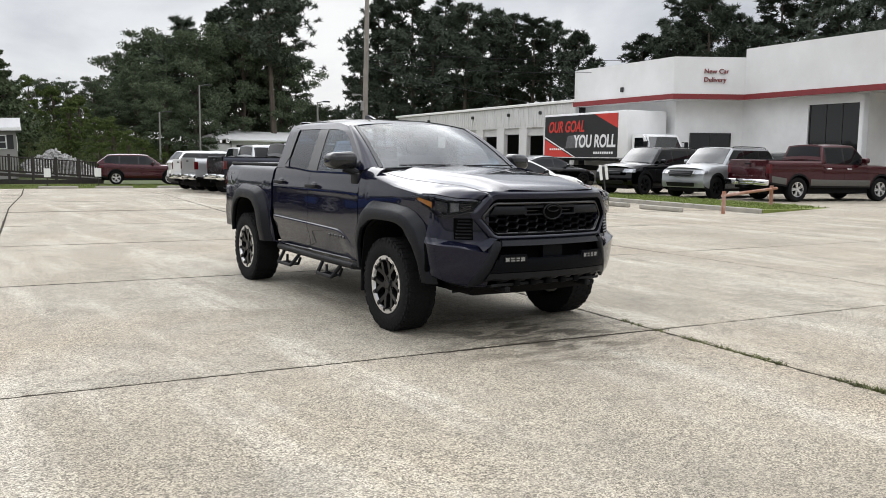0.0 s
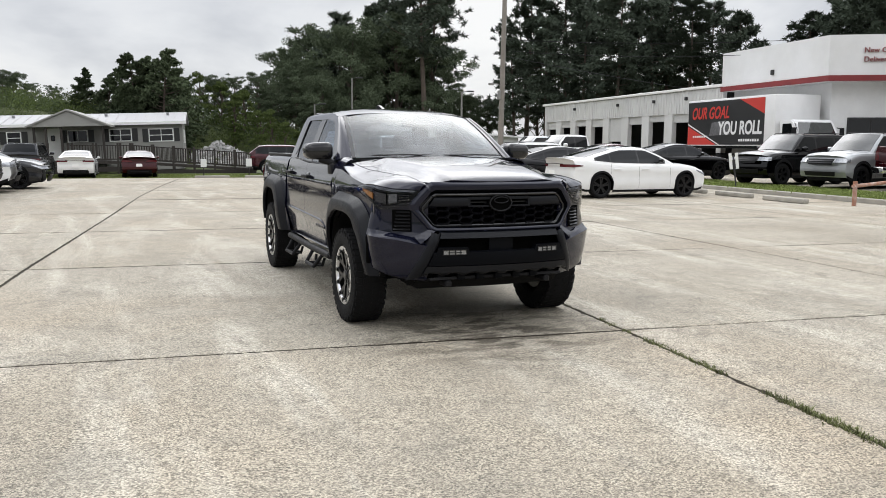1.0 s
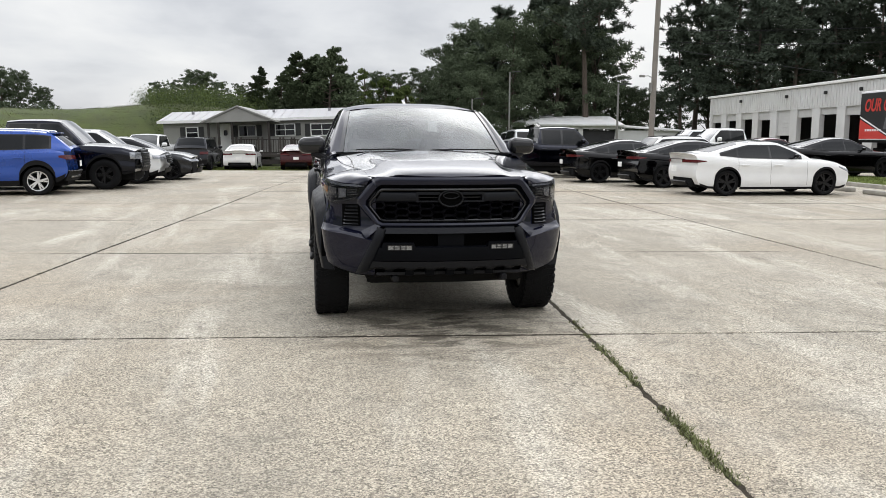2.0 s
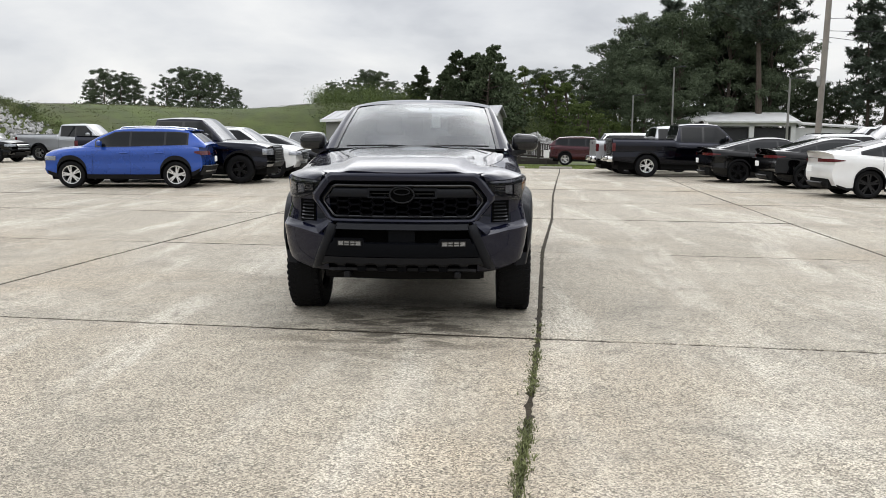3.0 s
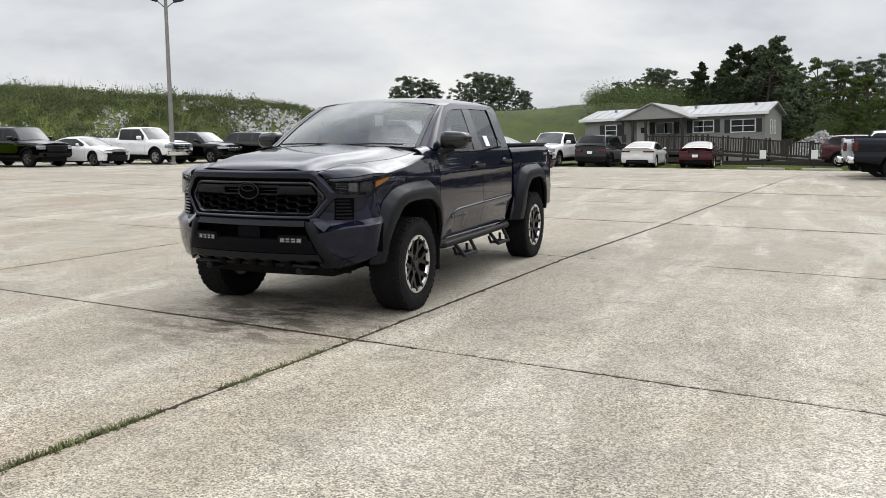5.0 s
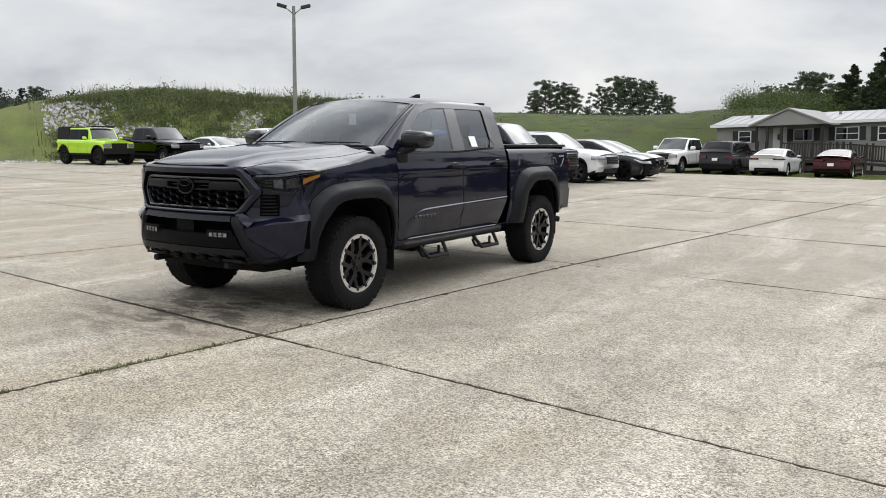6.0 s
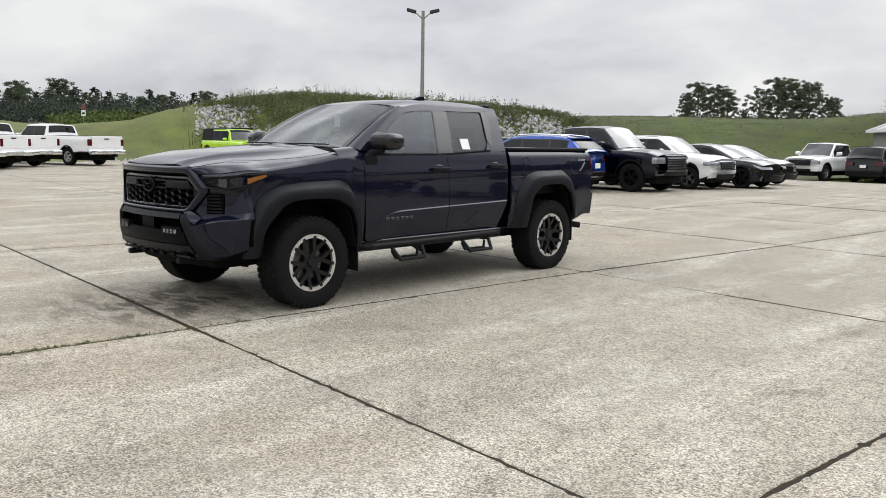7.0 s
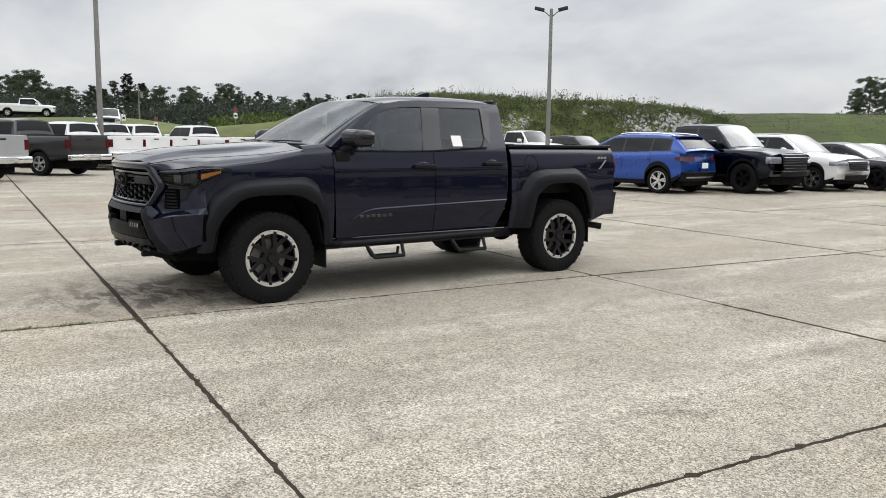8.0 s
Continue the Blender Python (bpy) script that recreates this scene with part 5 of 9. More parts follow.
def ramp():
    """The long wooden access ramp in front of the house."""
    b = thing("wooden_ramp", "dark weathered wooden access ramp with slatted rails", "ramp", "", "", pose(2.35, 50.5, -0.3, 0, 0, -6.2))
    b["kind"] = "structure"
    y = -4.6
    bm = bmesh.new()
    plate(bm, [(-9.6, y, 0.56), (-9.6, y + 1.8, 0.56), (-3.5, y + 1.8, 0.56), (-3.5, y, 0.56)], 0.16, "z")
    plate(bm, [(-3.5, y, 0.56), (-3.5, y + 1.5, 0.56), (3.8, y + 1.5, 0.10), (3.8, y, 0.10)], 0.16, "z")
    part("ramp_deck", bm, M_DECKW, b, "", False)
    for x, z in [(-9.6 + 1.35 * i, 0.7) for i in range(5)] + [(-3.5 + 1.2 * i, lerp(0.7, 0.25, i / 6)) for i in range(7)]:
        for yy in (y, y + 1.5):
            bm = bmesh.new()
            box(bm, x - 0.06, x + 0.06, yy - 0.06, yy + 0.06, -0.15, z + 1.08, 0.01)
            part("ramp_post", bm, M_DECKW, b, "", False)
    bm = bmesh.new()
    box(bm, -9.6, -3.5, y - 0.03, y, 0.1, 0.4)
    box(bm, -3.5, 3.7, y - 0.03, y, -0.05, 0.22)
    part("skirt_board", bm, M_DECKW, b, "", False)
    railing(b, (-6.8, y, 0.72), (-3.5, y, 0.72), 0.95, 22)
    railing(b, (-3.5, y, 0.72), (3.7, y, 0.26), 0.95, 50)
    railing(b, (-3.5, y + 1.5, 0.72), (3.7, y + 1.5, 0.26), 0.95, 50)
    # steps to the porch
    bm = bmesh.new()
    for i in range(4):
        box(bm, -9.3, -7.2, y - 0.9 + 0.28 * i, y - 0.9 + 0.28 * (i + 1) + 0.04, -0.1 + 0.17 * i, 0.05 + 0.17 * i)
    part("step", bm, M_DECKW, b, "", False)


showroom()
shed()
small_shed()
house()
ramp()

# ---- the dark grey crew-cab pickup in the middle of the lot ----
P_TRUCK = mat("dark_grey_metallic", (0.0062, 0.0070, 0.0170), 0.16, 0.15, 3.0, 0.05, 900.0, 0.0, coat=0.95, spec=0.05, coat_ior=1.36)
M_FLARE = mat("grained_flare_plastic", (0.0050, 0.0056, 0.0078), 0.38, 0, 12, 0.1, 700, 0.15, spec=0.17)
M_LOWBUMP = mat("black_lower_bumper_plastic", (0.0026, 0.0030, 0.0042), 0.42, 0, 12, 0.1, 700, 0.15, spec=0.06)
M_SKID = mat("grey_skid_plastic", (0.006, 0.0064, 0.008), 0.38, 0, 12, 0.1, 500, 0.1, spec=0.18)
M_MESH = mat("black_grille_plastic", (0.005, 0.005, 0.0060), 0.3, 0, 12, 0.1, 300, 0.05, spec=0.3)
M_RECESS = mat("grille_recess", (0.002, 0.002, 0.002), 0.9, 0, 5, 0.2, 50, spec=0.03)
M_FOGLENS = mat("fog_lamp_lens", (0.22, 0.22, 0.22), 0.30, 0.3, 60, 0.5, 160, 0, coat=1.0)
M_SIDEGL = glass("side_glass", (0.27, 0.35, 0.44), 0.01, 0.04)
M_REARGL = glass("rear_side_glass", (0.11, 0.14, 0.19), 0.01, 0.035)
M_LENS = glass("clear_lamp_lens", (0.72, 0.73, 0.76), 0.02, 0.005)
M_LAMPBOWL = mat("lamp_black_bowl", (0.006, 0.006, 0.007), 0.35, 0, 30, 0.3, 90, 0, spec=0.2)
M_LAMPMID = mat("lamp_inner_bowl", (0.020, 0.021, 0.026), 0.10, 0.3, 60, 0.5, 160, 0, coat=0.8)
M_BROW = mat("lamp_inner_reflector", (0.16, 0.165, 0.18), 0.12, 0.6, 60, 0.4, 160, 0, coat=1.0)
M_BADGE = mat("dark_badge_metal", (0.055, 0.056, 0.060), 0.3, 0.6, 5, 0.08, 80)
M_DECAL = mat("grey_vinyl_decal", (0.20, 0.205, 0.21), 0.4, 0, 5, 0.08, 80)

# half widths by height, the door crease, the arches
T_SIDE = poly([(0.40, 0.872), (0.50, 0.908), (0.62, 0.930), (0.80, 0.940), (1.00, 0.938), (1.13, 0.930), (1.24, 0.912), (1.30, 0.895), (1.36, 0.872), (1.55, 0.790), (1.70, 0.722), (1.78, 0.672), (1.83, 0.60)])
T_CREASE = poly([(0.60, 0.50), (0.66, 0.56), (0.734, 0.636), (0.86, 0.715), (0.943, 0.752), (1.0, 0.767), (1.087, 0.775), (1.736, 0.792), (2.66, 0.812)])
ARCH_F = poly([(-0.505, 0.47), (-0.497, 0.618), (-0.419, 0.751), (-0.289, 0.880), (-0.20, 0.912), (-0.079, 0.925), (0.18, 0.922), (0.27, 0.905), (0.415, 0.826), (0.485, 0.654), (0.50, 0.47)])
ARCH_R = poly([(2.94, 0.50), (2.958, 0.637), (2.998, 0.815), (3.05, 0.875), (3.128, 0.932), (3.22, 0.955), (3.499, 0.962), (3.60, 0.930), (3.698, 0.855), (3.785, 0.63), (3.80, 0.55)])
OUT_F = poly([(-0.61, 0.46), (-0.592, 0.714), (-0.486, 0.937), (-0.36, 1.012), (-0.256, 1.045), (-0.07, 1.064), (0.329, 1.074), (0.40, 1.055), (0.463, 1.004), (0.541, 0.852), (0.583, 0.648), (0.595, 0.47)])
OUT_R = poly([(2.735, 0.50), (2.752, 0.586), (2.789, 0.825), (2.87, 0.965), (2.955, 1.062), (3.05, 1.095), (3.177, 1.109), (3.599, 1.114), (3.67, 1.09), (3.75, 1.036), (3.894, 0.788), (3.905, 0.55)])


def tx(y, z):
    """Half width of the truck's flank."""
    a = smooth01((y + 0.78) / 0.75)
    b = smooth01((4.26 - y) / 0.5)
    x = T_SIDE(z) * (1 - 0.035 * (1 - a)) * (1 - 0.015 * (1 - b))
    if 0.7 < y < 2.72 and z < 1.2:
        mask = smooth01((y - 0.70) / 0.35)
        d = z - T_CREASE(y)
        x += mask * (0.011 * smooth01(-d / 0.013) - 0.030 * smooth01((-d - 0.013) / 0.16))
    x += 0.008 * math.exp(-((z - 1.13) / 0.05) ** 2)
    return x


HOODC = poly([(-1.02, 1.150), (-0.955, 1.192), (-0.92, 1.217), (-0.86, 1.242), (-0.78, 1.264), (-0.53, 1.308), (0.0, 1.348), (0.40, 1.375)])
FEND = poly([(-1.0, 1.12), (-0.80, 1.165), (-0.60, 1.185), (-0.35, 1.195), (0.0, 1.235), (0.36, 1.30), (0.64, 1.318)])


def hood_z(x, y):
    """The bonnet's top: a raised middle with chamfered shoulders down to the wing."""
    x = abs(x)
    c, e = HOODC(y), FEND(y)
    w1 = lerp(0.40, 0.52, smooth01((y + 0.9) / 1.3))
    w2 = w1 + 0.10
    if x < w1:
        return c - 0.012 * (x / w1) ** 2
    if x < w2:
        return lerp(c - 0.012, lerp(c, e, 0.45) - 0.004, (x - w1) / (w2 - w1))
    t = min(1.0, (x - w2) / (0.86 - w2))
    return lerp(lerp(c, e, 0.45) - 0.004, e, t ** 1.3)


def nose_y(x):
    """How the bonnet's leading edge curves back towards the corners."""
    return -0.968 + 0.085 * min(1, abs(x) / 0.6) ** 2 + max(0, abs(x) - 0.56) * 0.75


def build_truck():
    car = thing("pickup_truck", "dark grey crew-cab pickup truck with black trim and bright-lipped wheels", "pickup truck", "", "", pose(0, 0, 0))
    P = P_TRUCK

    # front wings: flank up to the shoulder, then in over the top to the bonnet's edge
    def hood_edge(y):
        return lerp(0.62, 0.80, smooth01((y + 0.80) / 1.15))

    def wing(sx):
        def f(y, t):
            lo = max(ARCH_F(y) if -0.505 < y < 0.50 else 0.47, 0.47)
            hi = FEND(y) - 0.03
            if t <= 1:
                z = lerp(lo, hi, t)
                return (sx * tx(y, z), y, z)
            q = t - 1
            xs_ = tx(y, hi)
            x = lerp(xs_, hood_edge(y), q)
            z = lerp(hi, hood_z(x, y), min(1, q * 2.2) ** 0.6)
            return (sx * x, y, z)
        return f

    ys = sorted(set([-0.60, -0.55, -0.507] + steps(-0.503, 0.498, 28) + [0.502, 0.55, 0.6, 0.628]))
    for sx in (-1, 1):
        sheet("front_wing", wing(sx), ys, [0, 0.12, 0.3, 0.5, 0.7, 0.85, 0.95, 1.0, 1.08, 1.18, 1.3, 1.45, 1.65, 2.0], P, car, thick=-0.012)

    def hood(x, s):
        y = lerp(nose_y(x * 0.62) + 0.02, 0.36, max(0.0, s))
        xx = x * (hood_edge(y) - 0.004)
        z = hood_z(xx, y) + 0.002
        if s < 0:
            y, z = y + 0.010 * (1 - math.cos(-s * math.pi / 2)), lerp(z, z - 0.014, -s)
        return (xx, y, z)

    sheet("bonnet", hood, [-1, -0.9, -0.8, -0.72, -0.66, -0.6, -0.5, -0.3, 0, 0.3, 0.5, 0.6, 0.66, 0.72, 0.8, 0.9, 1], [-1, -0.7, -0.4, -0.15, 0, 0.006, 0.02, 0.05, 0.09, 0.14, 0.2, 0.3, 0.4, 0.5, 0.6, 0.7, 0.8, 0.9, 1], P, car, thick=-0.01)
    # black cowl with wipers
    sheet("cowl", lambda x, t: (x * 0.80, lerp(0.36, 0.50, t) + 0.10 * x * x, lerp(1.366, 1.362, t) - 0.02 * x * x), steps(-1, 1, 10), [0, 0.5, 1], M_BLKPL, car, thick=-0.01)
    for x0, x1 in ((-0.62, 0.02), (0.05, 0.66)):
        bm = bmesh.new()
        tube(bm, [(x0, 0.40 + 0.08 * x0 * x0, 1.378), ((x0 + x1) / 2, 0.40, 1.384), (x1, 0.41 + 0.08 * x1 * x1, 1.380)], 0.006, 6)
        part("wiper", bm, M_BLKPL, car)

    # doors: sheets between slanted shut lines, with a row of the mesh along the crease
    def door(sx, fr, re, lo):
        def f(s, t):
            y = lerp(fr(lerp(lo, 1.30, t)), re(lerp(lo, 1.30, t)), s)
            hi = lerp(1.285, 1.318, smooth01((y - 1.6) / 0.8))
            c = max(lo + 0.03, T_CREASE(y))
            z = lerp(lo, c - 0.014, t / 0.36) if t < 0.36 else (lerp(c - 0.014, c, (t - 0.36) / 0.04) if t < 0.40 else lerp(c, hi, (t - 0.40) / 0.60))
            return (sx * tx(y, z), y, z)
        return f

    f_fr, f_re = poly([(0.45, 0.70), (0.55, 0.675), (1.0, 0.64), (1.32, 0.632)]), poly([(0.45, 1.735), (1.32, 1.725)])
    r_fr, r_re = poly([(0.45, 1.742), (1.32, 1.732)]), poly([(0.45, 2.48), (0.54, 2.53), (0.66, 2.60), (0.85, 2.635), (1.32, 2.655)])
    zt = [0, 0.05, 0.12, 0.2, 0.27, 0.32, 0.36, 0.373, 0.387, 0.40, 0.41, 0.44, 0.48, 0.55, 0.65, 0.70, 0.75, 0.78, 0.81, 0.84, 0.87, 0.90, 0.93, 0.96, 0.98, 1]
    for sx in (-1, 1):
        d1 = sheet("front_door", door(sx, f_fr, f_re, 0.50), steps(0, 0.5, 22) + [0.56, 0.62, 0.7, 0.8, 0.9, 1], zt, P, car, thick=-0.02)
        d2 = sheet("rear_door", door(sx, r_fr, r_re, 0.515), steps(0, 1, 12), zt, P, car, thick=-0.02)
        for d, yd in ((d1, 1.60), (d2, 2.455)):
            zh = 1.155 if d is d1 else 1.172
            x = sx * (tx(yd, zh) + 0.030)
            bm = bmesh.new()
            box(bm, x - 0.013, x + 0.013, yd - 0.125, yd + 0.125, zh - 0.017, zh + 0.017, 0.010, None, 2)
            for yy in (-0.11, 0.09):
                box(bm, x - sx * 0.025 - 0.02, x - sx * 0.025 + 0.02, yd + yy - 0.012, yd + yy + 0.032, zh - 0.014, zh + 0.014, 0.004)
            part("door_handle", bm, M_BLKPL, d)
            bm = bmesh.new()
            o = bmesh.ops.create_uvsphere(bm, u_segments=16, v_segments=8, radius=1)
            bmesh.ops.transform(bm, matrix=Matrix.Translation((sx * (tx(yd, zh) - 0.004), yd - 0.01, zh)) @ Matrix.Diagonal((0.010, 0.075, 0.042, 1)), verts=o["verts"])
            part("handle_cup", bm, P, d)
        # weather strip under the glass
        sheet("belt_moulding", lambda s, t, sx=sx: (sx * (tx(lerp(0.78, 2.40, s), 1.30) + 0.004), lerp(0.78, 2.40, s), lerp(1.288, 1.322, smooth01((s - 0.5) / 0.5)) + 0.016 * t), steps(0, 1, 14), [0, 1], M_BLKGLOSS, car, thick=0.006)
        # model badge: plain strokes
        for i in range(6):
            bm = bmesh.new()
            y = 0.885 + i * 0.062
            x = sx * (tx(y, 0.70) + 0.004)
            box(bm, x - 0.004, x + 0.004, y, y + 0.045, 0.688, 0.715, 0.003)
            part("badge_letter", bm, M_BADGE, d1)

    # rocker below the doors
    for sx in (-1, 1):
        sheet("rocker_panel", lambda y, t, sx=sx: (sx * lerp(0.80, 0.905, t), y, lerp(0.40, 0.505, t ** 0.7)), steps(0.50, 2.84, 12), [0, 0.4, 0.8, 1.0], P, car, thick=-0.01)

    # cab: pillars and roof rails
    roofline = poly([(0.60, 1.318), (0.80, 1.455), (1.0, 1.585), (1.15, 1.675), (1.30, 1.738), (1.45, 1.772), (1.7, 1.79), (2.2, 1.796), (2.55, 1.786), (2.70, 1.768)])
    wintop = poly([(0.76, 1.318), (0.90, 1.435), (1.05, 1.55), (1.18, 1.635), (1.30, 1.688), (1.45, 1.712), (1.70, 1.724), (2.42, 1.730)])

    def frame_strip(name, fa, fb, material, label="", n=10, off=0.0):
        for sx in (-1, 1):
            def f(s, t, sx=sx):
                (ya, za), (yb, zb) = fa(s), fb(s)
                y, z = lerp(ya, yb, t), lerp(za, zb, t)
                return (sx * (tx(y, z) + off), y, z)
            sheet(name, f, steps(0, 1, n), steps(0, 1, 5), material, car, label, thick=-0.03)

    frame_strip("roof_side_rail", lambda s: (lerp(0.62, 2.69, s), roofline(lerp(0.62, 2.69, s))), lambda s: (lerp(0.765, 2.43, s), wintop(lerp(0.765, 2.43, s))), P, "", 24)
    frame_strip("b_pillar", lambda s: (lerp(1.612, 1.712, s), lerp(1.30, 1.735, s)), lambda s: (lerp(1.835, 1.915, s), lerp(1.30, 1.735, s)), M_BLKGLOSS, "", 8, -0.004)
    frame_strip("c_pillar", lambda s: (lerp(2.33, 2.425, min(1, s * 3)) if s < 0.34 else 2.43, lerp(1.315, 1.735, s)), lambda s: (lerp(2.657, 2.695, s), lerp(1.325, 1.772, s)), P, "", 12)
    frame_strip("quarter_trim", lambda s: (lerp(2.40, 2.435, s), lerp(1.44, 1.725, s)), lambda s: (lerp(2.45, 2.55, s), lerp(1.36, 1.70, s)), M_BLKGLOSS, "", 8, 0.004)

    # roof and rear of the cab
    def roof(u, s):
        y = lerp(1.16 + 0.10 * abs(u) ** 2.2, 2.69, s)
        ze = roofline(max(y, 1.30))
        zt_ = poly([(1.10, 1.765), (1.3, 1.805), (1.6, 1.838), (2.1, 1.853), (2.5, 1.846), (2.7, 1.822)])(y)
        w = tx(y, min(ze, 1.80))
        q = abs(u)
        z = lerp(zt_, ze, q ** 3.2)
        return (u * w, y, z)

    sheet("roof", roof, [-1, -0.97, -0.92, -0.85, -0.7, -0.5, -0.25, 0, 0.25, 0.5, 0.7, 0.85, 0.92, 0.97, 1], steps(0, 1, 12), P, car, thick=-0.02)
    bm = bmesh.new()
    box(bm, -0.58, 0.58, 2.66, 2.745, 1.79, 1.822, 0.012, None, 2)
    part("roof_spoiler", bm, P, car)
    bm = bmesh.new()
    vs = [bm.verts.new(p) for p in ((0, 2.05, 1.853), (0, 2.28, 1.853), (0, 2.27, 1.905), (0, 2.20, 1.90))]
    f = bm.faces.new(vs)
    o = bmesh.ops.extrude_face_region(bm, geom=[f])
    bmesh.ops.translate(bm, vec=(0.03, 0, 0), verts=[g for g in o["geom"] if isinstance(g, bmesh.types.BMVert)])
    part("antenna_fin", bm, P, car)

    def backwall(u, s):
        z = lerp(0.80, 1.775, s)
        w = tx(2.66, max(0.9, z)) - 0.01
        return (u * w, lerp(2.655, 2.69, max(0, (s - 0.5) * 2)), z)

    sheet("cab_back", backwall, steps(-1, 1, 8), [0, 0.3, 0.55], P, car, thick=0.02)
    sheet("rear_glass", lambda u, s: (u * (tx(2.66, lerp(1.34, 1.72, s)) - 0.10), lerp(2.66, 2.69, s), lerp(1.34, 1.74, s)), steps(-1, 1, 8), steps(0, 1, 4), M_TINTED, car, thick=0.004)
    for sx in (-1, 1):
        sheet("rear_corner", lambda u, s, sx=sx: (sx * (tx(2.66, lerp(1.33, 1.765, s)) - 0.11 * u), lerp(2.657, 2.692, s), lerp(1.33, 1.765, s)), [0, 1], steps(0, 1, 4), P, car, thick=0.015)

    # glass
    def wind(u, s):
        yb, yt = 0.38 + 0.17 * abs(u) ** 2, 1.15 + 0.10 * abs(u) ** 2.2
        zb, zt_ = 1.372 - 0.02 * u * u, 1.778 - 0.035 * abs(u) ** 3
        w = lerp(0.765, 0.655, s)
        return (u * w, lerp(yb, yt, s), lerp(zb, zt_, s) + 0.022 * math.sin(math.pi * s))

    sheet("windshield", wind, steps(-1, 1, 14), steps(0, 1, 8), M_CLEAR, car, "windshield with a black band at its edge", thick=0.004)
    # black ceramic border of the windshield
    for sx in (-1, 1):
        sheet("windshield_border", lambda a, s, sx=sx: tuple(Vector(wind(sx * lerp(0.955, 1.0, a), s)) + Vector((0, -0.005, 0.004))), [0, 1], steps(0, 1, 8), M_BLKGLOSS, car, thick=0.003)
        # painted A pillar between the glass and the door frame
        def apil(s, t, sx=sx):
            a = Vector(wind(1.0, s))
            y = lerp(0.62, 1.30, s)
            b = Vector((tx(y, roofline(y)), y, roofline(y)))
            p = a.lerp(b, t)
            return (sx * (p.x + 0.012 * math.sin(math.pi * t)), p.y - 0.006 * math.sin(math.pi * t), p.z + 0.012 * math.sin(math.pi * t))
        sheet("a_pillar", apil, steps(0, 1, 10), steps(0, 1, 5), P, car, thick=0.02)
        # filler between cowl, wing and pillar base
        def base(s, t, sx=sx):
            a = Vector((0.80, lerp(0.36, 0.55, s), lerp(1.345, 1.362, s)))
            y = lerp(0.36, 0.64, s)
            b = Vector((tx(y, FEND(y) - 0.03), y, FEND(y) - 0.03))
            p = a.lerp(b, t)
            return (sx * p.x, p.y, p.z + 0.02 * math.sin(math.pi * t))
        sheet("wing_top", base, steps(0, 1, 5), steps(0, 1, 5), P, car, thick=0.012)
    for sx in (-1, 1):
        def fw(s, t, sx=sx):
            y0 = lerp(0.765, 1.612, s)
            y1 = lerp(0.765, 1.712, s)
            zb, zt_ = 1.295, max(1.297, wintop(y1) + 0.006)
            y, z = lerp(y0, y1, t), lerp(zb, zt_, t)
            return (sx * (tx(y, z) - 0.008), y, z)
        g1 = sheet("front_side_window", fw, steps(0, 1, 14), steps(0, 1, 5), M_SIDEGL, car, thick=0.004)

        def rw(s, t, sx=sx):
            zb = 1.31 + (0.09 * smooth01((s - 0.78) / 0.22) if s > 0.78 else 0)
            y0, y1 = lerp(1.835, 2.405, s), lerp(1.915, 2.425, s)
            zt_ = 1.736
            y, z = lerp(y0, y1, t), lerp(zb, zt_, t)
            return (sx * (tx(y, z) - 0.008), y, z)
        g2 = sheet("rear_side_window", rw, steps(0, 1, 10), steps(0, 1, 5), M_REARGL, car, thick=0.004)
        if sx > 0:
            sheet("window_label", lambda s, t: (tx(2.02, lerp(1.345, 1.45, t)) - 0.001, lerp(1.985, 2.105, s), lerp(1.345, 1.45, t)), [0, 1], [0, 1], M_PAPER, g2, "white paper label on the glass", thick=0.002)
        else:
            sheet("window_label", lambda s, t: (-(tx(1.3, lerp(1.33, 1.60, t)) - 0.014), lerp(1.02, 1.42, s), lerp(1.33, 1.60, t)), [0, 1], [0, 1], M_PAPER, g1, "white price sheet inside the glass", thick=0.002)
            for i in range(9):
                z = 1.36 + i * 0.025
                sheet("printed_line", lambda s, t, z=z: (-(tx(1.3, z) - 0.010), lerp(1.06, 1.06 + 0.30, s), z + 0.006 * t), [0, 1], [0, 1], M_INK, g1, "", thick=0.001)
    # paper tag hung behind the windshield
    bm = bmesh.new()
    box(bm, 0.115, 0.20, 0.945, 0.95, 1.545, 1.65, 0, None)
    part("mirror_tag", bm, M_PAPER, car, "white paper tag hanging at the mirror")
    bm = bmesh.new()
    box(bm, -0.12, 0.12, 1.03, 1.06, 1.64, 1.69, 0.014, None, 2)
    part("rear_view_mirror", bm, M_BLKPL, car)

    # interior
    bm = bmesh.new()
    box(bm, -0.76, 0.76, 0.52, 0.95, 1.05, 1.335, 0.06, None, 3)
    part("dashboard", bm, M_SEAT, car)
    bm = bmesh.new()
    v, f = lathe([(0.19 + 0.016 * math.cos(a), 0.016 * math.sin(a)) for a in steps(0, 2 * math.pi, 8)], 28, "z")
    bv = [bm.verts.new(Matrix.Translation((0.38, 1.08, 1.22)) @ Matrix.Rotation(radians(65), 4, "X") @ Vector(p)) for p in v]
    for q in f:
        bm.faces.new([bv[i] for i in q])
    cyl(bm, 0.05, (0.38, 0.95, 1.18), (0.38, 1.08, 1.22), 12)
    part("steering_wheel", bm, M_BLKPL, car)
    for x in (-0.38, 0.38):
        bm = bmesh.new()
        box(bm, x - 0.25, x + 0.25, 1.22, 1.75, 0.72, 0.92, 0.06, None, 3)
        box(bm, x - 0.25, x + 0.25, 1.62, 1.80, 0.85, 1.47, 0.07, Matrix.Translation((0, 0, 0)), 3)
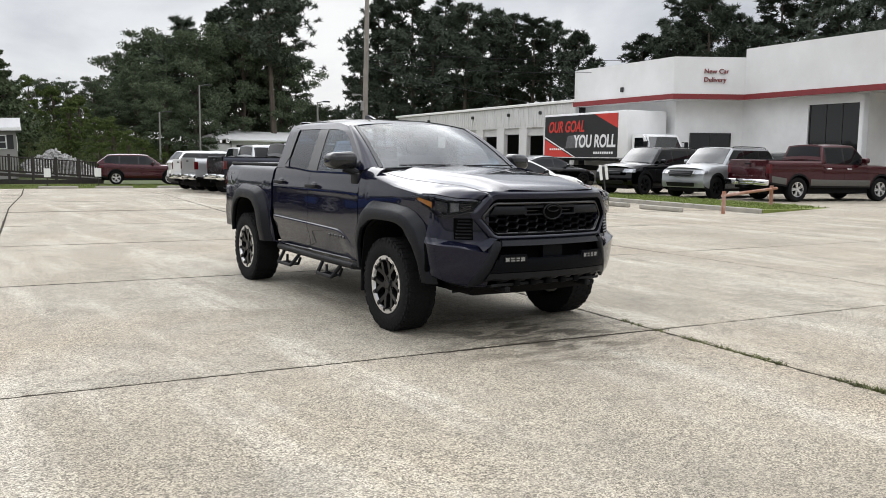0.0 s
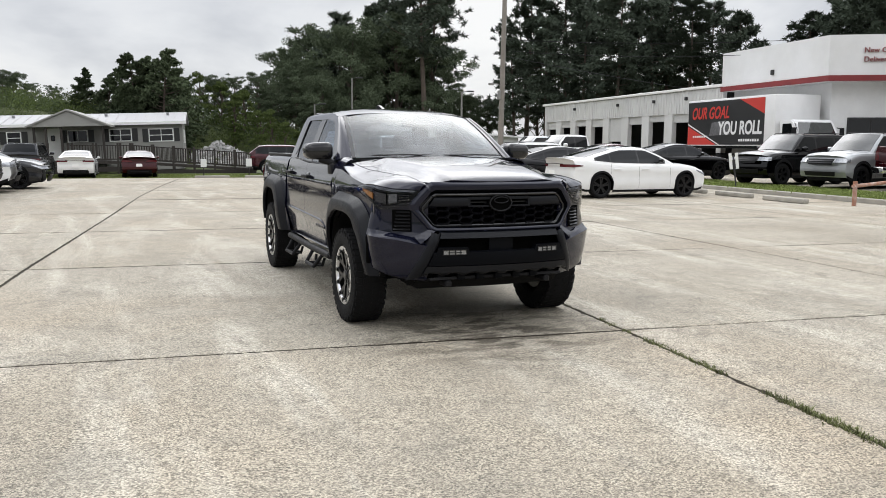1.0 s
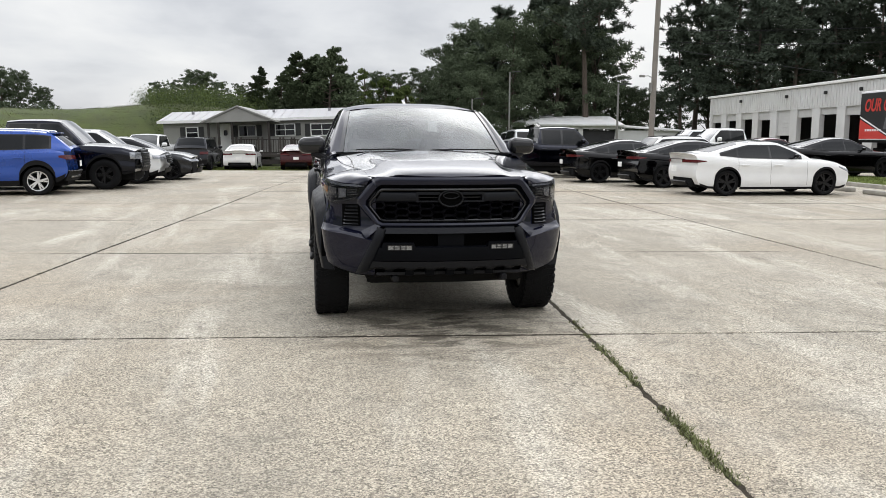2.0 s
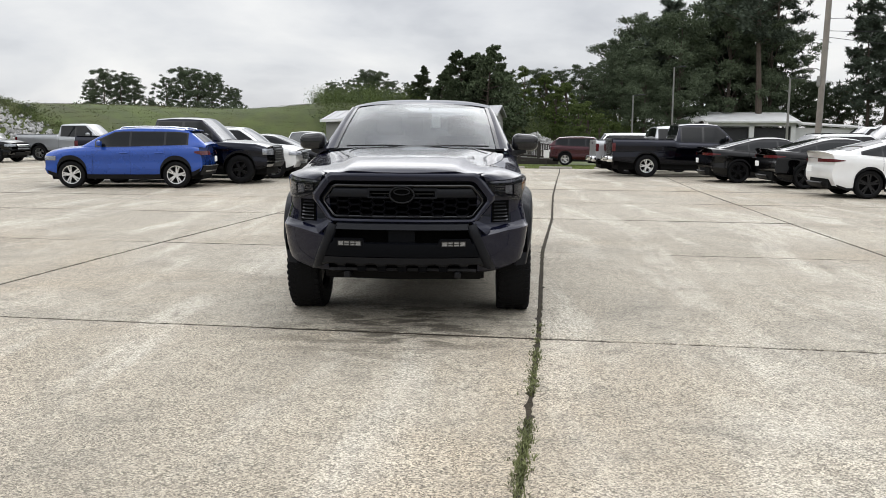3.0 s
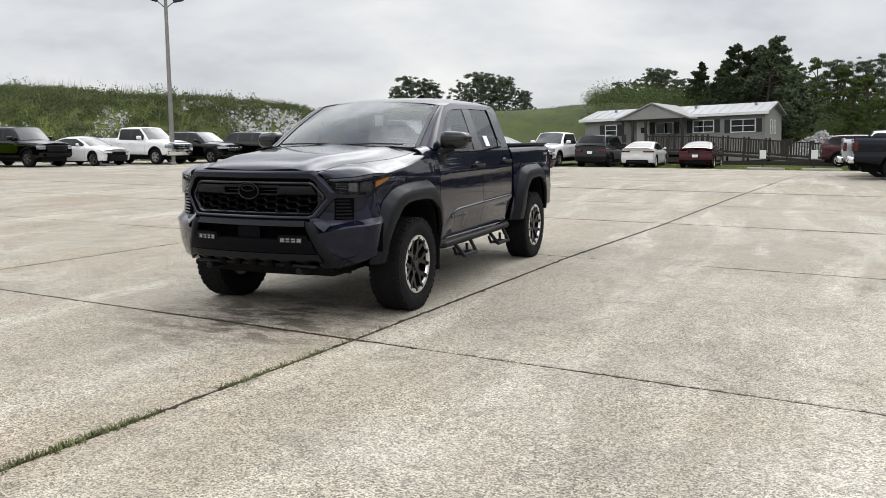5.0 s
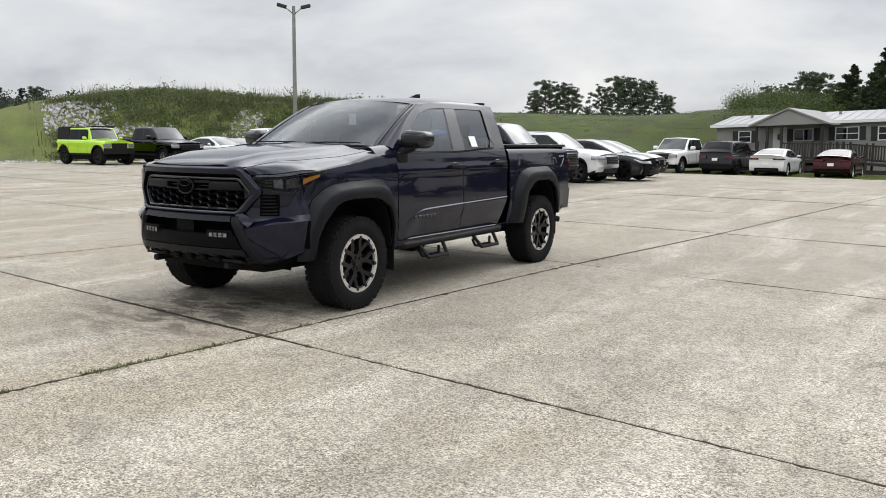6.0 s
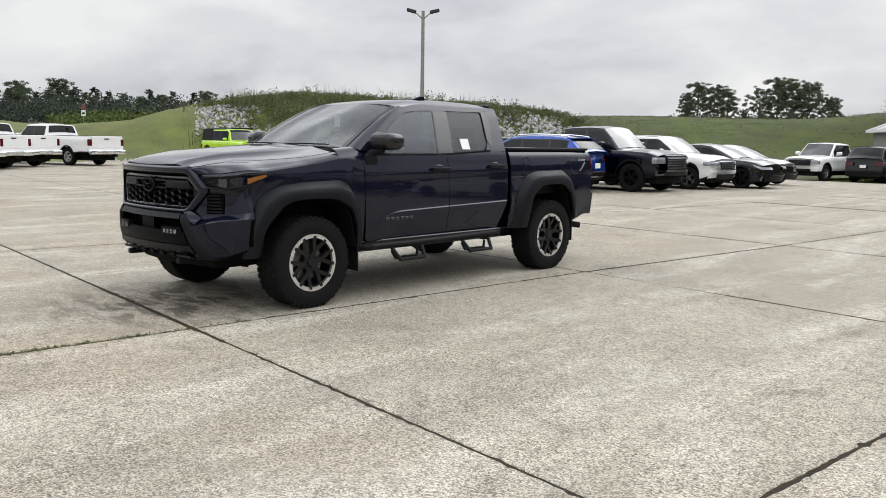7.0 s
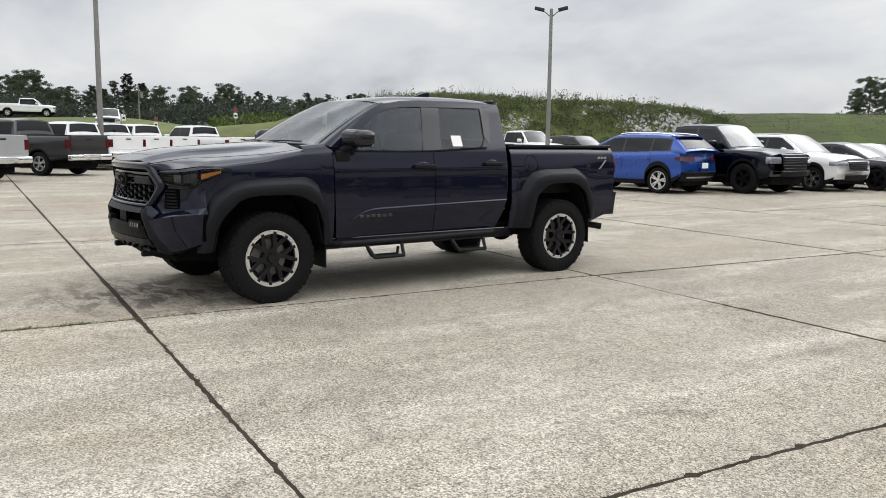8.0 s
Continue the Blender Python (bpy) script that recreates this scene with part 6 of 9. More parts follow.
        box(bm, x - 0.14, x + 0.14, 1.72, 1.82, 1.48, 1.68, 0.05, None, 3)
        part("front_seat", bm, M_SEAT, car)
    bm = bmesh.new()
    box(bm, -0.68, 0.68, 2.1, 2.5, 0.75, 0.95, 0.05, None, 2)
    box(bm, -0.68, 0.68, 2.42, 2.58, 0.9, 1.42, 0.06, None, 2)
    for x in (-0.4, 0.4):
        box(bm, x - 0.13, x + 0.13, 2.45, 2.55, 1.43, 1.58, 0.04, None, 2)
    part("rear_bench", bm, M_SEAT, car)
    bm = bmesh.new()
    box(bm, -0.84, 0.84, 0.55, 2.63, 0.50, 0.72, 0.02)
    part("cab_floor", bm, M_DARK, car)

    # bed
    def bedside(sx):
        def f(y, t):
            lo = ARCH_R(y) if 2.94 < y < 3.80 else lerp(0.50, 0.60, smooth01((y - 3.8) / 0.4))
            if y < 2.94:
                lo = 0.50
            hi = 1.338
            z = lerp(lo, hi, t)
            curl = 0.030 * max(0.0, (z - 1.275) / 0.063) ** 2
            return (sx * (tx(y, z) + 0.006 - curl), y, z)
        return f

    by = sorted(set([2.70, 2.72, 2.78, 2.86, 2.938] + steps(2.942, 3.798, 22) + [3.804, 3.9, 4.0, 4.1, 4.18, 4.235]))
    for sx in (-1, 1):
        sheet("bed_side", bedside(sx), by, [0, 0.15, 0.35, 0.5, 0.65, 0.78, 0.86, 0.90, 0.93, 0.955, 0.975, 0.99, 1], P, car, thick=-0.02)
        bm = bmesh.new()
        box(bm, sx * 0.825 - 0.04, sx * 0.845 + 0.04, 2.70, 4.22, 1.335, 1.365, 0.012, None, 2)
        part("bed_rail_cap", bm, M_BLKPL, car)
        bm = bmesh.new()
        box(bm, sx * 0.80 - 0.01, sx * 0.80 + 0.01, 2.71, 4.22, 0.86, 1.34, 0.003)
        part("bed_inner_wall", bm, M_BLKPL, car)
        # fuel door and decal strokes
        if sx > 0:
            bm = bmesh.new()
            v, f = lathe([(0.0915, 0.0), (0.0945, 0.001), (0.097, 0.0)], 36)
            bv = [bm.verts.new((tx(2.97, 1.155 + c * 1.1) + 0.0075 + a * 0.5, 2.97 + b * 0.95, 1.155 + c * 1.1)) for a, b, c in v]
            for q in f:
                bm.faces.new([bv[i] for i in q])
            part("fuel_door", bm, M_DARK, car, "round fuel door outline")
        for i, (y0, y1, z0, z1) in enumerate(((3.97, 4.01, 1.215, 1.238), (4.02, 4.06, 1.215, 1.238), (4.07, 4.11, 1.215, 1.238))):
            sheet("decal_stroke", lambda s, t, sx=sx, y0=y0, y1=y1, z0=z0, z1=z1: (sx * (tx(4.0, lerp(z0, z1, t)) + 0.009), lerp(y0, y1, s) + 0.012 * t, lerp(z0, z1, t)), [0, 1], [0, 1], M_DECAL, car, "", thick=0.002)
        sheet("decal_stroke", lambda s, t, sx=sx: (sx * (tx(4.0, lerp(1.10, 1.20, t)) + 0.009), lerp(3.97, 3.995, s) + 0.12 * t, lerp(1.10, 1.20, t)), [0, 1], steps(0, 1, 3), M_DECAL, car, "", thick=0.002)
        # tail lamp wrapping the corner
        sheet("tail_light", lambda s, t, sx=sx: (sx * (tx(4.2, lerp(1.06, 1.25, t)) + 0.008 - 0.03 * smooth01((s - 0.7) / 0.3)), lerp(4.228, 4.262, s) + 0.008 * (1 - t), lerp(1.06, 1.25, t)), steps(0, 1, 5), steps(0, 1, 5), M_TAIL, car, "", thick=0.01)
    bm = bmesh.new()
    box(bm, -0.80, 0.80, 2.71, 4.22, 0.84, 0.87)
    part("bed_floor", bm, M_BLKPL, car)
    bm = bmesh.new()
    box(bm, -0.82, 0.82, 4.20, 4.25, 0.82, 1.345, 0.012, None, 2)
    box(bm, -0.82, 0.82, 4.20, 4.285, 1.325, 1.358, 0.012, None, 2)
    part("tailgate", bm, P, car)
    bm = bmesh.new()
    box(bm, -0.62, 0.62, 4.24, 4.36, 0.60, 0.78, 0.04, None, 3)
    part("rear_bumper", bm, M_FLARE, car)
    for sx in (-1, 1):
        def rb(s, t, sx=sx):
            z = lerp(0.585, 0.835, t)
            if s < 1:
                x, y = lerp(0.60, 0.88, s), 4.36 - 0.04 * s * s
            else:
                x, y = 0.88 + 0.045 * min(1, (s - 1) * 4), lerp(4.31, 4.06 + 0.16 * t, s - 1)
            return (sx * x, y, z)
        sheet("bumper_corner", rb, [0, 0.3, 0.6, 0.85, 1.0, 1.1, 1.25, 1.5, 1.75, 2.0], steps(0, 1, 4), P, car, "", thick=0.02)

    # flares
    def flare(ao, ai, sx, a, b):
        def f(s, t):
            yo, yi = lerp(a[0], a[1], s), lerp(b[0], b[1], s)
            p = Vector((0, yo, ao(yo)))
            q = Vector((0, yi, ai(yi)))
            m_ = p.lerp(q, t)
            bulge = float(np.interp(t, [0, 0.06, 0.30, 0.38, 0.90, 0.97, 1.0], [0.0, 0.016, 0.066, 0.074, 0.084, 0.080, 0.055]))
            return (sx * (min(tx(m_.y, m_.z), 0.94) + 0.004 + bulge), m_.y, m_.z)
        return f

    for sx in (-1, 1):
        sheet("front_flare", flare(OUT_F, ARCH_F, sx, (-0.61, 0.595), (-0.505, 0.50)), steps(0, 1, 44), [0, 0.06, 0.30, 0.34, 0.38, 0.64, 0.90, 0.97, 1.0], M_FLARE, car, "", thick=-0.02)
        sheet("rear_flare", flare(OUT_R, ARCH_R, sx, (2.735, 3.905), (2.94, 3.80)), steps(0, 1, 44), [0, 0.06, 0.30, 0.34, 0.38, 0.64, 0.90, 0.97, 1.0], M_FLARE, car, "", thick=-0.02)
        # vertical slot in the front flare
        bm = bmesh.new()
        box(bm, sx * 0.945 - 0.020, sx * 0.945 + 0.020, -0.585, -0.535, 0.56, 0.79, 0.015, None, 2)
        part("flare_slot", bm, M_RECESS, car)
        # wheel liners
        for fn, y0, y1 in ((ARCH_F, -0.505, 0.50), (ARCH_R, 2.94, 3.80)):
            def lin(s, t, sx=sx, fn=fn, y0=y0, y1=y1):
                y = lerp(y0, y1, s)
                return (sx * lerp(0.97, 0.58, t), y, fn(y) + 0.012)
            sheet("wheel_liner", lin, steps(0, 1, 20), [0, 1], M_DARK, car, "", thick=0.01)
            bm = bmesh.new()
            box(bm, sx * 0.56 - 0.02, sx * 0.56 + 0.02, y0, y1, 0.45, 1.0)
            part("inner_well", bm, M_DARK, car)
        # mud flaps
        for y, z0, z1 in ((0.515, 0.26, 0.55), (3.80, 0.29, 0.60)):
            bm = bmesh.new()
            box(bm, sx * 0.83 - 0.13, sx * 0.83 + 0.145, y, y + 0.012, z0, z1, 0.004)
            part("mud_flap", bm, M_BLKPL, car)

    # step bars
    for sx in (-1, 1):
        bm = bmesh.new()
        tube(bm, [(sx * 0.84, 0.60, 0.46), (sx * 0.935, 0.70, 0.458), (sx * 0.945, 1.5, 0.462), (sx * 0.945, 2.45, 0.475), (sx * 0.86, 2.60, 0.48)], 0.032, 12)
        bar = part("step_bar", bm, M_BLKPL, car, "black tubular step bar")
        for y0, y1 in ((0.95, 1.34), (1.92, 2.32)):
            bm = bmesh.new()
            xo = sx * 1.02
            tube(bm, [(sx * 0.94, y0, 0.445), (xo, y0 + 0.05, 0.325), (xo, y1 - 0.02, 0.325), (sx * 0.94, y1, 0.455)], 0.018, 8)
            tube(bm, [(sx * 0.92, y0 + 0.03, 0.40), (sx * 0.93, y0 + 0.07, 0.33), (sx * 0.93, y1 - 0.04, 0.33), (sx * 0.92, y1 - 0.02, 0.40)], 0.014, 8)
            box(bm, min(xo, sx * 0.93), max(xo, sx * 0.93), y0 + 0.05, y1 - 0.03, 0.322, 0.334, 0.003)
            for i in range(5):
                yy = y0 + 0.10 + i * (y1 - y0 - 0.2) / 4
                box(bm, min(xo, sx * 0.94), max(xo, sx * 0.94), yy - 0.006, yy + 0.006, 0.334, 0.342)
            part("hoop_step", bm, M_BLKPL, bar)

    # chassis, axles, exhaust
    bm = bmesh.new()
    for sx in (-1, 1):
        box(bm, sx * 0.42 - 0.05, sx * 0.42 + 0.05, -0.7, 4.2, 0.42, 0.56, 0.01)
    box(bm, -0.55, 0.55, -0.55, 0.60, 0.34, 0.50, 0.04)
    box(bm, -0.3, 0.3, 0.6, 2.0, 0.36, 0.5, 0.03)
    box(bm, -0.45, 0.45, 4.05, 4.2, 0.45, 0.6, 0.02)
    box(bm, -0.68, 0.68, -0.75, -0.35, 0.55, 1.05, 0.03)
    cyl(bm, 0.05, (-0.75, 0, 0.385), (0.75, 0, 0.385), 12)
    cyl(bm, 0.055, (-0.75, 3.35, 0.385), (0.75, 3.35, 0.385), 12)
    o = bmesh.ops.create_uvsphere(bm, u_segments=12, v_segments=8, radius=0.15)
    bmesh.ops.translate(bm, vec=(0.0, 3.35, 0.39), verts=o["verts"])
    part("chassis", bm, M_DARK, car)
    bm = bmesh.new()
    tube(bm, [(0.35, 2.6, 0.50), (0.55, 3.0, 0.52), (0.60, 3.7, 0.53), (0.72, 3.98, 0.47), (0.86, 4.13, 0.44)], 0.036, 12)
    part("exhaust_pipe", bm, M_BLKPL, car)

    # wheels
    h = 0.135
    R = 0.394
    prof = [(0.215, -h * 0.75), (0.245, -h * 0.95), (0.30, -h * 1.02), (0.345, -h), (0.375, -h * 0.93), (0.388, -h * 0.8), (0.391, 0), (0.388, h * 0.8), (0.375, h * 0.93), (0.345, h), (0.30, h * 1.02), (0.262, h * 0.97), (0.245, h * 0.9), (0.24, h * 0.8)]
    v, f = lathe(prof, 56)
    verts, faces = list(v), list(f)

    def lug(a, x0, x1, r0, r1, da, skew):
        i = len(verts)
        for rr in (r0, r1):
            k = 1.0 if rr == r0 else 0.8
            for xx, s1 in ((x0, 0), (x1, skew)):
                for s2 in (-1, 1):
                    aa = a + s1 + s2 * da * k
                    verts.append((xx, rr * math.cos(aa), rr * math.sin(aa)))
        for q in ((4, 5, 7, 6), (0, 1, 5, 4), (2, 6, 7, 3), (0, 4, 6, 2), (1, 3, 7, 5)):
            faces.append(tuple(i + j for j in q))

    n = 44
    for i in range(n):
        a = 2 * math.pi * i / n
        for sgn in (-1, 1):
            big = i % 2 == (0 if sgn > 0 else 1)
            lug(a, sgn * h * 0.55, sgn * h * (0.93 if big else 0.88), 0.378, R, 0.056, sgn * 0.03)
            lug(a + 0.05, sgn * h * 0.10, sgn * h * 0.48, 0.384, R, 0.050, -sgn * 0.05)
            lug(a, sgn * h * 0.96, sgn * h * 0.995, 0.345 if big else 0.356, 0.379, 0.045, 0)
    tyre = mesh_of("tyre", verts, faces, M_RUBBER, True, 30)
    # raised sidewall ring of lettering stays plain
    bm = bmesh.new()
    v, f = lathe([(0.244, h * 0.86), (0.244, h * 0.95), (0.212, h * 0.95), (0.206, h * 0.80)], 72)
    bv = [bm.verts.new(p) for p in v]
    for q in f:
        bm.faces.new([bv[i] for i in q])
    lip = bpy.data.meshes.new("rim_lip")
    bmesh.ops.recalc_face_normals(bm, faces=bm.faces)
    bm.to_mesh(lip)
    bm.free()
    lip.materials.append(M_ALLOY)
    bm = bmesh.new()
    v, f = lathe([(0.210, h * 0.86), (0.206, h * 0.3), (0.20, -h * 0.7)], 48)
    bv = [bm.verts.new(p) for p in v]
    for q in f:
        bm.faces.new([bv[i] for i in q])
    ns = 6
    for i in range(ns):
        a0 = 2 * math.pi * i / ns
        for a, b, r0, r1, w0, w1 in ((a0, a0, 0.05, 0.128, 0.024, 0.019), (a0 + 0.03, a0 + 0.27, 0.108, 0.212, 0.017, 0.019), (a0 - 0.03, a0 - 0.27, 0.108, 0.212, 0.017, 0.019)):
            p0 = Vector((h * lerp(0.70, 0.90, r0 / 0.22), r0 * math.cos(a), r0 * math.sin(a)))
            p1 = Vector((h * lerp(0.70, 0.90, r1 / 0.22), r1 * math.cos(b), r1 * math.sin(b)))
            d = (p1 - p0).normalized()
            sd = d.cross(Vector((1, 0, 0))).normalized()
            q = [bm.verts.new(p) for p in (p0 - sd * w0, p0 + sd * w0, p1 + sd * w1, p1 - sd * w1)]
            fc = bm.faces.new(q)
            o = bmesh.ops.extrude_face_region(bm, geom=[fc])
            bmesh.ops.translate(bm, vec=(-0.045, 0, 0), verts=[g for g in o["geom"] if isinstance(g, bmesh.types.BMVert)])
        # black notch blocks that bite into the bright lip
        for dn in (-0.26, 0.26):
            an = a0 + dn
            m_ = Matrix.Rotation(an, 4, "X")
            box(bm, h * 0.78, h * 0.985, 0.196, 0.230, -0.015, 0.015, 0.004, m_)
    cyl(bm, 0.078, (h * 0.2, 0, 0), (h * 0.74, 0, 0), 12)
    cyl(bm, 0.040, (h * 0.74, 0, 0), (h * 0.86, 0, 0), 20, 0.034)
    for i in range(6):
        a = 2 * math.pi * (i + 0.5) / 6
        cyl(bm, 0.011, (h * 0.70, 0.052 * math.cos(a), 0.052 * math.sin(a)), (h * 0.80, 0.052 * math.cos(a), 0.052 * math.sin(a)), 6)
    bmesh.ops.recalc_face_normals(bm, faces=bm.faces)
    rim = bpy.data.meshes.new("rim")
    bm.to_mesh(rim)
    bm.free()
    rim.materials.append(M_BLKWHEEL)
    bm = bmesh.new()
    cyl(bm, 0.16, (0.01, 0, 0), (0.035, 0, 0), 32)
    cyl(bm, 0.20, (-0.08, 0, 0), (-0.06, 0, 0), 32)
    disc = bpy.data.meshes.new("brake_disc")
    bm.to_mesh(disc)
    bm.free()
    disc.materials.append(M_GALV)
    for yy, steer in ((0.0, 0.0), (3.35, 0.0)):
        for sx in (-1, 1):
            m_ = pose(sx * 0.872, yy, 0.387, 0, 0, (0 if sx > 0 else 180) + steer) @ pose(0, 0, 0, 9 + 40 * yy)
            t = hang("tyre", tyre, car, "knobbly all-terrain tyre", m_)
            hang("rim", rim, t, "black six-spoke alloy rim")
            hang("rim_lip", lip, t, "bright machined rim lip")
            hang("brake_disc", disc, t)

    # door mirrors
    for sx in (-1, 1):
        bm = bmesh.new()
        vs = box(bm, 0.885, 1.130, 0.70, 0.915, 1.318, 1.492, 0.062, None, 5)
        for v in list(bm.verts):
            k = (v.co.x - 0.885) / 0.24
            v.co.z = 1.40 + (v.co.z - 1.40) * (1 - 0.18 * k) + 0.008
            v.co.y += 0.05 * k
            v.co.x *= sx
        mir = part("wing_mirror", bm, M_BLKGLOSS, car)
        bm = bmesh.new()
        box(bm, 0.91, 1.09, 0.91, 0.942, 1.348, 1.462, 0.01)
        for v in bm.verts:
            v.co.y += 0.05 * (v.co.x - 0.885) / 0.24 - 0.02
            v.co.x *= sx
        part("mirror_glass", bm, M_CHROME, mir)
        bm = bmesh.new()
        tube(bm, [(sx * 0.86, 0.72, 1.285), (sx * 0.92, 0.76, 1.318), (sx * 1.0, 0.79, 1.345)], 0.035, 10)
        box(bm, sx * 0.905 - 0.025, sx * 0.905 + 0.025, 0.655, 0.80, 1.20, 1.30, 0.02, None, 2)
        part("mirror_arm", bm, M_BLKPL, mir)
    return car


def face_y(x, z):
    """The front fascia's depth over its width and height."""
    x = abs(x)
    p = poly([(0.38, 0.10), (0.48, 0.03), (0.58, 0.0), (0.78, 0.0), (0.80, 0.02), (0.90, 0.03), (1.10, 0.03), (1.20, 0.035)])(z)
    return -0.955 + 0.05 * (x / 0.5) ** 2 * min(1, 0.5 / max(0.5, x)) ** 2 * 1.0 + (0.0 if x < 0.5 else 0.62 * (x - 0.5) ** 1.35 + 0.10 * (x - 0.5)) + p


def round_corner(k, x0, z, xe, ye):
    """The fascia's corner in plan: from x0 on the face round to the flank."""
    y0 = face_y(x0, z)
    m = (face_y(x0, z) - face_y(x0 - 0.02, z)) / 0.02
    cx, cy = xe, min(ye - 0.02, y0 + m * (xe - x0))
    a, b, c = (1 - k) ** 2, 2 * k * (1 - k), k * k
    return a * x0 + b * cx + c * xe, a * y0 + b * cy + c * ye


def build_front(car):
    P = P_TRUCK

    def fy(x, z, o=0.0):
        return (x, face_y(x, z) - o, z)

    def ring(name, outer, inner, material, parent, o0, o1, bow=0.0, seg=10, thick=0.03, label=""):
        """A band between two closed outlines of the fascia."""
        n = len(outer)

        def at_(pts, u):
            i = int(u) % n
            k = u - int(u)
            return lerp(pts[i][0], pts[(i + 1) % n][0], k), lerp(pts[i][1], pts[(i + 1) % n][1], k)

        def f(u, t):
            u = u % n if u < n else 0.0
            a, b = at_(outer, u), at_(inner, u)
            return fy(lerp(a[0], b[0], t), lerp(a[1], b[1], t), lerp(o0, o1, t) + bow * math.sin(math.pi * t))

        return sheet(name, f, steps(0, n, n * seg), [0, 0.15, 0.5, 0.85, 1.0], material, parent, label, thick=thick)

    def hexa(xt, zt, xm, zm, xb, zb, c=0.0):
        """A six-sided outline, its corners cut by c."""
        pts = [(-xt, zt), (xt, zt), (xm, zm), (xb, zb), (-xb, zb), (-xm, zm)]
        if not c:
            return pts
        out = []
        for i, p in enumerate(pts):
            for q in (pts[i - 1], pts[(i + 1) % 6]):
                d = math.hypot(q[0] - p[0], q[1] - p[1])
                out.append((lerp(p[0], q[0], c / d), lerp(p[1], q[1], c / d)))
        return out

    # grille surround: an outer bevel, a flat band and an inner bevel in body colour
    o1 = hexa(0.572, 1.197, 0.712, 1.010, 0.560, 0.822, 0.022)
    o2 = hexa(0.556, 1.176, 0.690, 1.008, 0.548, 0.834, 0.022)
    o3 = hexa(0.540, 1.138, 0.648, 0.998, 0.532, 0.850, 0.020)
    o4 = hexa(0.530, 1.112, 0.628, 0.992, 0.525, 0.858, 0.018)
    o5 = hexa(0.520, 1.090, 0.606, 0.986, 0.515, 0.868, 0.016)
    sur = ring("grille_surround", o1, o2, P, car, 0.020, 0.042, 0.004)
    ring("surround_band", o2, o3, P, sur, 0.042, 0.034, 0.003)
    ring("surround_return", o3, o4, M_LOWBUMP, sur, 0.034, -0.020)
    ring("grille_bezel", o4, o5, M_BLKGLOSS, sur, 0.006, 0.004, 0.006, thick=0.02)

    def half(z):
        return float(np.interp(z, [0.868, 0.986, 1.090], [0.505, 0.595, 0.512]))

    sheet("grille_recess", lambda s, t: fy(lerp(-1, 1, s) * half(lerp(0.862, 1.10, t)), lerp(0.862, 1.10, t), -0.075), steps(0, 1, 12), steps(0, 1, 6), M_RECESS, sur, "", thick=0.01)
    # honeycomb: flattened six-sided cells with a proud front edge
    bm = bmesh.new()
    cw, ch = 0.109, 0.052
    for row in range(4):
        for col in range(-7, 8):
            zc = 0.874 + (row + (0.5 if col % 2 else 0.0)) * ch
            xc = col * cw * 0.83
            if abs(xc) + cw * 0.36 > half(min(1.09, max(0.868, zc))) + 0.012 or zc > 1.005:
                continue
            six = [(-0.5, 0), (-0.33, 0.5), (0.33, 0.5), (0.5, 0), (0.33, -0.5), (-0.33, -0.5)]
            rims = ((1.02, 1.04, -0.004), (0.97, 0.94, 0.002), (0.86, 0.74, -0.008), (0.82, 0.66, -0.05))
            loops = [[bm.verts.new(fy(xc + a * cw * kx, zc + b * ch * kz, o)) for a, b in six] for kx, kz, o in rims]
            for la, lb in zip(loops, loops[1:]):
                for i in range(6):
                    j = (i + 1) % 6
                    bm.faces.new((la[i], la[j], lb[j], lb[i]))
    part("grille_mesh", bm, M_MESH, sur, "black honeycomb mesh", True, 20)
    # upper panel: flat wings, a framed slot either side of the oval emblem
    for sx in (-1, 1):
        sheet("grille_bar", lambda s, t, sx=sx: (lambda z: fy(sx * lerp(0.262, half(z) - 0.012 + 0.012 * t, s), z, 0.010 - 0.012 * abs(2 * t - 1) ** 6))(lerp(1.008, 1.080, t)), steps(0, 1, 8), [0, 0.06, 0.2, 0.5, 0.8, 0.94, 1], M_FLARE, sur, "", thick=0.03)
        for z0, z1, x0, x1 in ((1.062, 1.082, 0.08, 0.262), (1.006, 1.018, 0.07, 0.262), (1.018, 1.062, 0.245, 0.264)):
            sheet("slot_frame", lambda s, t, sx=sx, z0=z0, z1=z1, x0=x0, x1=x1: fy(sx * lerp(x0, x1, s), lerp(z0, z1, t), 0.008), steps(0, 1, 5), [0, 0.5, 1], M_FLARE, sur, "", thick=0.03)
        sheet("slot_louvre", lambda s, t, sx=sx: fy(sx * lerp(0.09, 0.25, s), 1.036 + 0.008 * t, -0.018), steps(0, 1, 4), [0, 1], M_MESH, sur, "", thick=0.012)
    sheet("emblem_plate", lambda u, t: fy(0.098 * t * math.cos(u), 1.034 + 0.068 * t * math.sin(u), 0.008 + 0.004 * (1 - t * t)), steps(0, 2 * math.pi, 28), [0.02, 0.4, 0.8, 1.0], M_RECESS, sur, "", thick=0.012)
    for rx, rz, w_, o, dz in ((0.098, 0.068, 0.014, 0.022, 0.0), (0.064, 0.028, 0.011, 0.026, 0.022)):
        def oval(u, t, rx=rx, rz=rz, w_=w_, o=o, dz=dz):
            return fy((rx - w_ * t) * math.cos(u), 1.034 + dz + (rz - w_ * t) * math.sin(u), o + 0.006 * math.sin(math.pi * t))
        sheet("emblem_ring", oval, steps(0, 2 * math.pi, 32), [0, 0.25, 0.5, 0.75, 1], M_BLKPL, sur, "", thick=0.008)

    # headlights: a dark bowl with its lamps behind a clear wrap-around lens
    ltop = poly([(0, 1.126), (0.4, 1.134), (1.0, 1.140), (1.5, 1.166), (1.8, 1.164), (2.0, 1.150)])
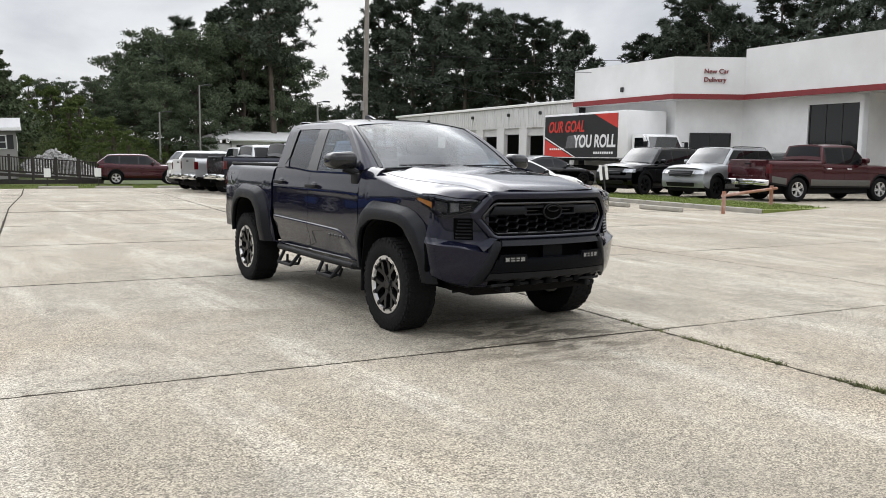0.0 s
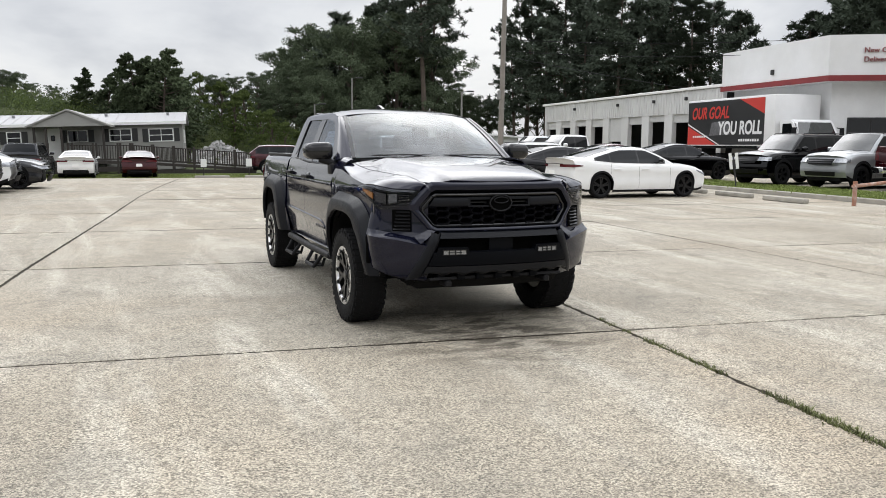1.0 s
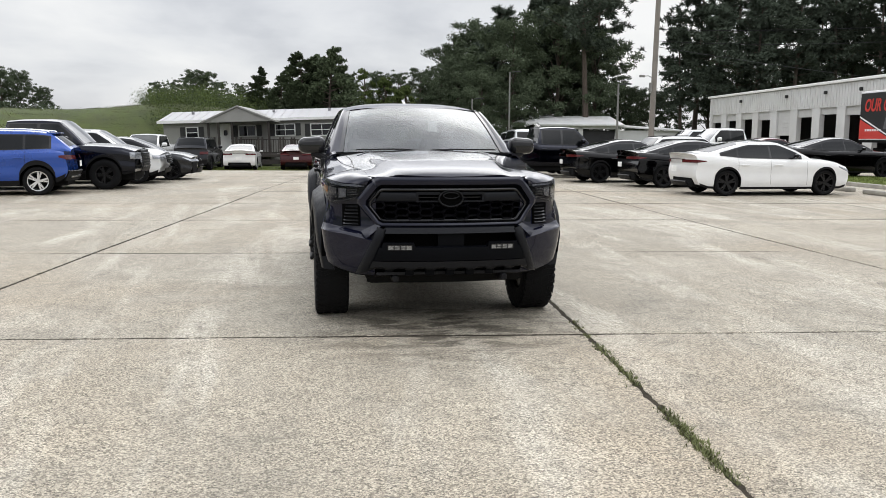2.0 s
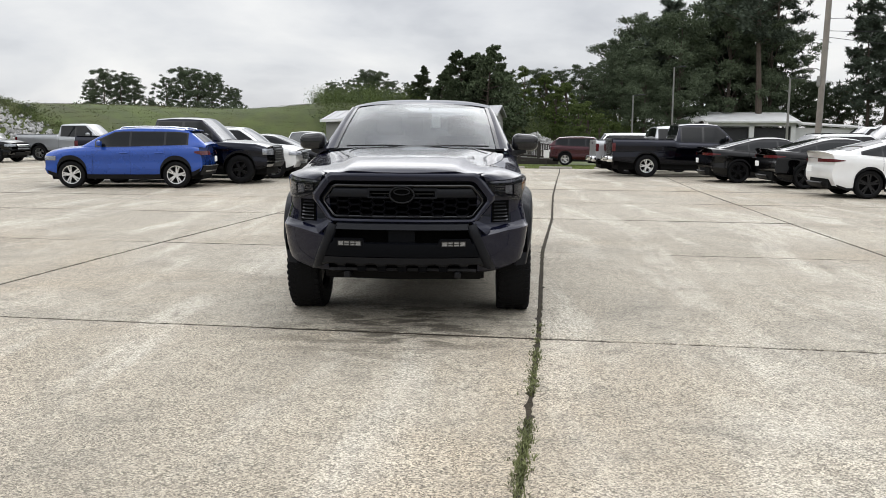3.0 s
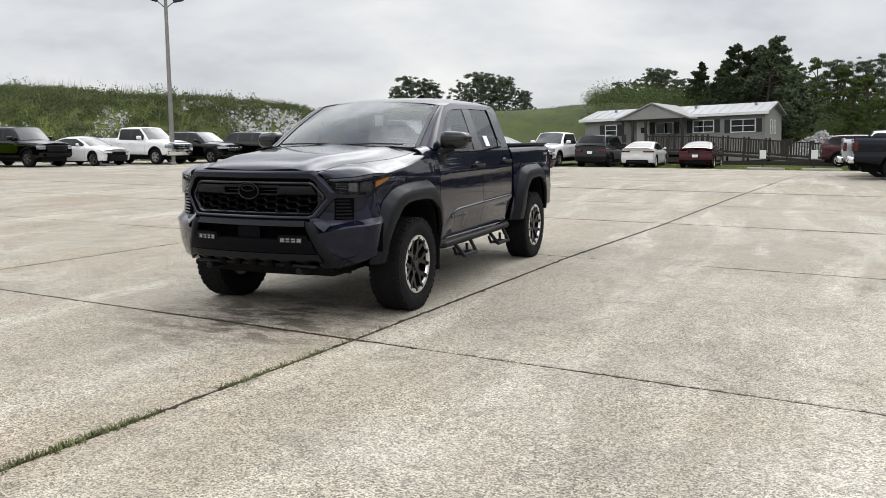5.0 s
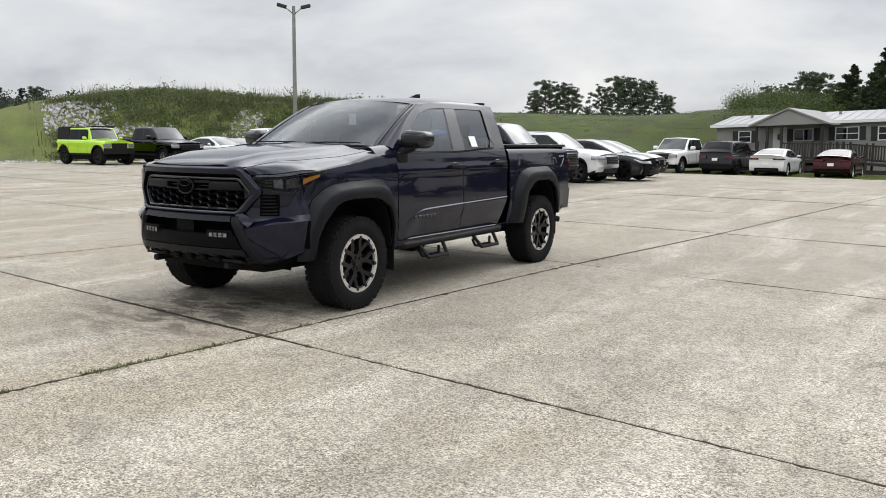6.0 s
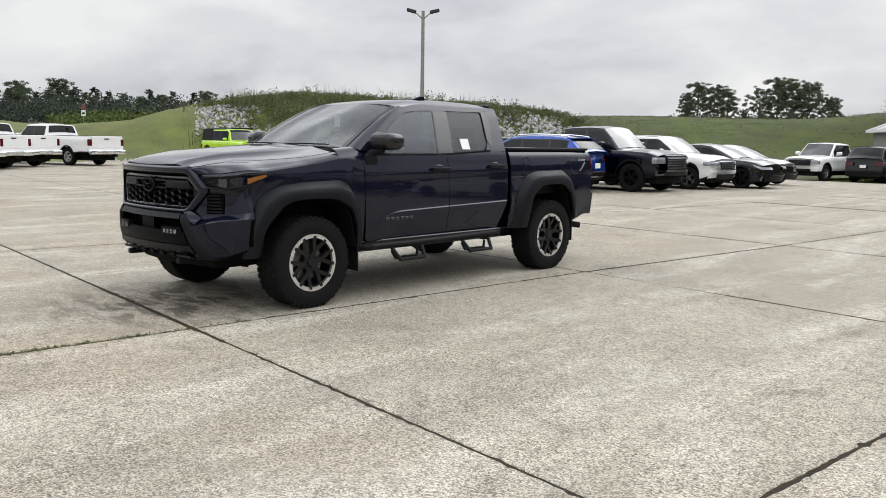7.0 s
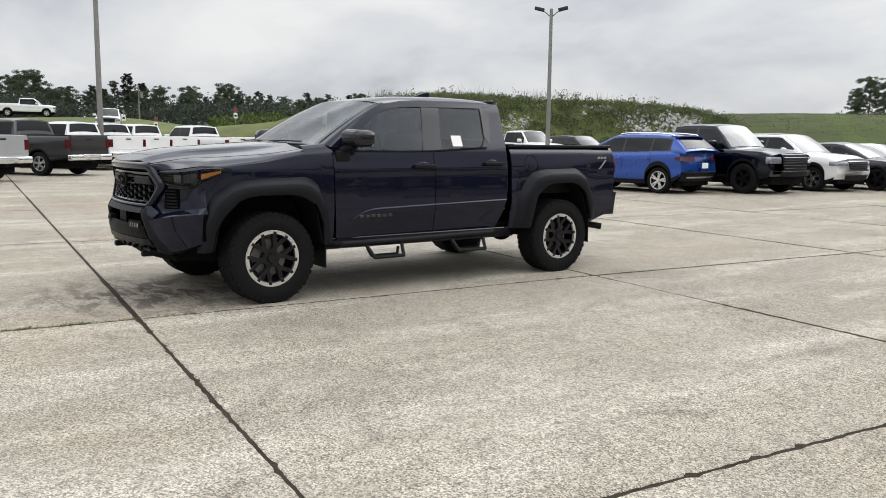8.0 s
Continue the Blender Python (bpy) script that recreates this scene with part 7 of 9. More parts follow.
    lbot = poly([(0, 1.108), (0.30, 1.030), (0.8, 1.012), (1.0, 1.000), (1.18, 0.985), (1.36, 0.990), (1.55, 1.040), (2.0, 1.140)])

    def wrap(s, z, x0, x1, ye):
        """Plan place at s: 0 to 1 over the face, 1 to 2 round to the flank."""
        if s <= 1:
            x = lerp(x0, x1, s)
            return x, face_y(x, z)
        return round_corner(s - 1, x1, z, tx(ye, max(0.5, min(z, 1.16))) + 0.003 + 0.035 * (1 - smooth01((z - 0.80) / 0.2)), ye)

    def lamp(sx, o, lo, hi):
        def f(s, t):
            z = lerp(lbot(s), ltop(s), lerp(lo, hi, t))
            x, y = wrap(s, z, 0.628, 0.79, -0.325)
            k = smooth01((s - 0.6) / 1.0)
            return (sx * (x + o * k), y - o * (1 - k), z)
        return f

    us = [0, 0.1, 0.2, 0.3, 0.4, 0.6, 0.8, 1.0, 1.08, 1.16, 1.24, 1.32, 1.4, 1.48, 1.56, 1.65, 1.75, 1.87, 2.0]
    for sx in (-1, 1):
        hl = sheet("headlight", lamp(sx, 0.004, 0, 1), us, steps(0, 1, 6), M_LAMPBOWL, car, "smoked wrap-around headlight", thick=0.02)
        sheet("lens", lamp(sx, 0.028, 0, 1), us, steps(0, 1, 6), M_LENS, hl, "clear lens", thick=0.003)
        sheet("lamp_brow", lamp(sx, 0.018, 0.86, 0.99), us[2:-1], [0, 1], M_BROW, hl, "pale light strip", thick=0.01)
        sheet("lamp_sill", lamp(sx, 0.024, 0.0, 0.14), us[3:-2], [0, 1], M_LAMPDARK, hl, "", thick=0.02)
        for lo, hi in ((0.30, 0.38), (0.45, 0.53), (0.60, 0.68)):
            sheet("lamp_fin", lamp(sx, 0.016, lo, hi), steps(0.42, 0.86, 4), [0, 1], M_LAMPMID, hl, "", thick=0.01)
        for a, b, mm in ((0.90, 1.12, M_BROW), (1.18, 1.44, M_LAMPMID)):
            sheet("projector_lens", lamp(sx, 0.018, 0.26, 0.72), steps(a, b, 4), [0, 0.5, 1], mm, hl, "pale projector lens" if mm is M_BROW else "", thick=0.014)
        sheet("lamp_shelf", lamp(sx, 0.021, 0.76, 0.80), steps(0.30, 1.8, 12), [0, 1], M_MESH, hl, "", thick=0.012)
        sheet("side_marker", lamp(sx, 0.022, 0.22, 0.56), steps(1.52, 1.84, 5), steps(0, 1, 3), M_AMBER, hl, "amber side marker", thick=0.012)

    # wing nose between the lamp and the bonnet, with the shut line left open
    for sx in (-1, 1):
        def nosef(s, t, sx=sx):
            a = Vector(lamp(1, 0.022, 1.0, 1.0)(s, 0))
            a.z += 0.006
            y = lerp(-0.885, -0.44, (s / 1.75) ** 1.15)
            xe = lerp(0.60, 0.80, smooth01((y + 0.80) / 1.15)) - 0.008
            b = Vector((xe, y, hood_z(xe, y) - 0.002))
            p = a.lerp(b, t)
            return (sx * p.x, p.y - 0.010 * math.sin(math.pi * t), p.z + 0.016 * math.sin(math.pi * t))
        sheet("wing_nose", nosef, steps(0, 1.75, 14), steps(0, 1, 6), P, car, "", thick=0.015)

    # fascia beside the grille, then the bumper below with a shelf that catches the sky
    cre = poly([(0, 0.716), (0.6, 0.742), (1.0, 0.762), (1.5, 0.782), (2.0, 0.790)])
    und = poly([(0, 0.446), (0.4, 0.448), (0.8, 0.462), (1.2, 0.490), (1.6, 0.525), (2.0, 0.545)])
    us2 = [0, 0.15, 0.3, 0.5, 0.7, 0.85, 1.0, 1.08, 1.16, 1.24, 1.32, 1.4, 1.5, 1.6, 1.7, 1.8, 1.9, 2.0]

    def skin(sx, x0, lo, hi, off0, off1, ye=-0.545):
        def f(s, t):
            z = lerp(lo(s), hi(s), t)
            x, y = wrap(s, z, x0, 0.79, ye)
            o = lerp(off0, off1, t) * (1 - 0.75 * smooth01((s - 1.3) / 0.7))
            k = smooth01((s - 0.7) / 0.9)
            return (sx * (x + o * k), y - o * (1 - k), z)
        return f

    for sx in (-1, 1):
        sheet("fascia_corner", skin(sx, 0.56, lambda s: cre(s) + 0.040, lambda s: lbot(s) + 0.012, -0.012, -0.004), us2, steps(0, 1, 8), P, car, "", thick=-0.02)
        sheet("bumper_shelf", skin(sx, 0.57, cre, lambda s: cre(s) + 0.046, 0.044, -0.014), us2, [0, 0.08, 0.3, 0.6, 0.9, 1], P, car, "", thick=-0.015)
        sheet("bumper_corner", skin(sx, 0.57, und, cre, 0.006, 0.044), us2, [0, 0.06, 0.2, 0.4, 0.6, 0.8, 0.93, 1], P, car, "", thick=-0.02)
        sheet("bumper_lip", skin(sx, 0.57, lambda s: und(s) - 0.016, und, -0.03, 0.006), us2, [0, 0.5, 1], M_LOWBUMP, car, "", thick=-0.02)
        # vent with slats under the lamp
        def vent_at(x, z, o):
            return (sx * x, face_y(x, z) - o, z)
        vent = sheet("side_vent", lambda s, t: vent_at(lerp(0.678, 0.805, s), lerp(0.822, 0.985, t), 0.002), steps(0, 1, 5), steps(0, 1, 4), M_RECESS, car, "", thick=0.008)
        for i in range(6):
            z = 0.834 + i * 0.026
            sheet("vent_slat", lambda s, t, z=z, i=i: vent_at(lerp(0.690, 0.800 - 0.004 * i, s), z + 0.010 * t, 0.014 - 0.012 * t), steps(0, 1, 5), [0, 0.5, 1], M_BLKGLOSS, vent, "", thick=0.006)
        # slanted tusk framing the lower bumper: rounded across, with a lit cap in body colour
        def tusk(s, t):
            x = lerp(lerp(0.482, 0.566, s), lerp(0.602, 0.716, s), t)
            z = lerp(lerp(0.800, 0.826, s), lerp(0.486, 0.444, s), t)
            return vent_at(x, z, 0.056 - 0.030 * abs(2 * s - 1) ** 3.0 - 0.018 * t * t)
        sheet("bumper_tusk", tusk, [0, 0.06, 0.15, 0.3, 0.5, 0.7, 0.85, 0.94, 1], steps(0, 1, 8), M_FLARE, car, "", thick=0.05)
        sheet("tusk_cap", lambda s, t: vent_at(lerp(lerp(0.530, 0.640, s), lerp(0.566, 0.672, s), t), lerp(lerp(0.830, 0.735, s), lerp(0.842, 0.786, s), t), lerp(0.050, 0.026, t)), steps(0, 1, 5), steps(0, 1, 4), P, car, "", thick=0.02)

    # lower bumper
    def span(z):
        return float(np.interp(z, [0.49, 0.80], [0.615, 0.492]))

    def wide(name, z0, z1, material, prof, thick=0.03, k=1.0, label="", par=car):
        ts = [p[0] for p in prof]
        off = poly(prof)
        return sheet(name, lambda s, t: fy(lerp(-1, 1, s) * span(lerp(z0, z1, t)) * k, lerp(z0, z1, t), off(t)), steps(0, 1, 18), ts, material, par, label, thick=thick)

    wide("bumper_top_rail", 0.770, 0.828, M_FLARE, [(0, 0.030), (0.1, 0.046), (0.5, 0.052), (0.8, 0.046), (1, 0.020)], 0.05)
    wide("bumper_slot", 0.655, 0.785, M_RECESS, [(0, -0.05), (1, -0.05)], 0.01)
    lb = wide("lower_bumper", 0.560, 0.678, M_LOWBUMP, [(0, 0.030), (0.08, 0.044), (0.5, 0.052), (0.92, 0.048), (1, 0.026)], 0.05, 1.0, "black grained lower bumper")
    sheet("radar_cover", lambda s, t: fy(lerp(-0.100, 0.100, s), lerp(0.662, 0.768, t), 0.004), steps(0, 1, 4), [0, 0.5, 1], M_LOWBUMP, lb, "", thick=0.02)
    for sx in (-1, 1):
        sheet("fog_housing", lambda s, t, sx=sx: (lambda x, z: (sx * x, face_y(x, z) - 0.050, z))(lerp(lerp(0.262, 0.535, s), lerp(0.290, 0.515, s), t), lerp(0.640, 0.708, t)), steps(0, 1, 5), [0, 0.5, 1], M_LOWBUMP, lb, "", thick=0.05)
        fog = sheet("fog_light", lambda s, t, sx=sx: (lambda x, z: (sx * x, face_y(x, z) - 0.052, z))(lerp(0.304, 0.480, s), lerp(0.652, 0.690, t)), steps(0, 1, 5), [0, 0.5, 1], M_FOGLENS, lb, "clear rectangular fog light", thick=0.014)
        for x0, x1, z0, z1 in ((0.300, 0.484, 0.650, 0.656), (0.300, 0.484, 0.686, 0.692), (0.300, 0.306, 0.65, 0.692), (0.478, 0.484, 0.65, 0.692), (0.340, 0.444, 0.668, 0.673), (0.345, 0.351, 0.656, 0.686), (0.386, 0.394, 0.656, 0.686), (0.432, 0.438, 0.656, 0.686)):
            sheet("fog_rib", lambda s, t, sx=sx, x0=x0, x1=x1, z0=z0, z1=z1: (sx * lerp(x0, x1, s), face_y(lerp(x0, x1, s), 0.67) - 0.057, lerp(z0, z1, t)), [0, 0.5, 1], [0, 1], M_MESH, fog, "", thick=0.006)

    # skid strip with a scalloped lower edge
    def skid(s, t):
        x = lerp(-0.618, 0.618, s)
        ph = abs(((x / 0.155 + 0.5) % 1.0) - 0.5) * 2
        z = lerp(0.494 + 0.013 * smooth01((ph - 0.35) / 0.25), 0.563, t)
        x *= span(max(0.5, z)) / 0.612
        return fy(x, z, float(np.interp(t, [0, 0.25, 1], [0.040, 0.054, 0.046])))

    sheet("skid_strip", skid, steps(0, 1, 96), [0, 0.12, 0.25, 0.6, 0.94, 1], M_SKID, car, "dark grey scalloped skid strip", thick=0.04)
    for i in range(-3, 4):
        bm = bmesh.new()
        x = i * 0.155
        y = face_y(x, 0.47)
        box(bm, x - 0.034, x + 0.034, y - 0.012, y + 0.07, 0.446, 0.500, 0.012, Matrix.Identity(4), 2)
        part("skid_tooth", bm, M_LOWBUMP, car)
    sheet("skid_plate", lambda s, t: (lerp(-0.56, 0.56, s), lerp(-0.90, -0.35, t), lerp(0.455, 0.33, t)), steps(0, 1, 6), steps(0, 1, 4), M_BLKPL, car, "", thick=0.02)
    # dark lower valance and its air dam
    sheet("lower_valance", lambda s, t: (lerp(-0.62, 0.62, s), face_y(lerp(-0.62, 0.62, s), 0.45) + lerp(0.12, 0.03, t), lerp(0.37, 0.49, t)), steps(0, 1, 12), steps(0, 1, 3), M_DARK, car, "", thick=0.02)
    bm = bmesh.new()
    box(bm, -0.62, 0.62, -0.72, -0.30, 0.36, 0.62, 0.03)
    part("front_crossmember", bm, M_DARK, car)
    for x in (-0.42, 0.42):
        bm = bmesh.new()
        box(bm, x - 0.025, x + 0.025, -0.93, -0.70, 0.40, 0.45, 0.01)
        part("tow_hook", bm, M_BLKPL, car)


TRUCK = build_truck()
build_front(TRUCK)

# ---- parked vehicles ----
M_DULLCH = mat("dull_chrome", (0.30, 0.31, 0.32), 0.25, 1.0, 4, 0.1, 50)
P_TUNDRA = paint("magnetic_grey_paint", (0.028, 0.027, 0.027), 0.3, 0.3)
CAMRY = sedan()
SPORT = sedan(mirror_mat=P_BLACK)
BIGSUV = suv(deck=[(-0.92, 1.0), (-0.5, 1.1), (0.1, 1.14), (0.7, 1.16), (1.6, 1.18), (2.7, 1.19), (3.3, 1.2), (3.85, 1.2)], r=0.39, cab=dict(y0=0.52, y1=1.12, y2=3.35, y3=3.78, z=1.80, wb=0.92, wt=0.74, sag=0.03, wins=[(0.84, 1.62), (1.70, 2.60), (2.68, 3.45)], rg1=0.75, pr=0.02, rbow=0.02), front=dict(gw=0.5, g0=0.78, g1=0.98, l0=0.42, l1=0.56, hx=0.55, h0=0.86, h1=0.99, hl=0.25, bars=2))
FULL = pickup()
CHROMED = pickup(front=dict(FULL["front"], bars=2, barmat=M_CHROME, rim=M_CHROME))

TAOS = suv(fo=0.86, wb=2.77, ro=0.90, w=0.925, r=0.362, rim=0.25, band=0.10, crown=0.06,
           deck=[(-0.86, 0.86), (-0.72, 0.94), (-0.4, 1.0), (0.1, 1.05), (0.4, 1.075), (1.5, 1.09), (2.6, 1.13), (3.2, 1.15), (3.67, 1.12)],
           sillp=[(-0.86, 0.40), (-0.5, 0.30), (0.6, 0.27), (2.2, 0.27), (3.2, 0.34), (3.67, 0.47)],
           nose=[(0.3, 0.10), (0.5, 0.0), (0.85, 0.02), (0.95, 0.07), (1.1, 0.20)], tail=[(0.4, 0.10), (0.6, 0.0), (0.9, 0.04), (1.15, 0.12)],
           cab=dict(y0=0.26, y1=1.16, y2=3.10, y3=3.56, z=1.61, wb=0.885, wt=0.66, sag=0.06, wins=[(0.70, 1.54), (1.60, 2.46), (2.52, 3.06)], rg0=0.12, rg1=0.86, pr=0.04, rbow=0.05),
           front=dict(gw=0.55, g0=0.66, g1=0.80, l0=0.36, l1=0.52, hx=0.50, h0=0.74, h1=0.86, hl=0.42, bars=2),
           rear=dict(tx=0.42, t0=0.90, t1=1.01, tl=0.36, r0=0.95, r1=1.00, b0=0.36, b1=0.60, p=0.78, strips=((0.44, 0.475, 0.72, M_ALLOY), (0.86, 0.872, 0.40, M_BLKGLOSS))),
           seams=[0.58, 1.57, 2.50], handles=[1.40, 2.34], spoiler=0.16, lr=0.5, cr=0.22)


def tail_at(x, y, heading, length):
    """Pose of a vehicle whose tail stands at x, y."""
    h = radians(heading)
    return at(x + math.sin(h) * length, y - math.cos(h) * length, heading)


make_car(SPORT, P_WHITE, "white sedan with black roof and black alloy wheels", "sedan car", at(12.85, 14.25, 89), "sedan", mface=M_BLKWHEEL, roof=P_BLACK)
make_car(CAMRY, P_BLACK, "black sedan with dark tinted windows beside a navy pickup", "sedan car", at(11.75, 20.9, 90), "sedan", mface=M_BLKWHEEL)
make_car(CAMRY, P_BLACK, "glossy black sedan parked next to a white sedan", "sedan car", at(12.75, 18.0, 90), "sedan", mface=M_BLKWHEEL)
make_car(FULL, P_NAVY, "dark navy pickup truck with silver wheels", "pickup truck", at(10.4, 24.5, 90), "pickup_truck", mface=M_ALLOY, lowbar=M_CHROME)
make_car(FULL, P_SILVER, "pale silver pickup truck behind a navy one", "pickup truck", at(10.2, 27.3, 90), "pickup_truck", mface=M_ALLOY, lowbar=M_CHROME)
make_car(FULL, P_WHITE, "white pickup truck with red tail lights and chrome bumper", "pickup truck", at(10.7, 30.4, 90), "pickup_truck", mface=M_ALLOY, lowbar=M_CHROME)
make_car(BIGSUV, P_WHITE, "boxy white SUV with black trim", "SUV", at(10.0, 33.4, 90), "suv", mface=M_ALLOY, lowbar=M_BLKPL)
make_car(suv(), P_MAROON, "maroon SUV parked on the grass by the ramp", "SUV", at(8.7, 43.2, 80, -0.28), "suv", mface=M_ALLOY)
make_car(suv(), P_WHITE, "white SUV among further parked cars", "SUV", at(17.2, 27.5, 95), "suv", mface=M_ALLOY, roof_rack=M_BLKPL)
make_car(FULL, P_WHITE, "white pickup truck in the far row", "pickup truck", at(14.6, 38.0, 95), "pickup_truck", mface=M_ALLOY)
# row by the bank on the far side of the truck
make_car(TAOS, P_BLUE, "bright blue compact SUV with split-spoke alloy wheels", "SUV", at(-10.45, 15.8, -84), "suv", mface=M_ALLOY, roof_rack=M_CHROME)
make_car(pickup(fo=1.0, w=1.03, r=0.425, front=dict(FULL["front"], gw=0.60, g0=0.66, g1=1.10, bars=5, barmat=M_DULLCH, rim=M_DULLCH)), P_NAVY, "large black pickup truck with blacked-out wheels", "pickup truck", at(-6.5, 18.45, 90), "pickup_truck", mface=M_BLKWHEEL, lowbar=M_BLKPL)
make_car(suv(wb=2.87, ro=1.1, w=1.0, front=dict(suv()["front"], gw=0.52, g0=0.66, g1=0.90, bars=3, barmat=M_DULLCH, rim=M_DULLCH)), P_WHITE, "white SUV with black roof and silver wheels", "SUV", at(-6.2, 21.4, 90), "suv", mface=M_ALLOY, roof=P_BLACK)
make_car(CAMRY, P_DGREY, "dark grey sedan with a bright windshield", "sedan car", at(-5.5, 23.7, 90), "sedan", mface=M_BLKWHEEL)
make_car(CAMRY, P_SILVER, "silver sedan at the end of a row", "sedan car", at(-6.4, 27.2, 88), "sedan", mface=M_ALLOY)
make_car(pickup(r=0.42), P_WHITE, "white pickup truck facing the lot before the grass bank", "pickup truck", at(-9.7, 40.2, -8), "pickup_truck", mface=M_ALLOY)
make_car(BIGSUV, P_DGREY, "dark grey-blue SUV with a roof rack before the house", "SUV", tail_at(-7.0, 40.0, 174, 3.85), "suv", mface=M_BLKWHEEL, roof_rack=M_BLKPL, lowbar=M_BLKPL)
make_car(CAMRY, P_WHITE, "white sedan seen from behind before the porch", "sedan car", tail_at(-4.45, 40.2, 178, 3.92), "sedan", mface=M_ALLOY)
make_car(CAMRY, P_RED, "dark red sedan seen from behind before the ramp", "sedan car", tail_at(-1.35, 40.3, 178, 3.92), "sedan", mface=M_ALLOY)
# row along the foot of the rocky bank
jeep_spec = BIGSUV | dict(fo=0.55, ro=0.65, wb=2.95, w=0.93, r=0.43, tw=0.28, arch=0.07, band=0.07, crown=0.03, cf=0.05, tf=0.10, cr=0.02, tr=0.02,
                          deck=[(-0.55, 1.12), (0.0, 1.18), (0.5, 1.20), (2.0, 1.22), (3.6, 1.22)], sillp=[(-0.55, 0.62), (0.6, 0.50), (2.4, 0.50), (3.6, 0.62)], nose=[(0.4, 0.0), (1.3, 0.03)], tail=[(0.4, 0.0), (1.3, 0.0)],
                          cab=dict(y0=0.72, y1=0.98, y2=3.50, y3=3.58, z=1.84, wb=0.84, wt=0.74, sag=0.02, wins=[(0.98, 1.62), (1.72, 2.42), (2.52, 3.42)], rg1=0.9, pr=0.0, rbow=0.0),
                          front=dict(gw=0.45, g0=0.84, g1=1.08, l0=0.58, l1=0.74, hx=0.50, h0=0.88, h1=1.05, hl=0.05, bars=0), rear=dict(tx=0.7, t0=0.85, t1=1.05, tl=0.08, b0=0.56, b1=0.72, p=0.8), seams=[0.80, 1.67, 2.47], handles=[1.45, 2.25])
jeep = make_car(jeep_spec, P_LIME, "lime green boxy off-roader with black hardtop and tyres", "off-roader", at(-31.5, 20.8, 88), "off_roader", mface=M_BLKWHEEL, clad=M_BLKPL, mbump=M_BLKPL)
bm = bmesh.new()
box(bm, -0.70, 0.70, 1.45, 3.55, 1.845, 1.90, 0.03, None, 2)
part("hardtop", bm, M_BLKPL, jeep)
bm = bmesh.new()
lo_ = [bm.verts.new((sx * 0.858, y, 1.24)) for sx, y in ((-1, 2.50), (1, 2.50), (1, 3.61), (-1, 3.61))]
hi_ = [bm.verts.new((sx * 0.768, y, 1.86)) for sx, y in ((-1, 2.50), (1, 2.50), (1, 3.60), (-1, 3.60))]
bm.faces.new(lo_[::-1])
bm.faces.new(hi_)
for i in range(4):
    bm.faces.new((lo_[i], lo_[(i + 1) % 4], hi_[(i + 1) % 4], hi_[i]))
bmesh.ops.bevel(bm, geom=list(bm.edges), offset=0.03, segments=2, affect="EDGES")
part("rear_quarter", bm, M_BLKPL, jeep, "black hardtop rear with dark glass")
bm = bmesh.new()
box(bm, -0.66, 0.66, 0.78, 0.84, 1.86, 1.94, 0.02)
part("light_bar", bm, M_BLKPL, jeep)
make_car(FULL, P_BLACK, "black pickup truck next to a lime green off-roader", "pickup truck", at(-30.0, 23.6, 88), "pickup_truck", mface=M_ALLOY)
make_car(CAMRY, P_WHITE, "white sedan facing the lot below the bank", "sedan car", at(-28.6, 26.2, 88), "sedan", mface=M_ALLOY)
make_car(CHROMED, P_WHITE, "white pickup truck with a wide chrome grille", "pickup truck", at(-26.9, 28.8, 88), "pickup_truck", mface=M_ALLOY, grille=M_BLKGLOSS, mbump=M_CHROME)
make_car(suv(front=dict(suv()["front"], bars=0, slots=7)), P_BLACK, "black SUV with a slotted chrome grille", "SUV", at(-25.4, 31.3, 88), "suv", mface=M_ALLOY, grille=M_CHROME)
make_car(suv(wb=3.02, ro=1.15, w=1.0, front=dict(suv()["front"], gw=0.48, bars=1, barmat=M_CHROME, rim=M_CHROME)), P_BLACK, "large black SUV parked below the bank", "SUV", at(-23.0, 33.9, 88), "suv", mface=M_ALLOY)
make_car(FULL, P_GREY, "grey pickup truck parked below the bank", "pickup truck", at(-18.8, 37.0, 88), "pickup_truck", mface=M_ALLOY)
make_car(CAMRY, P_SILVER, "silver sedan parked below the bank", "sedan car", at(-15.5, 40.2, 88), "sedan", mface=M_ALLOY)
# tails of the far pickup row, nosed in at a slant
make_car(FULL, P_TUNDRA, "dark grey pickup truck with silver wheels, nosed in at a slant", "pickup truck", tail_at(-23.2, 4.05, -54, 4.95), "pickup_truck", mface=M_ALLOY, lowbar=M_CHROME)
make_car(FULL, P_SILVER, "silver pickup truck beside a dark grey one", "pickup truck", tail_at(-19.9, 0.9, -54, 4.95), "pickup_truck", mface=M_ALLOY, lowbar=M_CHROME)
for x, y, h, lab in ((-27.7, 6.6, -58, "white pickup truck with a chrome bumper, rear to the lot"), (-29.6, 8.3, -60, "white work pickup with red tail lights, rear to the lot"), (-31.5, 10.2, -62, "white heavy pickup, rear to the lot")):
    make_car(FULL, P_WHITE, lab, "pickup truck", tail_at(x, y, h, 4.95), "pickup_truck", mface=M_ALLOY, lowbar=M_CHROME)
make_car(pickup(wb=4.1, ro=1.5, deck=[(-0.98, 1.06), (-0.5, 1.16), (0.2, 1.20), (0.8, 1.22), (1.8, 1.24), (2.6, 1.26), (2.69, 1.30), (2.72, 1.34), (5.6, 1.36)]), P_WHITE, "long white crew-cab pickup truck, rear to the lot", "pickup truck", tail_at(-32.1, 13.3, -73, 5.6), "pickup_truck", mface=M_ALLOY, lowbar=M_CHROME)
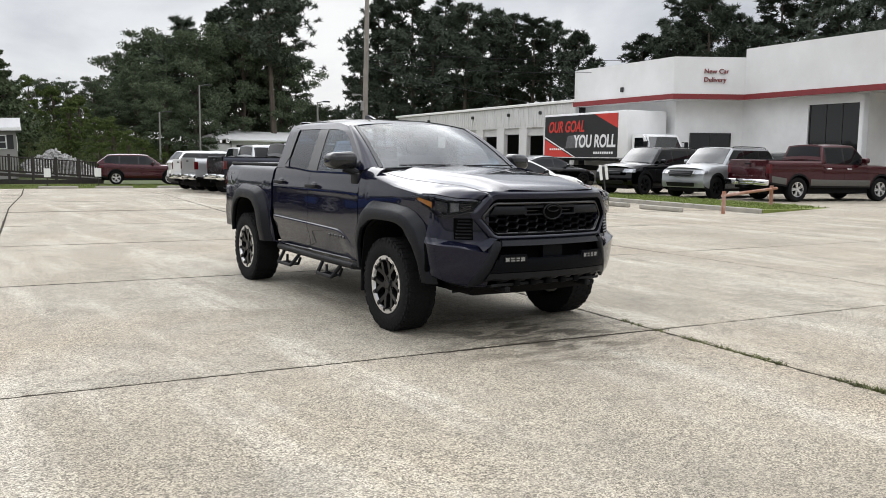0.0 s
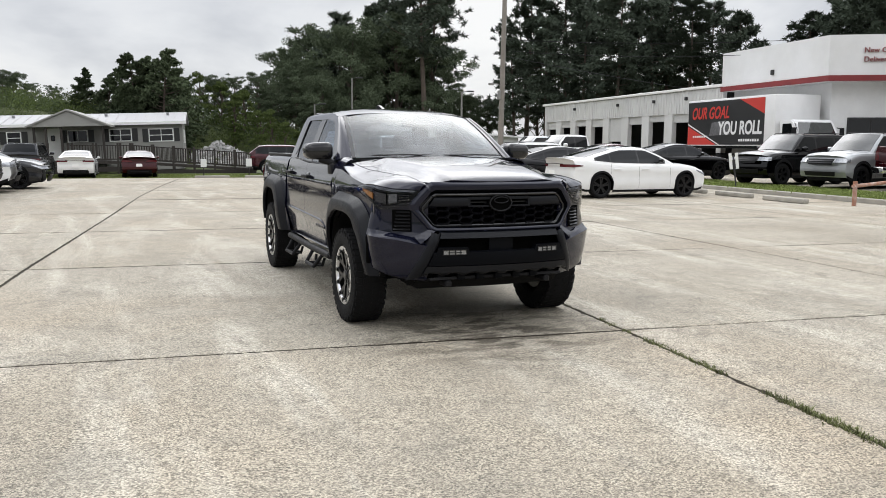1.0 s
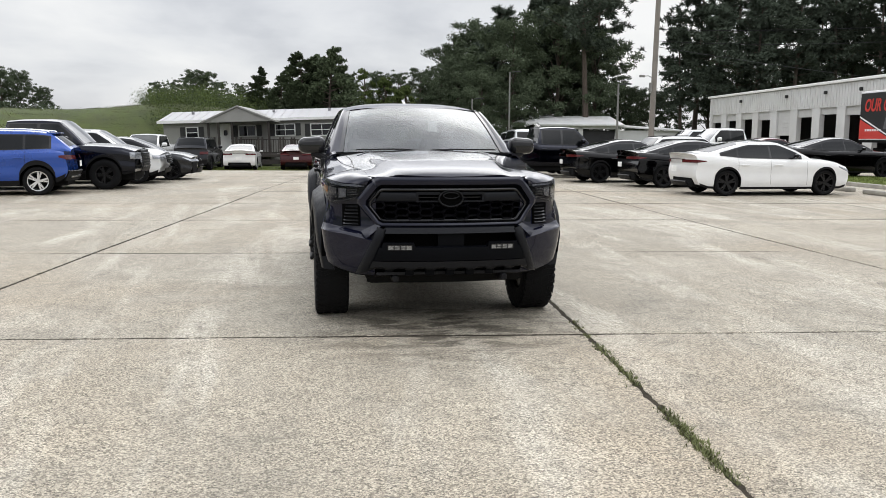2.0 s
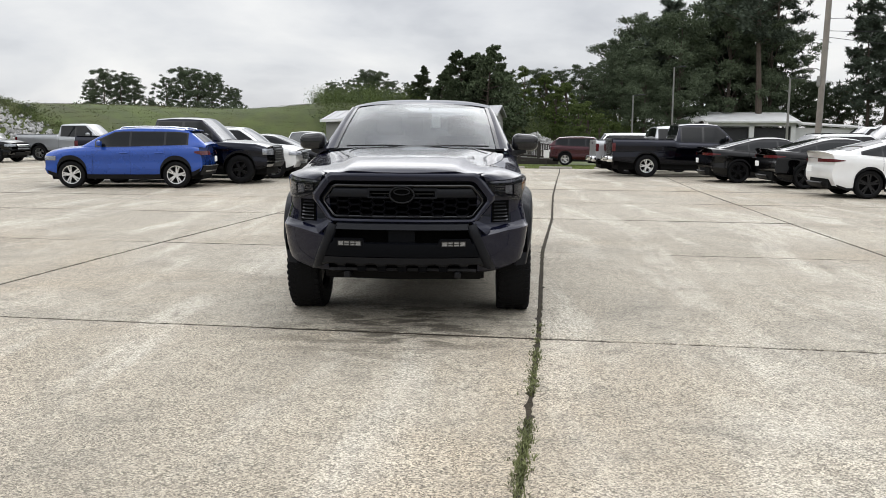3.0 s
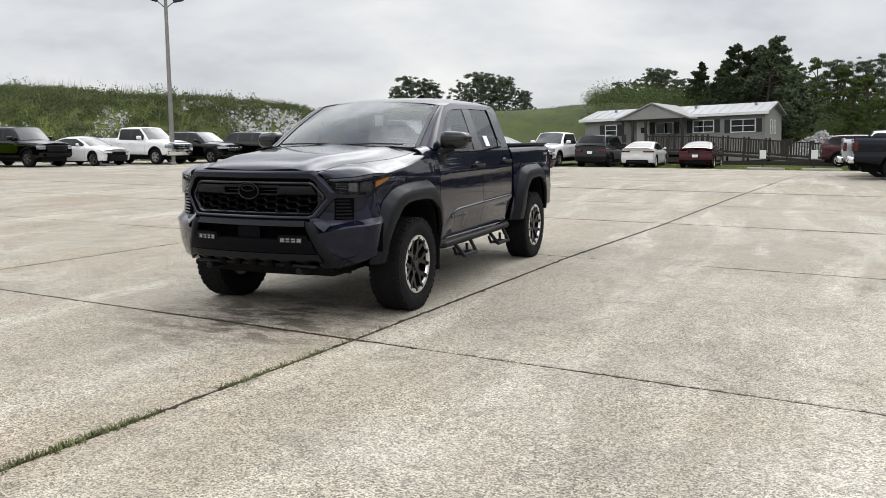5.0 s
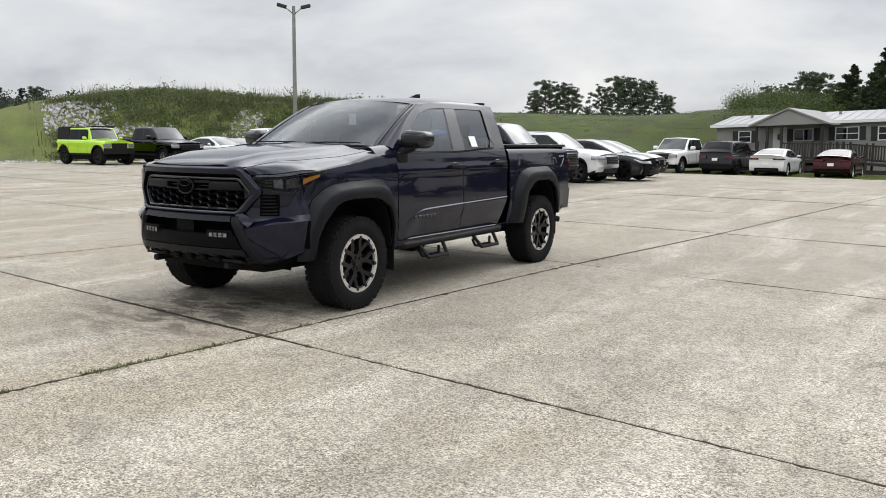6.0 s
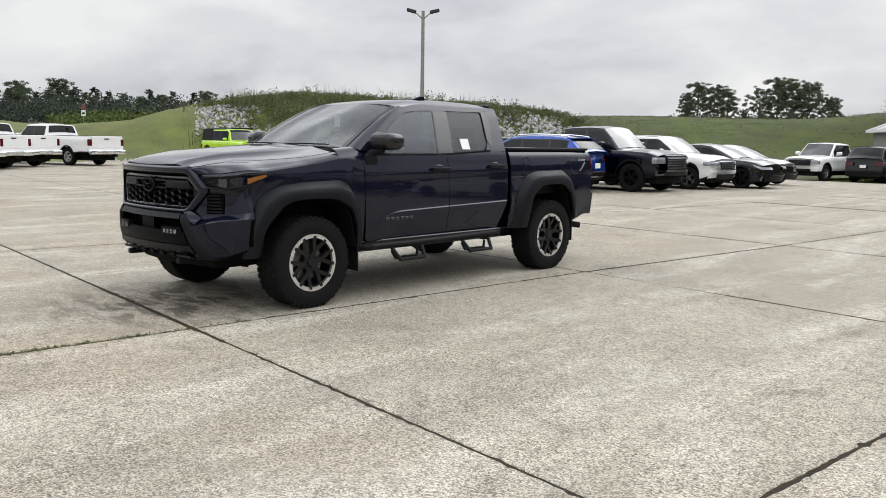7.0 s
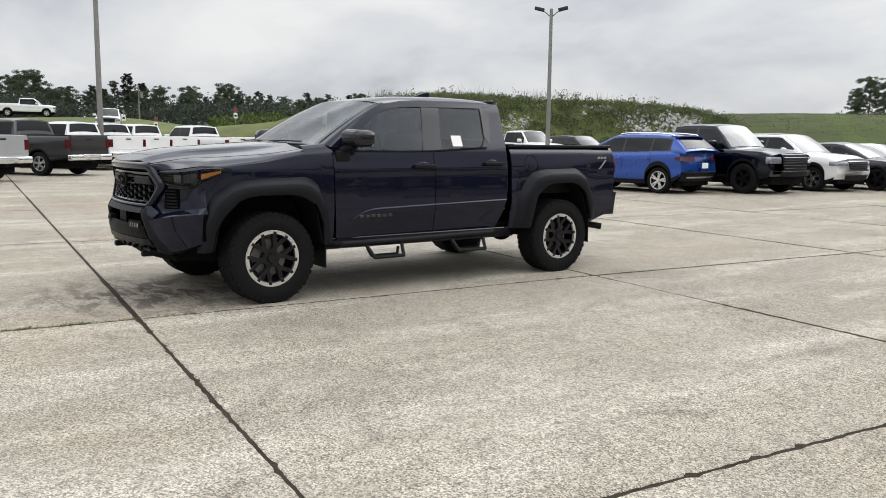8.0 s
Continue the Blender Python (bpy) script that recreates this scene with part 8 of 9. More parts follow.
for x, y, h, lab in ((-90.4, 15.3, 164, "distant white pickup truck on the rise"), (-66.0, 15.4, 72, "distant white pickup truck facing the lot")):
    make_car(FULL, P_WHITE, lab, "pickup truck", at(x, y, h, ground_z(x, y) + 0.05), "pickup_truck", mface=M_ALLOY)
# upper lot before the dealership
UP = 0.115
make_car(BIGSUV, P_BLACK, "black off-road SUV with dark wheels facing the lot", "SUV", at(19.2, 17.2, -86, UP), "suv", mface=M_BLKWHEEL, roof_rack=M_BLKPL)
make_car(BIGSUV, P_GREY, "light grey off-road SUV with black roof rack", "SUV", at(19.6, 14.2, -86, UP), "suv", mface=M_BLKWHEEL, roof_rack=M_BLKPL, roof=P_BLACK)
make_car(pickup(wb=3.68), P_RED, "dark red crew-cab pickup with grey lower panels", "pickup truck", at(24.5, 11.0, 78, UP), "pickup_truck", mface=M_ALLOY, lowbar=M_CHROME, lower=P_TWOTONE, mhandle=M_CHROME)
make_car(suv(), P_DGREY, "dark SUV before the showroom window", "SUV", at(29.6, 15.0, 60, UP), "suv", mface=M_ALLOY)
make_car(CAMRY, P_BLACK, "black sedan parked on the upper lot", "sedan car", at(20.2, 21.6, 90, UP), "sedan", mface=M_BLKWHEEL)
make_car(CAMRY, P_RED, "red sedan on the upper lot", "sedan car", at(22.2, 29.5, 95, UP), "sedan", mface=M_ALLOY)
make_car(CAMRY, P_BLACK, "black coupe before the service bays", "sedan car", at(22.0, 36.5, 95, UP), "sedan", mface=M_BLKWHEEL)
make_car(FULL, P_WHITE, "white pickup truck before the service bays", "pickup truck", at(18.8, 33.5, -85, UP), "pickup_truck", mface=M_ALLOY)
make_car(FULL, P_SILVER, "silver pickup truck before the service bays", "pickup truck", at(21.0, 41.0, -85, UP), "pickup_truck", mface=M_ALLOY)

M_BOXBLK = mat("black_box_panel", (0.014, 0.014, 0.015), 0.35, 0, 2, 0.1, 60)
M_BOXRED = mat("red_box_graphic", (0.50, 0.035, 0.025), 0.4, 0, 2, 0.08, 60)
M_BOXWHT = mat("white_box_graphic", (0.72, 0.72, 0.72), 0.4, 0, 2, 0.05, 60)
M_BOXGRY = mat("smoky_grey_graphic", (0.10, 0.10, 0.105), 0.4, 0, 1.2, 0.5, 10)


def box_truck():
    """A delivery truck, its own front at -y; the printed side faces -x."""
    c = thing("box_truck", "white box truck with a black and red printed side panel", "box truck", "parked vehicles on the lot", "", LOT @ pose(23.8, 24.1, UP, 0, 0, 0))
    L0, L1, zb, zt, hw = 1.65, 8.85, 1.38, 3.72, 1.2
    bm = bmesh.new()
    box(bm, -hw, hw, L0, L1, zb, zt, 0.04, None, 2)
    bx = part("cargo_box", bm, M_BOXWHT, c, "white cargo box")
    bm = bmesh.new()
    box(bm, -hw - 0.012, -hw - 0.004, L0 + 0.75, L1 - 0.06, zb + 0.06, zt - 0.10)
    pn = part("side_panel", bm, M_BOXBLK, bx, "black printed side panel", False)
    # red corner graphics and pale edge lines
    X = -hw - 0.016

    def tri(name, pts, material, dx=0.0):
        bm = bmesh.new()
        bm.faces.new([bm.verts.new((X - dx, y, z)) for y, z in pts])
        o = bmesh.ops.extrude_face_region(bm, geom=list(bm.faces))
        bmesh.ops.translate(bm, vec=(0.003, 0, 0), verts=[g for g in o["geom"] if isinstance(g, bmesh.types.BMVert)])
        part(name, bm, material, pn, "", False)

    y0, y1, z0, z1 = L0 + 0.75, L1 - 0.06, zb + 0.06, zt - 0.10
    tri("graphic", [(y0, z1), (y0 + 1.9, z1), (y0, z1 - 0.75)], M_BOXRED)
    tri("graphic", [(y1, z0), (y1 - 2.6, z0), (y1, z0 + 0.95)], M_BOXRED)
    tri("graphic", [(y1 - 2.75, z0), (y1 - 2.9, z0), (y1, z0 + 1.10), (y1, z0 + 1.02)], M_BOXWHT)
    tri("graphic", [(y0 + 2.6, z0 + 0.5), (y0 + 4.4, z0 + 0.45), (y0 + 4.2, z0 + 1.1), (y0 + 3.0, z0 + 1.2)], M_BOXGRY, 0.001)
    m = Matrix.Translation((X - 0.006, y1 - 0.35, zb + 1.38)) @ Matrix.Rotation(radians(-90), 4, "Z") @ Matrix.Rotation(radians(90), 4, "X")
    lettering("letters", "OUR GOAL", 0.82, M_BOXRED, pn, m, 0.004, 0.25, 0.78, 0.022)
    m = Matrix.Translation((X - 0.006, y1 - 2.75, zb + 0.58)) @ Matrix.Rotation(radians(-90), 4, "Z") @ Matrix.Rotation(radians(90), 4, "X")
    lettering("letters", "YOU ROLL", 0.88, M_BOXWHT, pn, m, 0.004, 0.1, 0.82, 0.026)
    for i in range(9):
        yy = y0 + 0.35 + i * 0.18
        tri("small_print", [(yy, z0 + 0.16), (yy + 0.13, z0 + 0.16), (yy + 0.13, z0 + 0.28), (yy, z0 + 0.28)], M_BOXWHT, 0.001)
    for i in range(7):
        yy = y1 - 0.5 - i * 0.2
        tri("small_print", [(yy, z0 + 0.36), (yy - 0.14, z0 + 0.36), (yy - 0.14, z0 + 0.46), (yy, z0 + 0.46)], M_BOXWHT, 0.001)
    # cab
    bm = bmesh.new()
    prof = [(-1.05, 0.62), (-1.08, 1.30), (-0.95, 1.52), (0.02, 1.66), (0.22, 1.72), (0.55, 2.45), (0.75, 2.56), (1.55, 2.58), (1.58, 0.62)]
    a = [bm.verts.new((-1.05, y, z)) for y, z in prof]
    b = [bm.verts.new((1.05, y, z)) for y, z in prof]
    bm.faces.new(a)
    bm.faces.new(b[::-1])
    for i in range(len(prof)):
        j = (i + 1) % len(prof)
        bm.faces.new((a[i], b[i], b[j], a[j]))
    bmesh.ops.bevel(bm, geom=list(bm.edges), offset=0.06, segments=2, affect="EDGES")
    cab = part("cab", bm, M_BOXWHT, c, "white truck cab")
    sheet("windshield", lambda u, s: (u * lerp(0.98, 0.86, s), lerp(0.20, 0.52, s) - 0.03 * (1 - u * u), lerp(1.74, 2.42, s) + 0.012), steps(-1, 1, 8), steps(0, 1, 3), M_WIND, cab, "", thick=0.01)
    for sx in (-1, 1):
        bm = bmesh.new()
        plate(bm, [(sx * 1.056, 0.45, 1.68), (sx * 1.056, 1.30, 1.68), (sx * 1.056, 1.30, 2.38), (sx * 1.056, 0.72, 2.38)], sx * 0.008, "x")
        part("side_window", bm, M_TINT, cab, "", False)
        bm = bmesh.new()
        box(bm, sx * 1.25 - 0.10, sx * 1.25 + 0.10, 0.22, 0.32, 1.75, 2.20, 0.03, None, 2)
        tube(bm, [(sx * 1.04, 0.35, 2.2), (sx * 1.25, 0.30, 2.15)], 0.02, 6)
        part("mirror", bm, M_BLKPL, cab)
        bm = bmesh.new()
        box(bm, sx * 0.78 - 0.18, sx * 0.78 + 0.18, -1.12, -1.04, 0.95, 1.2, 0.03, None, 2)
        part("headlight", bm, M_LAMP, cab)
    bm = bmesh.new()
    box(bm, -0.55, 0.55, -1.12, -1.05, 0.85, 1.35, 0.03)
    part("grille", bm, M_BLKPL, cab)
    bm = bmesh.new()
    box(bm, -1.1, 1.1, -1.25, -1.0, 0.45, 0.75, 0.04, None, 2)
    part("bumper", bm, M_CHROME, cab)
    bm = bmesh.new()
    for sx in (-1, 1):
        box(bm, sx * 0.42 - 0.05, sx * 0.42 + 0.05, -0.8, L1 - 0.1, 0.75, 1.0)
    box(bm, -hw, hw, L0, L1, zb - 0.12, zb)
    part("chassis", bm, M_DARK, c, "", False)
    ty, rim, _disc = wheel_meshes(0.48, 0.28, 0.29, "wide", M_ALLOY, M_DARK, 5)
    for yy in (-0.1, 6.2):
        for sx in (-1, 1):
            t = hang("tyre", ty, c, "", pose(sx * 0.98, yy, 0.48, 0, 0, 0 if sx > 0 else 180))
            hang("rim", rim, t)


box_truck()

# ---- poles, rails, kerbs, signs ----
def light_pole(x, y, h, heads, turn, label, base=None):
    p = thing("light_pole", label, "light pole", "", "", pose(x, y, ground_z(x, y) if base is None else base, 0, 0, turn))
    bm = bmesh.new()
    cyl(bm, 0.13, (0, 0, 0), (0, 0, h), 14, 0.085)
    box(bm, -0.16, 0.16, -0.16, 0.16, 0, 0.10, 0.02)
    part("pole", bm, M_GALV, p)
    for sx in heads:
        bm = bmesh.new()
        tube(bm, [(0, 0, h - 0.45), (sx * 0.28, 0, h - 0.20), (sx * 0.42, 0, h - 0.10)], 0.03, 8)
        part("arm", bm, M_GALV, p)
        bm = bmesh.new()
        m = Matrix.Translation((sx * 0.62, 0, h)) @ Matrix.Rotation(radians(-14 * sx), 4, "Y")
        box(bm, -0.26, 0.26, -0.17, 0.17, -0.09, 0.07, 0.03, m, 2)
        part("lamp_head", bm, M_SHUT, p)
    return p


light_pole(-26.2, 28.3, 8.35, (-1, 1), 45, "tall steel light pole with two floodlight heads", 0.0)
light_pole(-31.0, 6.35, 11.0, (), 0, "tall dark steel light pole behind parked pickups", 0.0)


def arm_lamp(x, y, h, lean):
    p = thing("street_lamp", "slender steel street lamp with a short arm", "street lamp", "street lamps by the wood", "", pose(x, y, ground_z(x, y)))
    bm = bmesh.new()
    cyl(bm, 0.09, (0, 0, 0), (0, 0, h), 12, 0.06)
    part("pole", bm, M_GALV, p)
    bm = bmesh.new()
    tube(bm, [(0, 0, h - 0.05), (lean * 0.5, 0, h + 0.05)], 0.03, 8)
    box(bm, min(lean * 0.45, lean * 0.95), max(lean * 0.45, lean * 0.95), -0.1, 0.1, h, h + 0.10, 0.02)
    part("lamp_head", bm, M_SHUT, p)


arm_lamp(16.3, 62.0, 7.3, 1)
arm_lamp(13.1, 62.0, 5.05, 1)
arm_lamp(21.2, 50.0, 5.4, 1)

up = thing("utility_pole", "weathered wooden utility pole carrying wires", "utility pole", "", "", pose(17.65, 36.0, 0.1, 0, 1.0, 0))
bm = bmesh.new()
cyl(bm, 0.16, (0, 0, 0), (0, 0, 12.5), 14, 0.11)
part("pole", bm, M_POLEWOOD, up)
bm = bmesh.new()
box(bm, -0.25, -0.10, -0.1, 0.1, 3.9, 4.4, 0.03)
cyl(bm, 0.012, (0.17, 0, 0.2), (0.14, 0, 9.0), 6)
part("meter_box", bm, M_GALV, up)
bm = bmesh.new()
tube(bm, [(0, 0, 4.6), (-0.35, -0.05, 4.75), (-0.6, -0.08, 4.72)], 0.022, 6)
box(bm, -0.85, -0.55, -0.12, 0.02, 4.66, 4.78, 0.02)
part("lamp_arm", bm, M_GALV, up)
for i, (z0, tgt) in enumerate(((7.2, (31.0, 22.5, 6.9)), (6.6, (30.0, 27.0, 6.5)), (6.3, (60.0, 60.0, 7.0)))):
    bm = bmesh.new()
    a, b = Vector((0, 0, z0)), Vector(tgt) - Vector((17.65, 36.0, 0.1))
    side = (b - a).cross(Vector((0, 0, 1))).normalized()
    rings = []
    for t in steps(0, 1, 16):
        c = a.lerp(b, t) - Vector((0, 0, 1.2 * t * (1 - t)))
        rings.append([bm.verts.new(c + side * 0.014 * math.cos(k * 1.2566) + Vector((0, 0, 0.014 * math.sin(k * 1.2566)))) for k in range(5)])
    for p, q in zip(rings, rings[1:]):
        for k in range(5):
            bm.faces.new((p[k], p[(k + 1) % 5], q[(k + 1) % 5], q[k]))
    part("wire", bm, M_BLKPL, up)

# island: kerb, grass, wheel stops
bm = bmesh.new()
box(bm, EDGE_U, EDGE_U + 0.16, 10.2, 40.0, -0.5, 0.13, 0.02, LOT)
tagged(part("kerb", bm, M_KERB, None, "", False), "weathered concrete kerb along the grass island", "kerb", "", "structure")
bm = bmesh.new()
box(bm, 17.6, 30.0, -20, 62, 0.0, 0.115, 0, LOT)
vs_ = [bm.verts.new(LOT @ Vector(p)) for p in ((14.605, -20, -0.004), (17.6, -20, 0.113), (17.6, 10.2, 0.113), (14.605, 10.2, -0.004))]
bm.faces.new(vs_)
tagged(part("upper_pavement", bm, M_CONC, None, "", False), "upper concrete drive before the dealership", "pavement", "", "structure")
bm = bmesh.new()
box(bm, EDGE_U + 0.16, 17.6, 10.2, 64.0, -0.05, 0.10, 0, LOT)
tagged(part("lawn", bm, M_ISLE, None, "", False), "bright mown grass of the island between lot and drive", "lawn", "", "structure")
for u, v in ((12.8, 12.15), (12.85, 14.5), (12.9, 16.9)):
    bm = bmesh.new()
    box(bm, u - 0.09, u + 0.09, v - 0.85, v + 0.85, 0.0, 0.13, 0.03, LOT, 2)
    tagged(part("wheel_stop", bm, M_KERB), "worn grey concrete wheel stop on the slab", "wheel stop", "wheel stops")

rail = thing("pipe_rail", "rusted pipe guard rail with peeling white paint", "guard rail", "", "", pose(0, 0, 0))
pa, pb = Vector((14.6, 8.95, 0.0)), Vector((17.8, 9.75, 0.1))
for q in (pa, pb):
    bm = bmesh.new()
    cyl(bm, 0.055, q, q + Vector((0, 0, 0.62)), 12)
    part("post", bm, M_RUST, rail)
bm = bmesh.new()
cyl(bm, 0.045, pa + Vector((0, 0, 0.50)) - (pb - pa) * 0.03, pb + Vector((0, 0, 0.52)) + (pb - pa) * 0.12, 10)
part("top_pipe", bm, M_RUST, rail)

sg = thing("marker_sign", "leaning pair of narrow white marker boards", "sign", "", "", pose(16.9, 15.9, 0.1, 0, -7, -40))
bm = bmesh.new()
cyl(bm, 0.025, (0, 0, 0), (0, 0, 1.1), 8)
part("post", bm, M_SHUT, sg)
for x in (-0.10, 0.10):
    bm = bmesh.new()
    box(bm, x - 0.05, x + 0.05, -0.04, -0.02, 0.62, 1.16, 0.006)
    part("board", bm, M_WHITE, sg)
for x, y in ((2.02, 41.2), (4.52, 41.4)):
    s_ = thing("parking_sign", "small white parking sign on a dark post", "sign", "signs before the ramp", "", pose(x, y, ground_z(x, y), 0, 0, 0))
    bm = bmesh.new()
    cyl(bm, 0.03, (0, 0, 0), (0, 0, 1.05), 8)
    part("post", bm, M_DECKW, s_)
    bm = bmesh.new()
    box(bm, -0.16, 0.16, -0.05, -0.03, 0.55, 1.0, 0.006)
    part("board", bm, M_WHITE, s_)
for x, y, top_z, red in ((-57.4, 23.1, 3.75, 1), (-62.0, 15.6, 3.45, 0), (-64.2, 18.8, 3.0, 1)):
    gz = ground_z(x, y) - 0.05
    h = top_z - gz
    s_ = thing("road_sign", "small white and red road sign on a thin post" if red else "small white road sign on a thin post", "sign", "road signs on the rise", "", pose(x, y, gz, 0, 0, 70))
    bm = bmesh.new()
    cyl(bm, 0.03, (0, 0, 0), (0, 0, h), 8)
    part("post", bm, M_GALV, s_)
    bm = bmesh.new()
    box(bm, -0.15, 0.15, -0.06, -0.03, h - 0.90, h - 0.46, 0.01)
    part("board", bm, M_WHITE, s_)
    bm = bmesh.new()
    box(bm, -0.09, 0.09, -0.066, -0.06, h - 0.76, h - 0.62, 0.002)
    part("printed_bar", bm, M_BLKPL, s_)
    if red:
        bm = bmesh.new()
        box(bm, -0.15, 0.15, -0.06, -0.03, h - 0.40, h - 0.06, 0.01)
        part("upper_board", bm, M_SIGNRED, s_)
far_pole = thing("utility_pole", "distant wooden utility pole by the road", "utility pole", "", "", pose(-117.5, 32.6, ground_z(-117.5, 32.6) - 0.1))
bm = bmesh.new()
cyl(bm, 0.12, (0, 0, 0), (0, 0, 8.7 - ground_z(-117.5, 32.6)), 10, 0.08)
part("pole", bm, M_POLEWOOD, far_pole)
bm = bmesh.new()
cyl(bm, 0.25, (0.35, 0.3, 4.2), (0.35, 0.3, 5.0), 10)
box(bm, -0.1, 0.6, -0.05, 0.35, 4.4, 4.5, 0.01)
part("transformer", bm, M_GALV, far_pole)
for i, (u, v) in enumerate(((-2.0, 39.3), (0.6, 39.3), (3.6, 39.3))):
    bm = bmesh.new()
    box(bm, u - 0.9, u + 0.9, v - 0.09, v + 0.09, dip(u, v) - 0.01, dip(u, v) + 0.12, 0.03, LOT, 2)
    tagged(part("wheel_stop", bm, M_KERB), "worn concrete wheel stop at the grass edge", "wheel stop", "wheel stops at the grass")

# ---- vegetation ----
def leafmat(name, rgb, vary):
    m = mat(name, rgb, 0.8, 0, 0.35, vary * 0.75, 4.0, spread=0.10, spec=0.04)
    return m


M_PINE = leafmat("pine_needles", (0.058, 0.072, 0.053), 0.45)
M_LEAF = leafmat("broad_leaves", (0.080, 0.100, 0.062), 0.45)
M_YOUNG = leafmat("young_foliage", (0.092, 0.120, 0.042), 0.45)
M_YPINE = leafmat("young_pine_needles", (0.085, 0.108, 0.062), 0.45)
M_FARLEAF = leafmat("distant_foliage", (0.060, 0.072, 0.057), 0.4)
M_BARK = mat("pine_bark", (0.075, 0.058, 0.045), 0.95, 0, 4, 0.3, 40, 0.6)


def limb(verts, faces, pts, r0, r1, n=6):
    base = len(verts)
    for i, p in enumerate(pts):
        r = lerp(r0, r1, i / (len(pts) - 1))
        d = (Vector(pts[min(i + 1, len(pts) - 1)]) - Vector(pts[max(i - 1, 0)])).normalized()
        a = d.orthogonal().normalized()
        b = d.cross(a)
        for k in range(n):
            t = 2 * math.pi * k / n
            verts.append(tuple(Vector(p) + (a * math.cos(t) + b * math.sin(t)) * r))
    for i in range(len(pts) - 1):
        for k in range(n):
            q = (k + 1) % n
            faces.append((base + i * n + k, base + i * n + q, base + (i + 1) * n + q, base + (i + 1) * n + k))


def spray(verts, faces, c, r, n, w, rnd, flat=0.7):
    """A tuft of needles: thin pointed blades out of one point."""
    for _ in range(n):
        d = Vector((rnd.gauss(0, 1), rnd.gauss(0, 1), rnd.gauss(0.25, flat))).normalized()
        s = d.orthogonal().normalized() * w * rnd.uniform(0.7, 1.4)
        k = r * rnd.uniform(0.6, 1.15)
        i = len(verts)
        verts += [tuple(c + d * r * 0.1 - s), tuple(c + d * r * 0.1 + s), tuple(c + d * k)]
        faces.append((i, i + 1, i + 2))


def leaf_quad(verts, faces, c, size, rnd):
    d = Vector((rnd.gauss(0, 1), rnd.gauss(0, 1), rnd.gauss(0, 0.7))).normalized()
    e = d.orthogonal().normalized()
    e.rotate(Matrix.Rotation(rnd.uniform(0, 6.28), 3, d))
    g = d.cross(e)
    i = len(verts)
    s = size * rnd.uniform(0.6, 1.3)
    verts += [tuple(c - e * s * 0.5), tuple(c + g * s * 0.32), tuple(c + e * s * 0.5), tuple(c - g * s * 0.32)]
    faces.append((i, i + 1, i + 2, i + 3))


def pine_meshes(seed, h, bare=0.42, spread=1.0, dense=1.0, needles=M_PINE, fall=0.75, power=1.5):
    rnd = random.Random(seed)
    tv, tf, cv, cf = [], [], [], []
    lean = rnd.uniform(-0.03, 0.03) * h
    axis = lambda t: Vector((lean * t * t, 0.3 * math.sin(t * 3 + seed), h * t))
    limb(tv, tf, [axis(t) for t in steps(0, 1, 7)], 0.017 * h, 0.03, 8)
    n = int(34 * dense)
    for i in range(n):
        t = lerp(bare, 0.985, (i + rnd.random()) / n)
        L = spread * h * 0.21 * (1 - fall * ((t - bare) / (1 - bare)) ** power) * rnd.uniform(0.5, 1.2) * (0.6 if t < bare + 0.08 else 1)
        a = rnd.uniform(0, 6.283)
        c = axis(t)
        tip = c + Vector((math.cos(a) * L, math.sin(a) * L, L * rnd.uniform(0.0, 0.42)))
        mid = c.lerp(tip, 0.55) + Vector((0, 0, -0.05 * L))
        limb(tv, tf, [c, mid, tip], 0.045, 0.012, 4)
        for k in range(int(9 * dense) + 1):
            s = rnd.uniform(0.45, 1.05)
            p = c.lerp(tip, s) + Vector((rnd.gauss(0, 0.16 * L), rnd.gauss(0, 0.16 * L), rnd.gauss(0.1, 0.10 * L)))
            spray(cv, cf, p, (0.36 + 0.010 * h) * (1 if fall < 0.8 else lerp(0.95, 0.5, t)), 30, 0.055, rnd)
    for k in range(6):
        spray(cv, cf, axis(1.0) - Vector((rnd.gauss(0, 0.3), rnd.gauss(0, 0.3), 0.3 * k)) if fall < 0.8 else axis(1.0) - Vector((0, 0, 0.10 * k - 0.15)), 0.6 if fall < 0.8 else 0.16 + 0.05 * k, 24, 0.05, rnd)
    return mesh_of("trunk", tv, tf, M_BARK), mesh_of("crown", cv, cf, needles, False)


